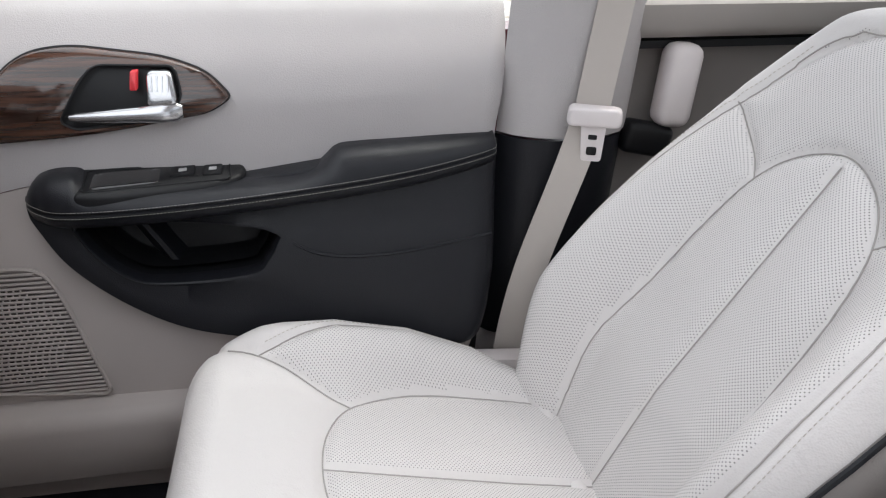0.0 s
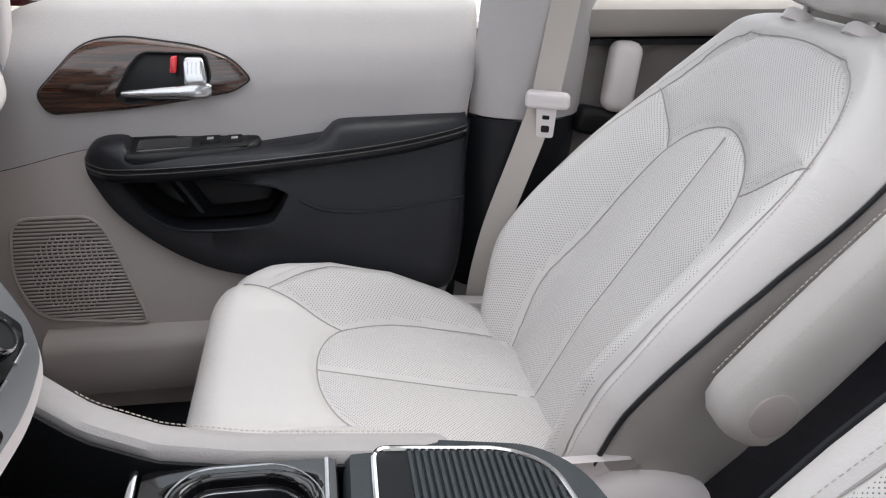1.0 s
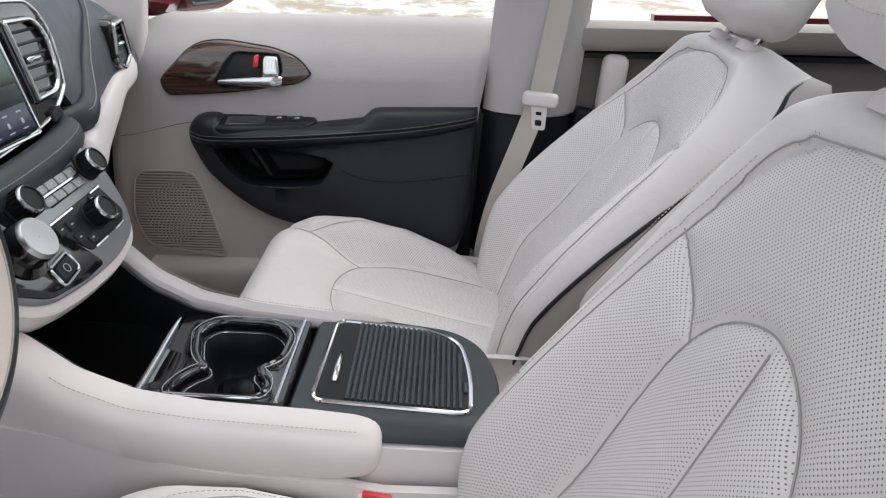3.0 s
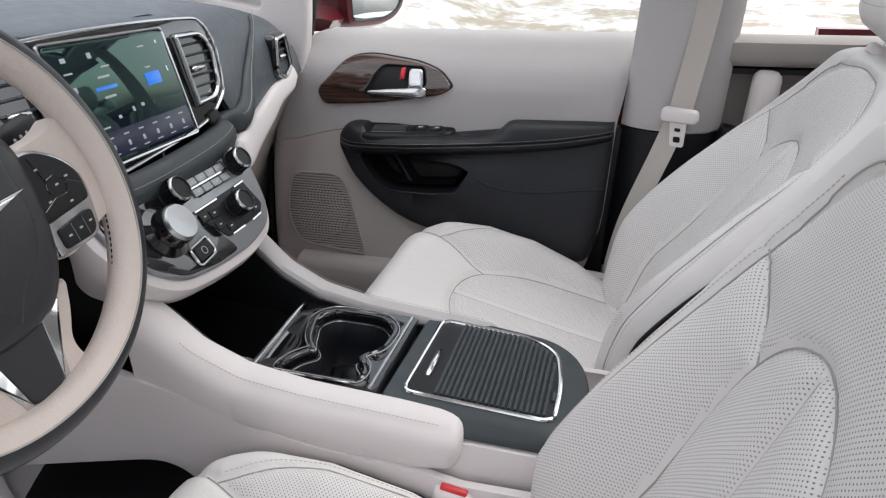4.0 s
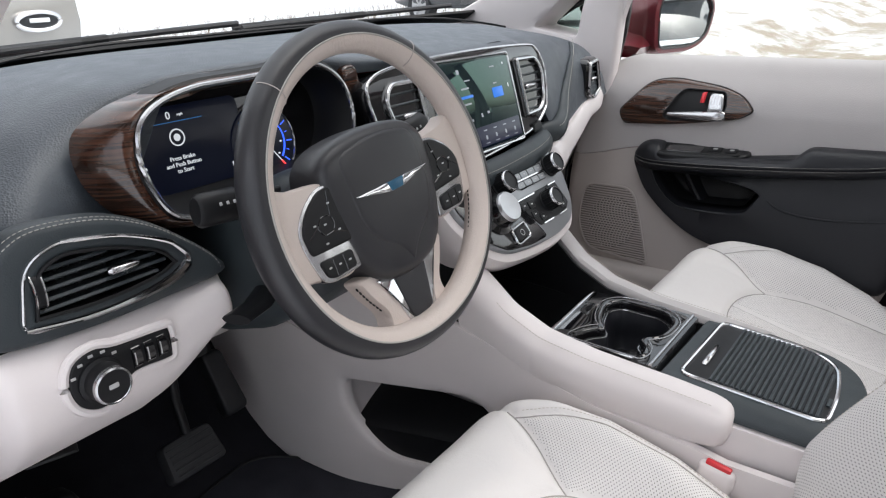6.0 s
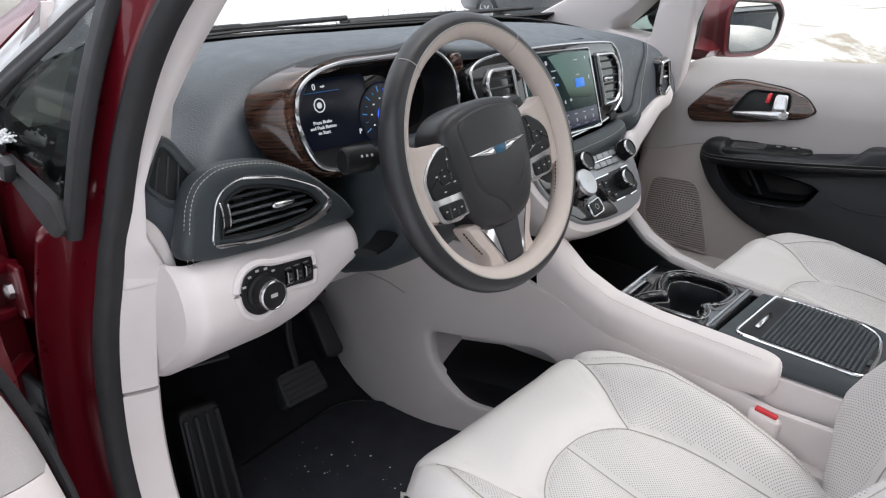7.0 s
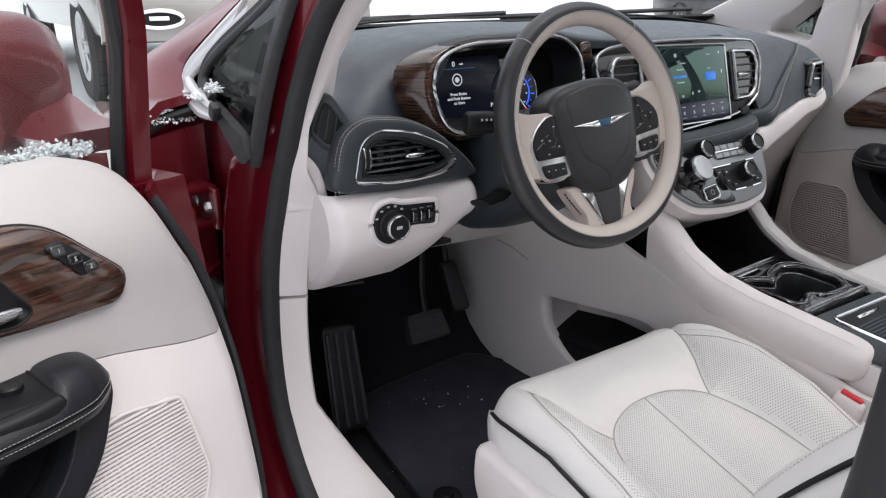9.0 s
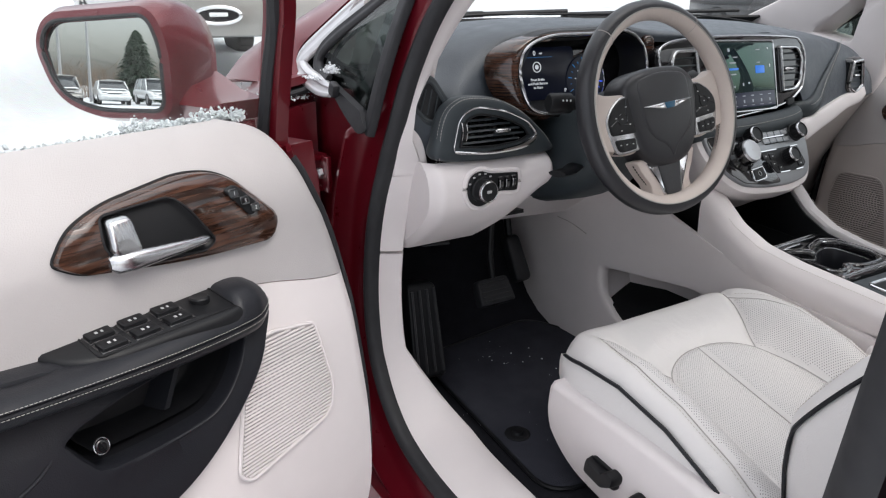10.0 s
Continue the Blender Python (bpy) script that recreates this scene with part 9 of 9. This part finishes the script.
def conifer(x, y, tall, seed, spread=0.42):
    rnd = random.Random(seed)
    t = thing("conifer", "tall dark green conifer tree", "tree", (x, y, 0), group="trees")
    part("trunk", tube([Vector((x, y, 0)), Vector((x, y, tall * 0.5)), Vector((x, y, tall))], 0.16, 8, scale=lambda q: 1 - 0.9 * q), bark, t)
    verts, faces = [], []
    for i in range(3800):
        h = tall * (0.08 + 0.92 * rnd.random() ** 1.3)
        reach = (1 - h / tall) ** 0.8 * tall * spread * (0.55 + 0.6 * rnd.random()) + 0.1
        a = rnd.random() * 6.283
        r0 = reach * rnd.uniform(0.35, 1.0)
        c = Vector((x + r0 * math.cos(a), y + r0 * math.sin(a), h - 0.25 * r0))
        d = Vector((math.cos(a), math.sin(a), -0.15))
        s = Vector((-math.sin(a), math.cos(a), rnd.uniform(-0.3, 0.3)))
        n_, ln, wd = len(verts), rnd.uniform(0.16, 0.34), rnd.uniform(0.06, 0.14)
        up = Vector((0, 0, rnd.uniform(0.03, 0.12)))
        verts += [tuple(c - d * ln), tuple(c + s * wd), tuple(c + d * ln - up), tuple(c - s * wd), tuple(c + up)]
        faces += [(n_, n_ + 1, n_ + 4), (n_ + 1, n_ + 2, n_ + 4), (n_ + 2, n_ + 3, n_ + 4), (n_ + 3, n_, n_ + 4)]
    me = bpy.data.meshes.new("crown")
    me.from_pydata(verts, [], faces)
    link("crown", me, needle, t, smooth=False)


conifer(9.4, -62, 5.4, 1)
conifer(13.5, -66, 5.0, 2)


def thicket(name, label, x0, y0, x1, y1, count, low, high, deep, seed, mat):
    """Bare winter scrub: many thin forked stems in one object."""
    rnd = random.Random(seed)
    verts, faces = [], []

    def stem(a, b, r):
        d = (b - a).normalized()
        s = d.orthogonal().normalized()
        u = d.cross(s)
        n_ = len(verts)
        verts.extend(tuple(a + r * (s * math.cos(w) + u * math.sin(w))) for w in (0, 2.1, 4.2))
        verts.append(tuple(b))
        faces.extend([(n_, n_ + 1, n_ + 3), (n_ + 1, n_ + 2, n_ + 3), (n_ + 2, n_, n_ + 3)])
    for _ in range(count):
        t = rnd.random()
        p = Vector((x0 + (x1 - x0) * t + rnd.uniform(-deep, deep), y0 + (y1 - y0) * t + rnd.uniform(-deep, deep), 0))
        p.z = ground_z(p.x, p.y) - 0.01
        h = rnd.uniform(low, high)
        q = p + Vector((rnd.uniform(-0.2, 0.2) * h, rnd.uniform(-0.2, 0.2) * h, h))
        stem(p, q, 0.004 + 0.010 * h)
        for _k in range(5):
            k = rnd.uniform(0.3, 0.95)
            a = p.lerp(q, k)
            stem(a, a + Vector((rnd.uniform(-0.35, 0.35) * h, rnd.uniform(-0.35, 0.35) * h, rnd.uniform(0.05, 0.4) * h)), 0.002 + 0.006 * h)
    me = bpy.data.meshes.new(name)
    me.from_pydata(verts, [], faces)
    tagged(link(name, me, mat, None, smooth=False), label, "scrub", kind="stuff")


thicket("scrub", "bare brown scrub and dead grass on the snowy verge", -8.8, 3.8, -10.5, 16, 900, 0.05, 0.28, 0.8, 5, twig)
thicket("far_scrub", "bare winter trees beyond the car park", -35, -78, 60, -78, 4200, 0.8, 3.3, 6.0, 6, twig)
thicket("far_wood", "bare winter wood beyond the verge", -60, -50, -60, 60, 1600, 1.5, 6.0, 5.0, 7, twig)
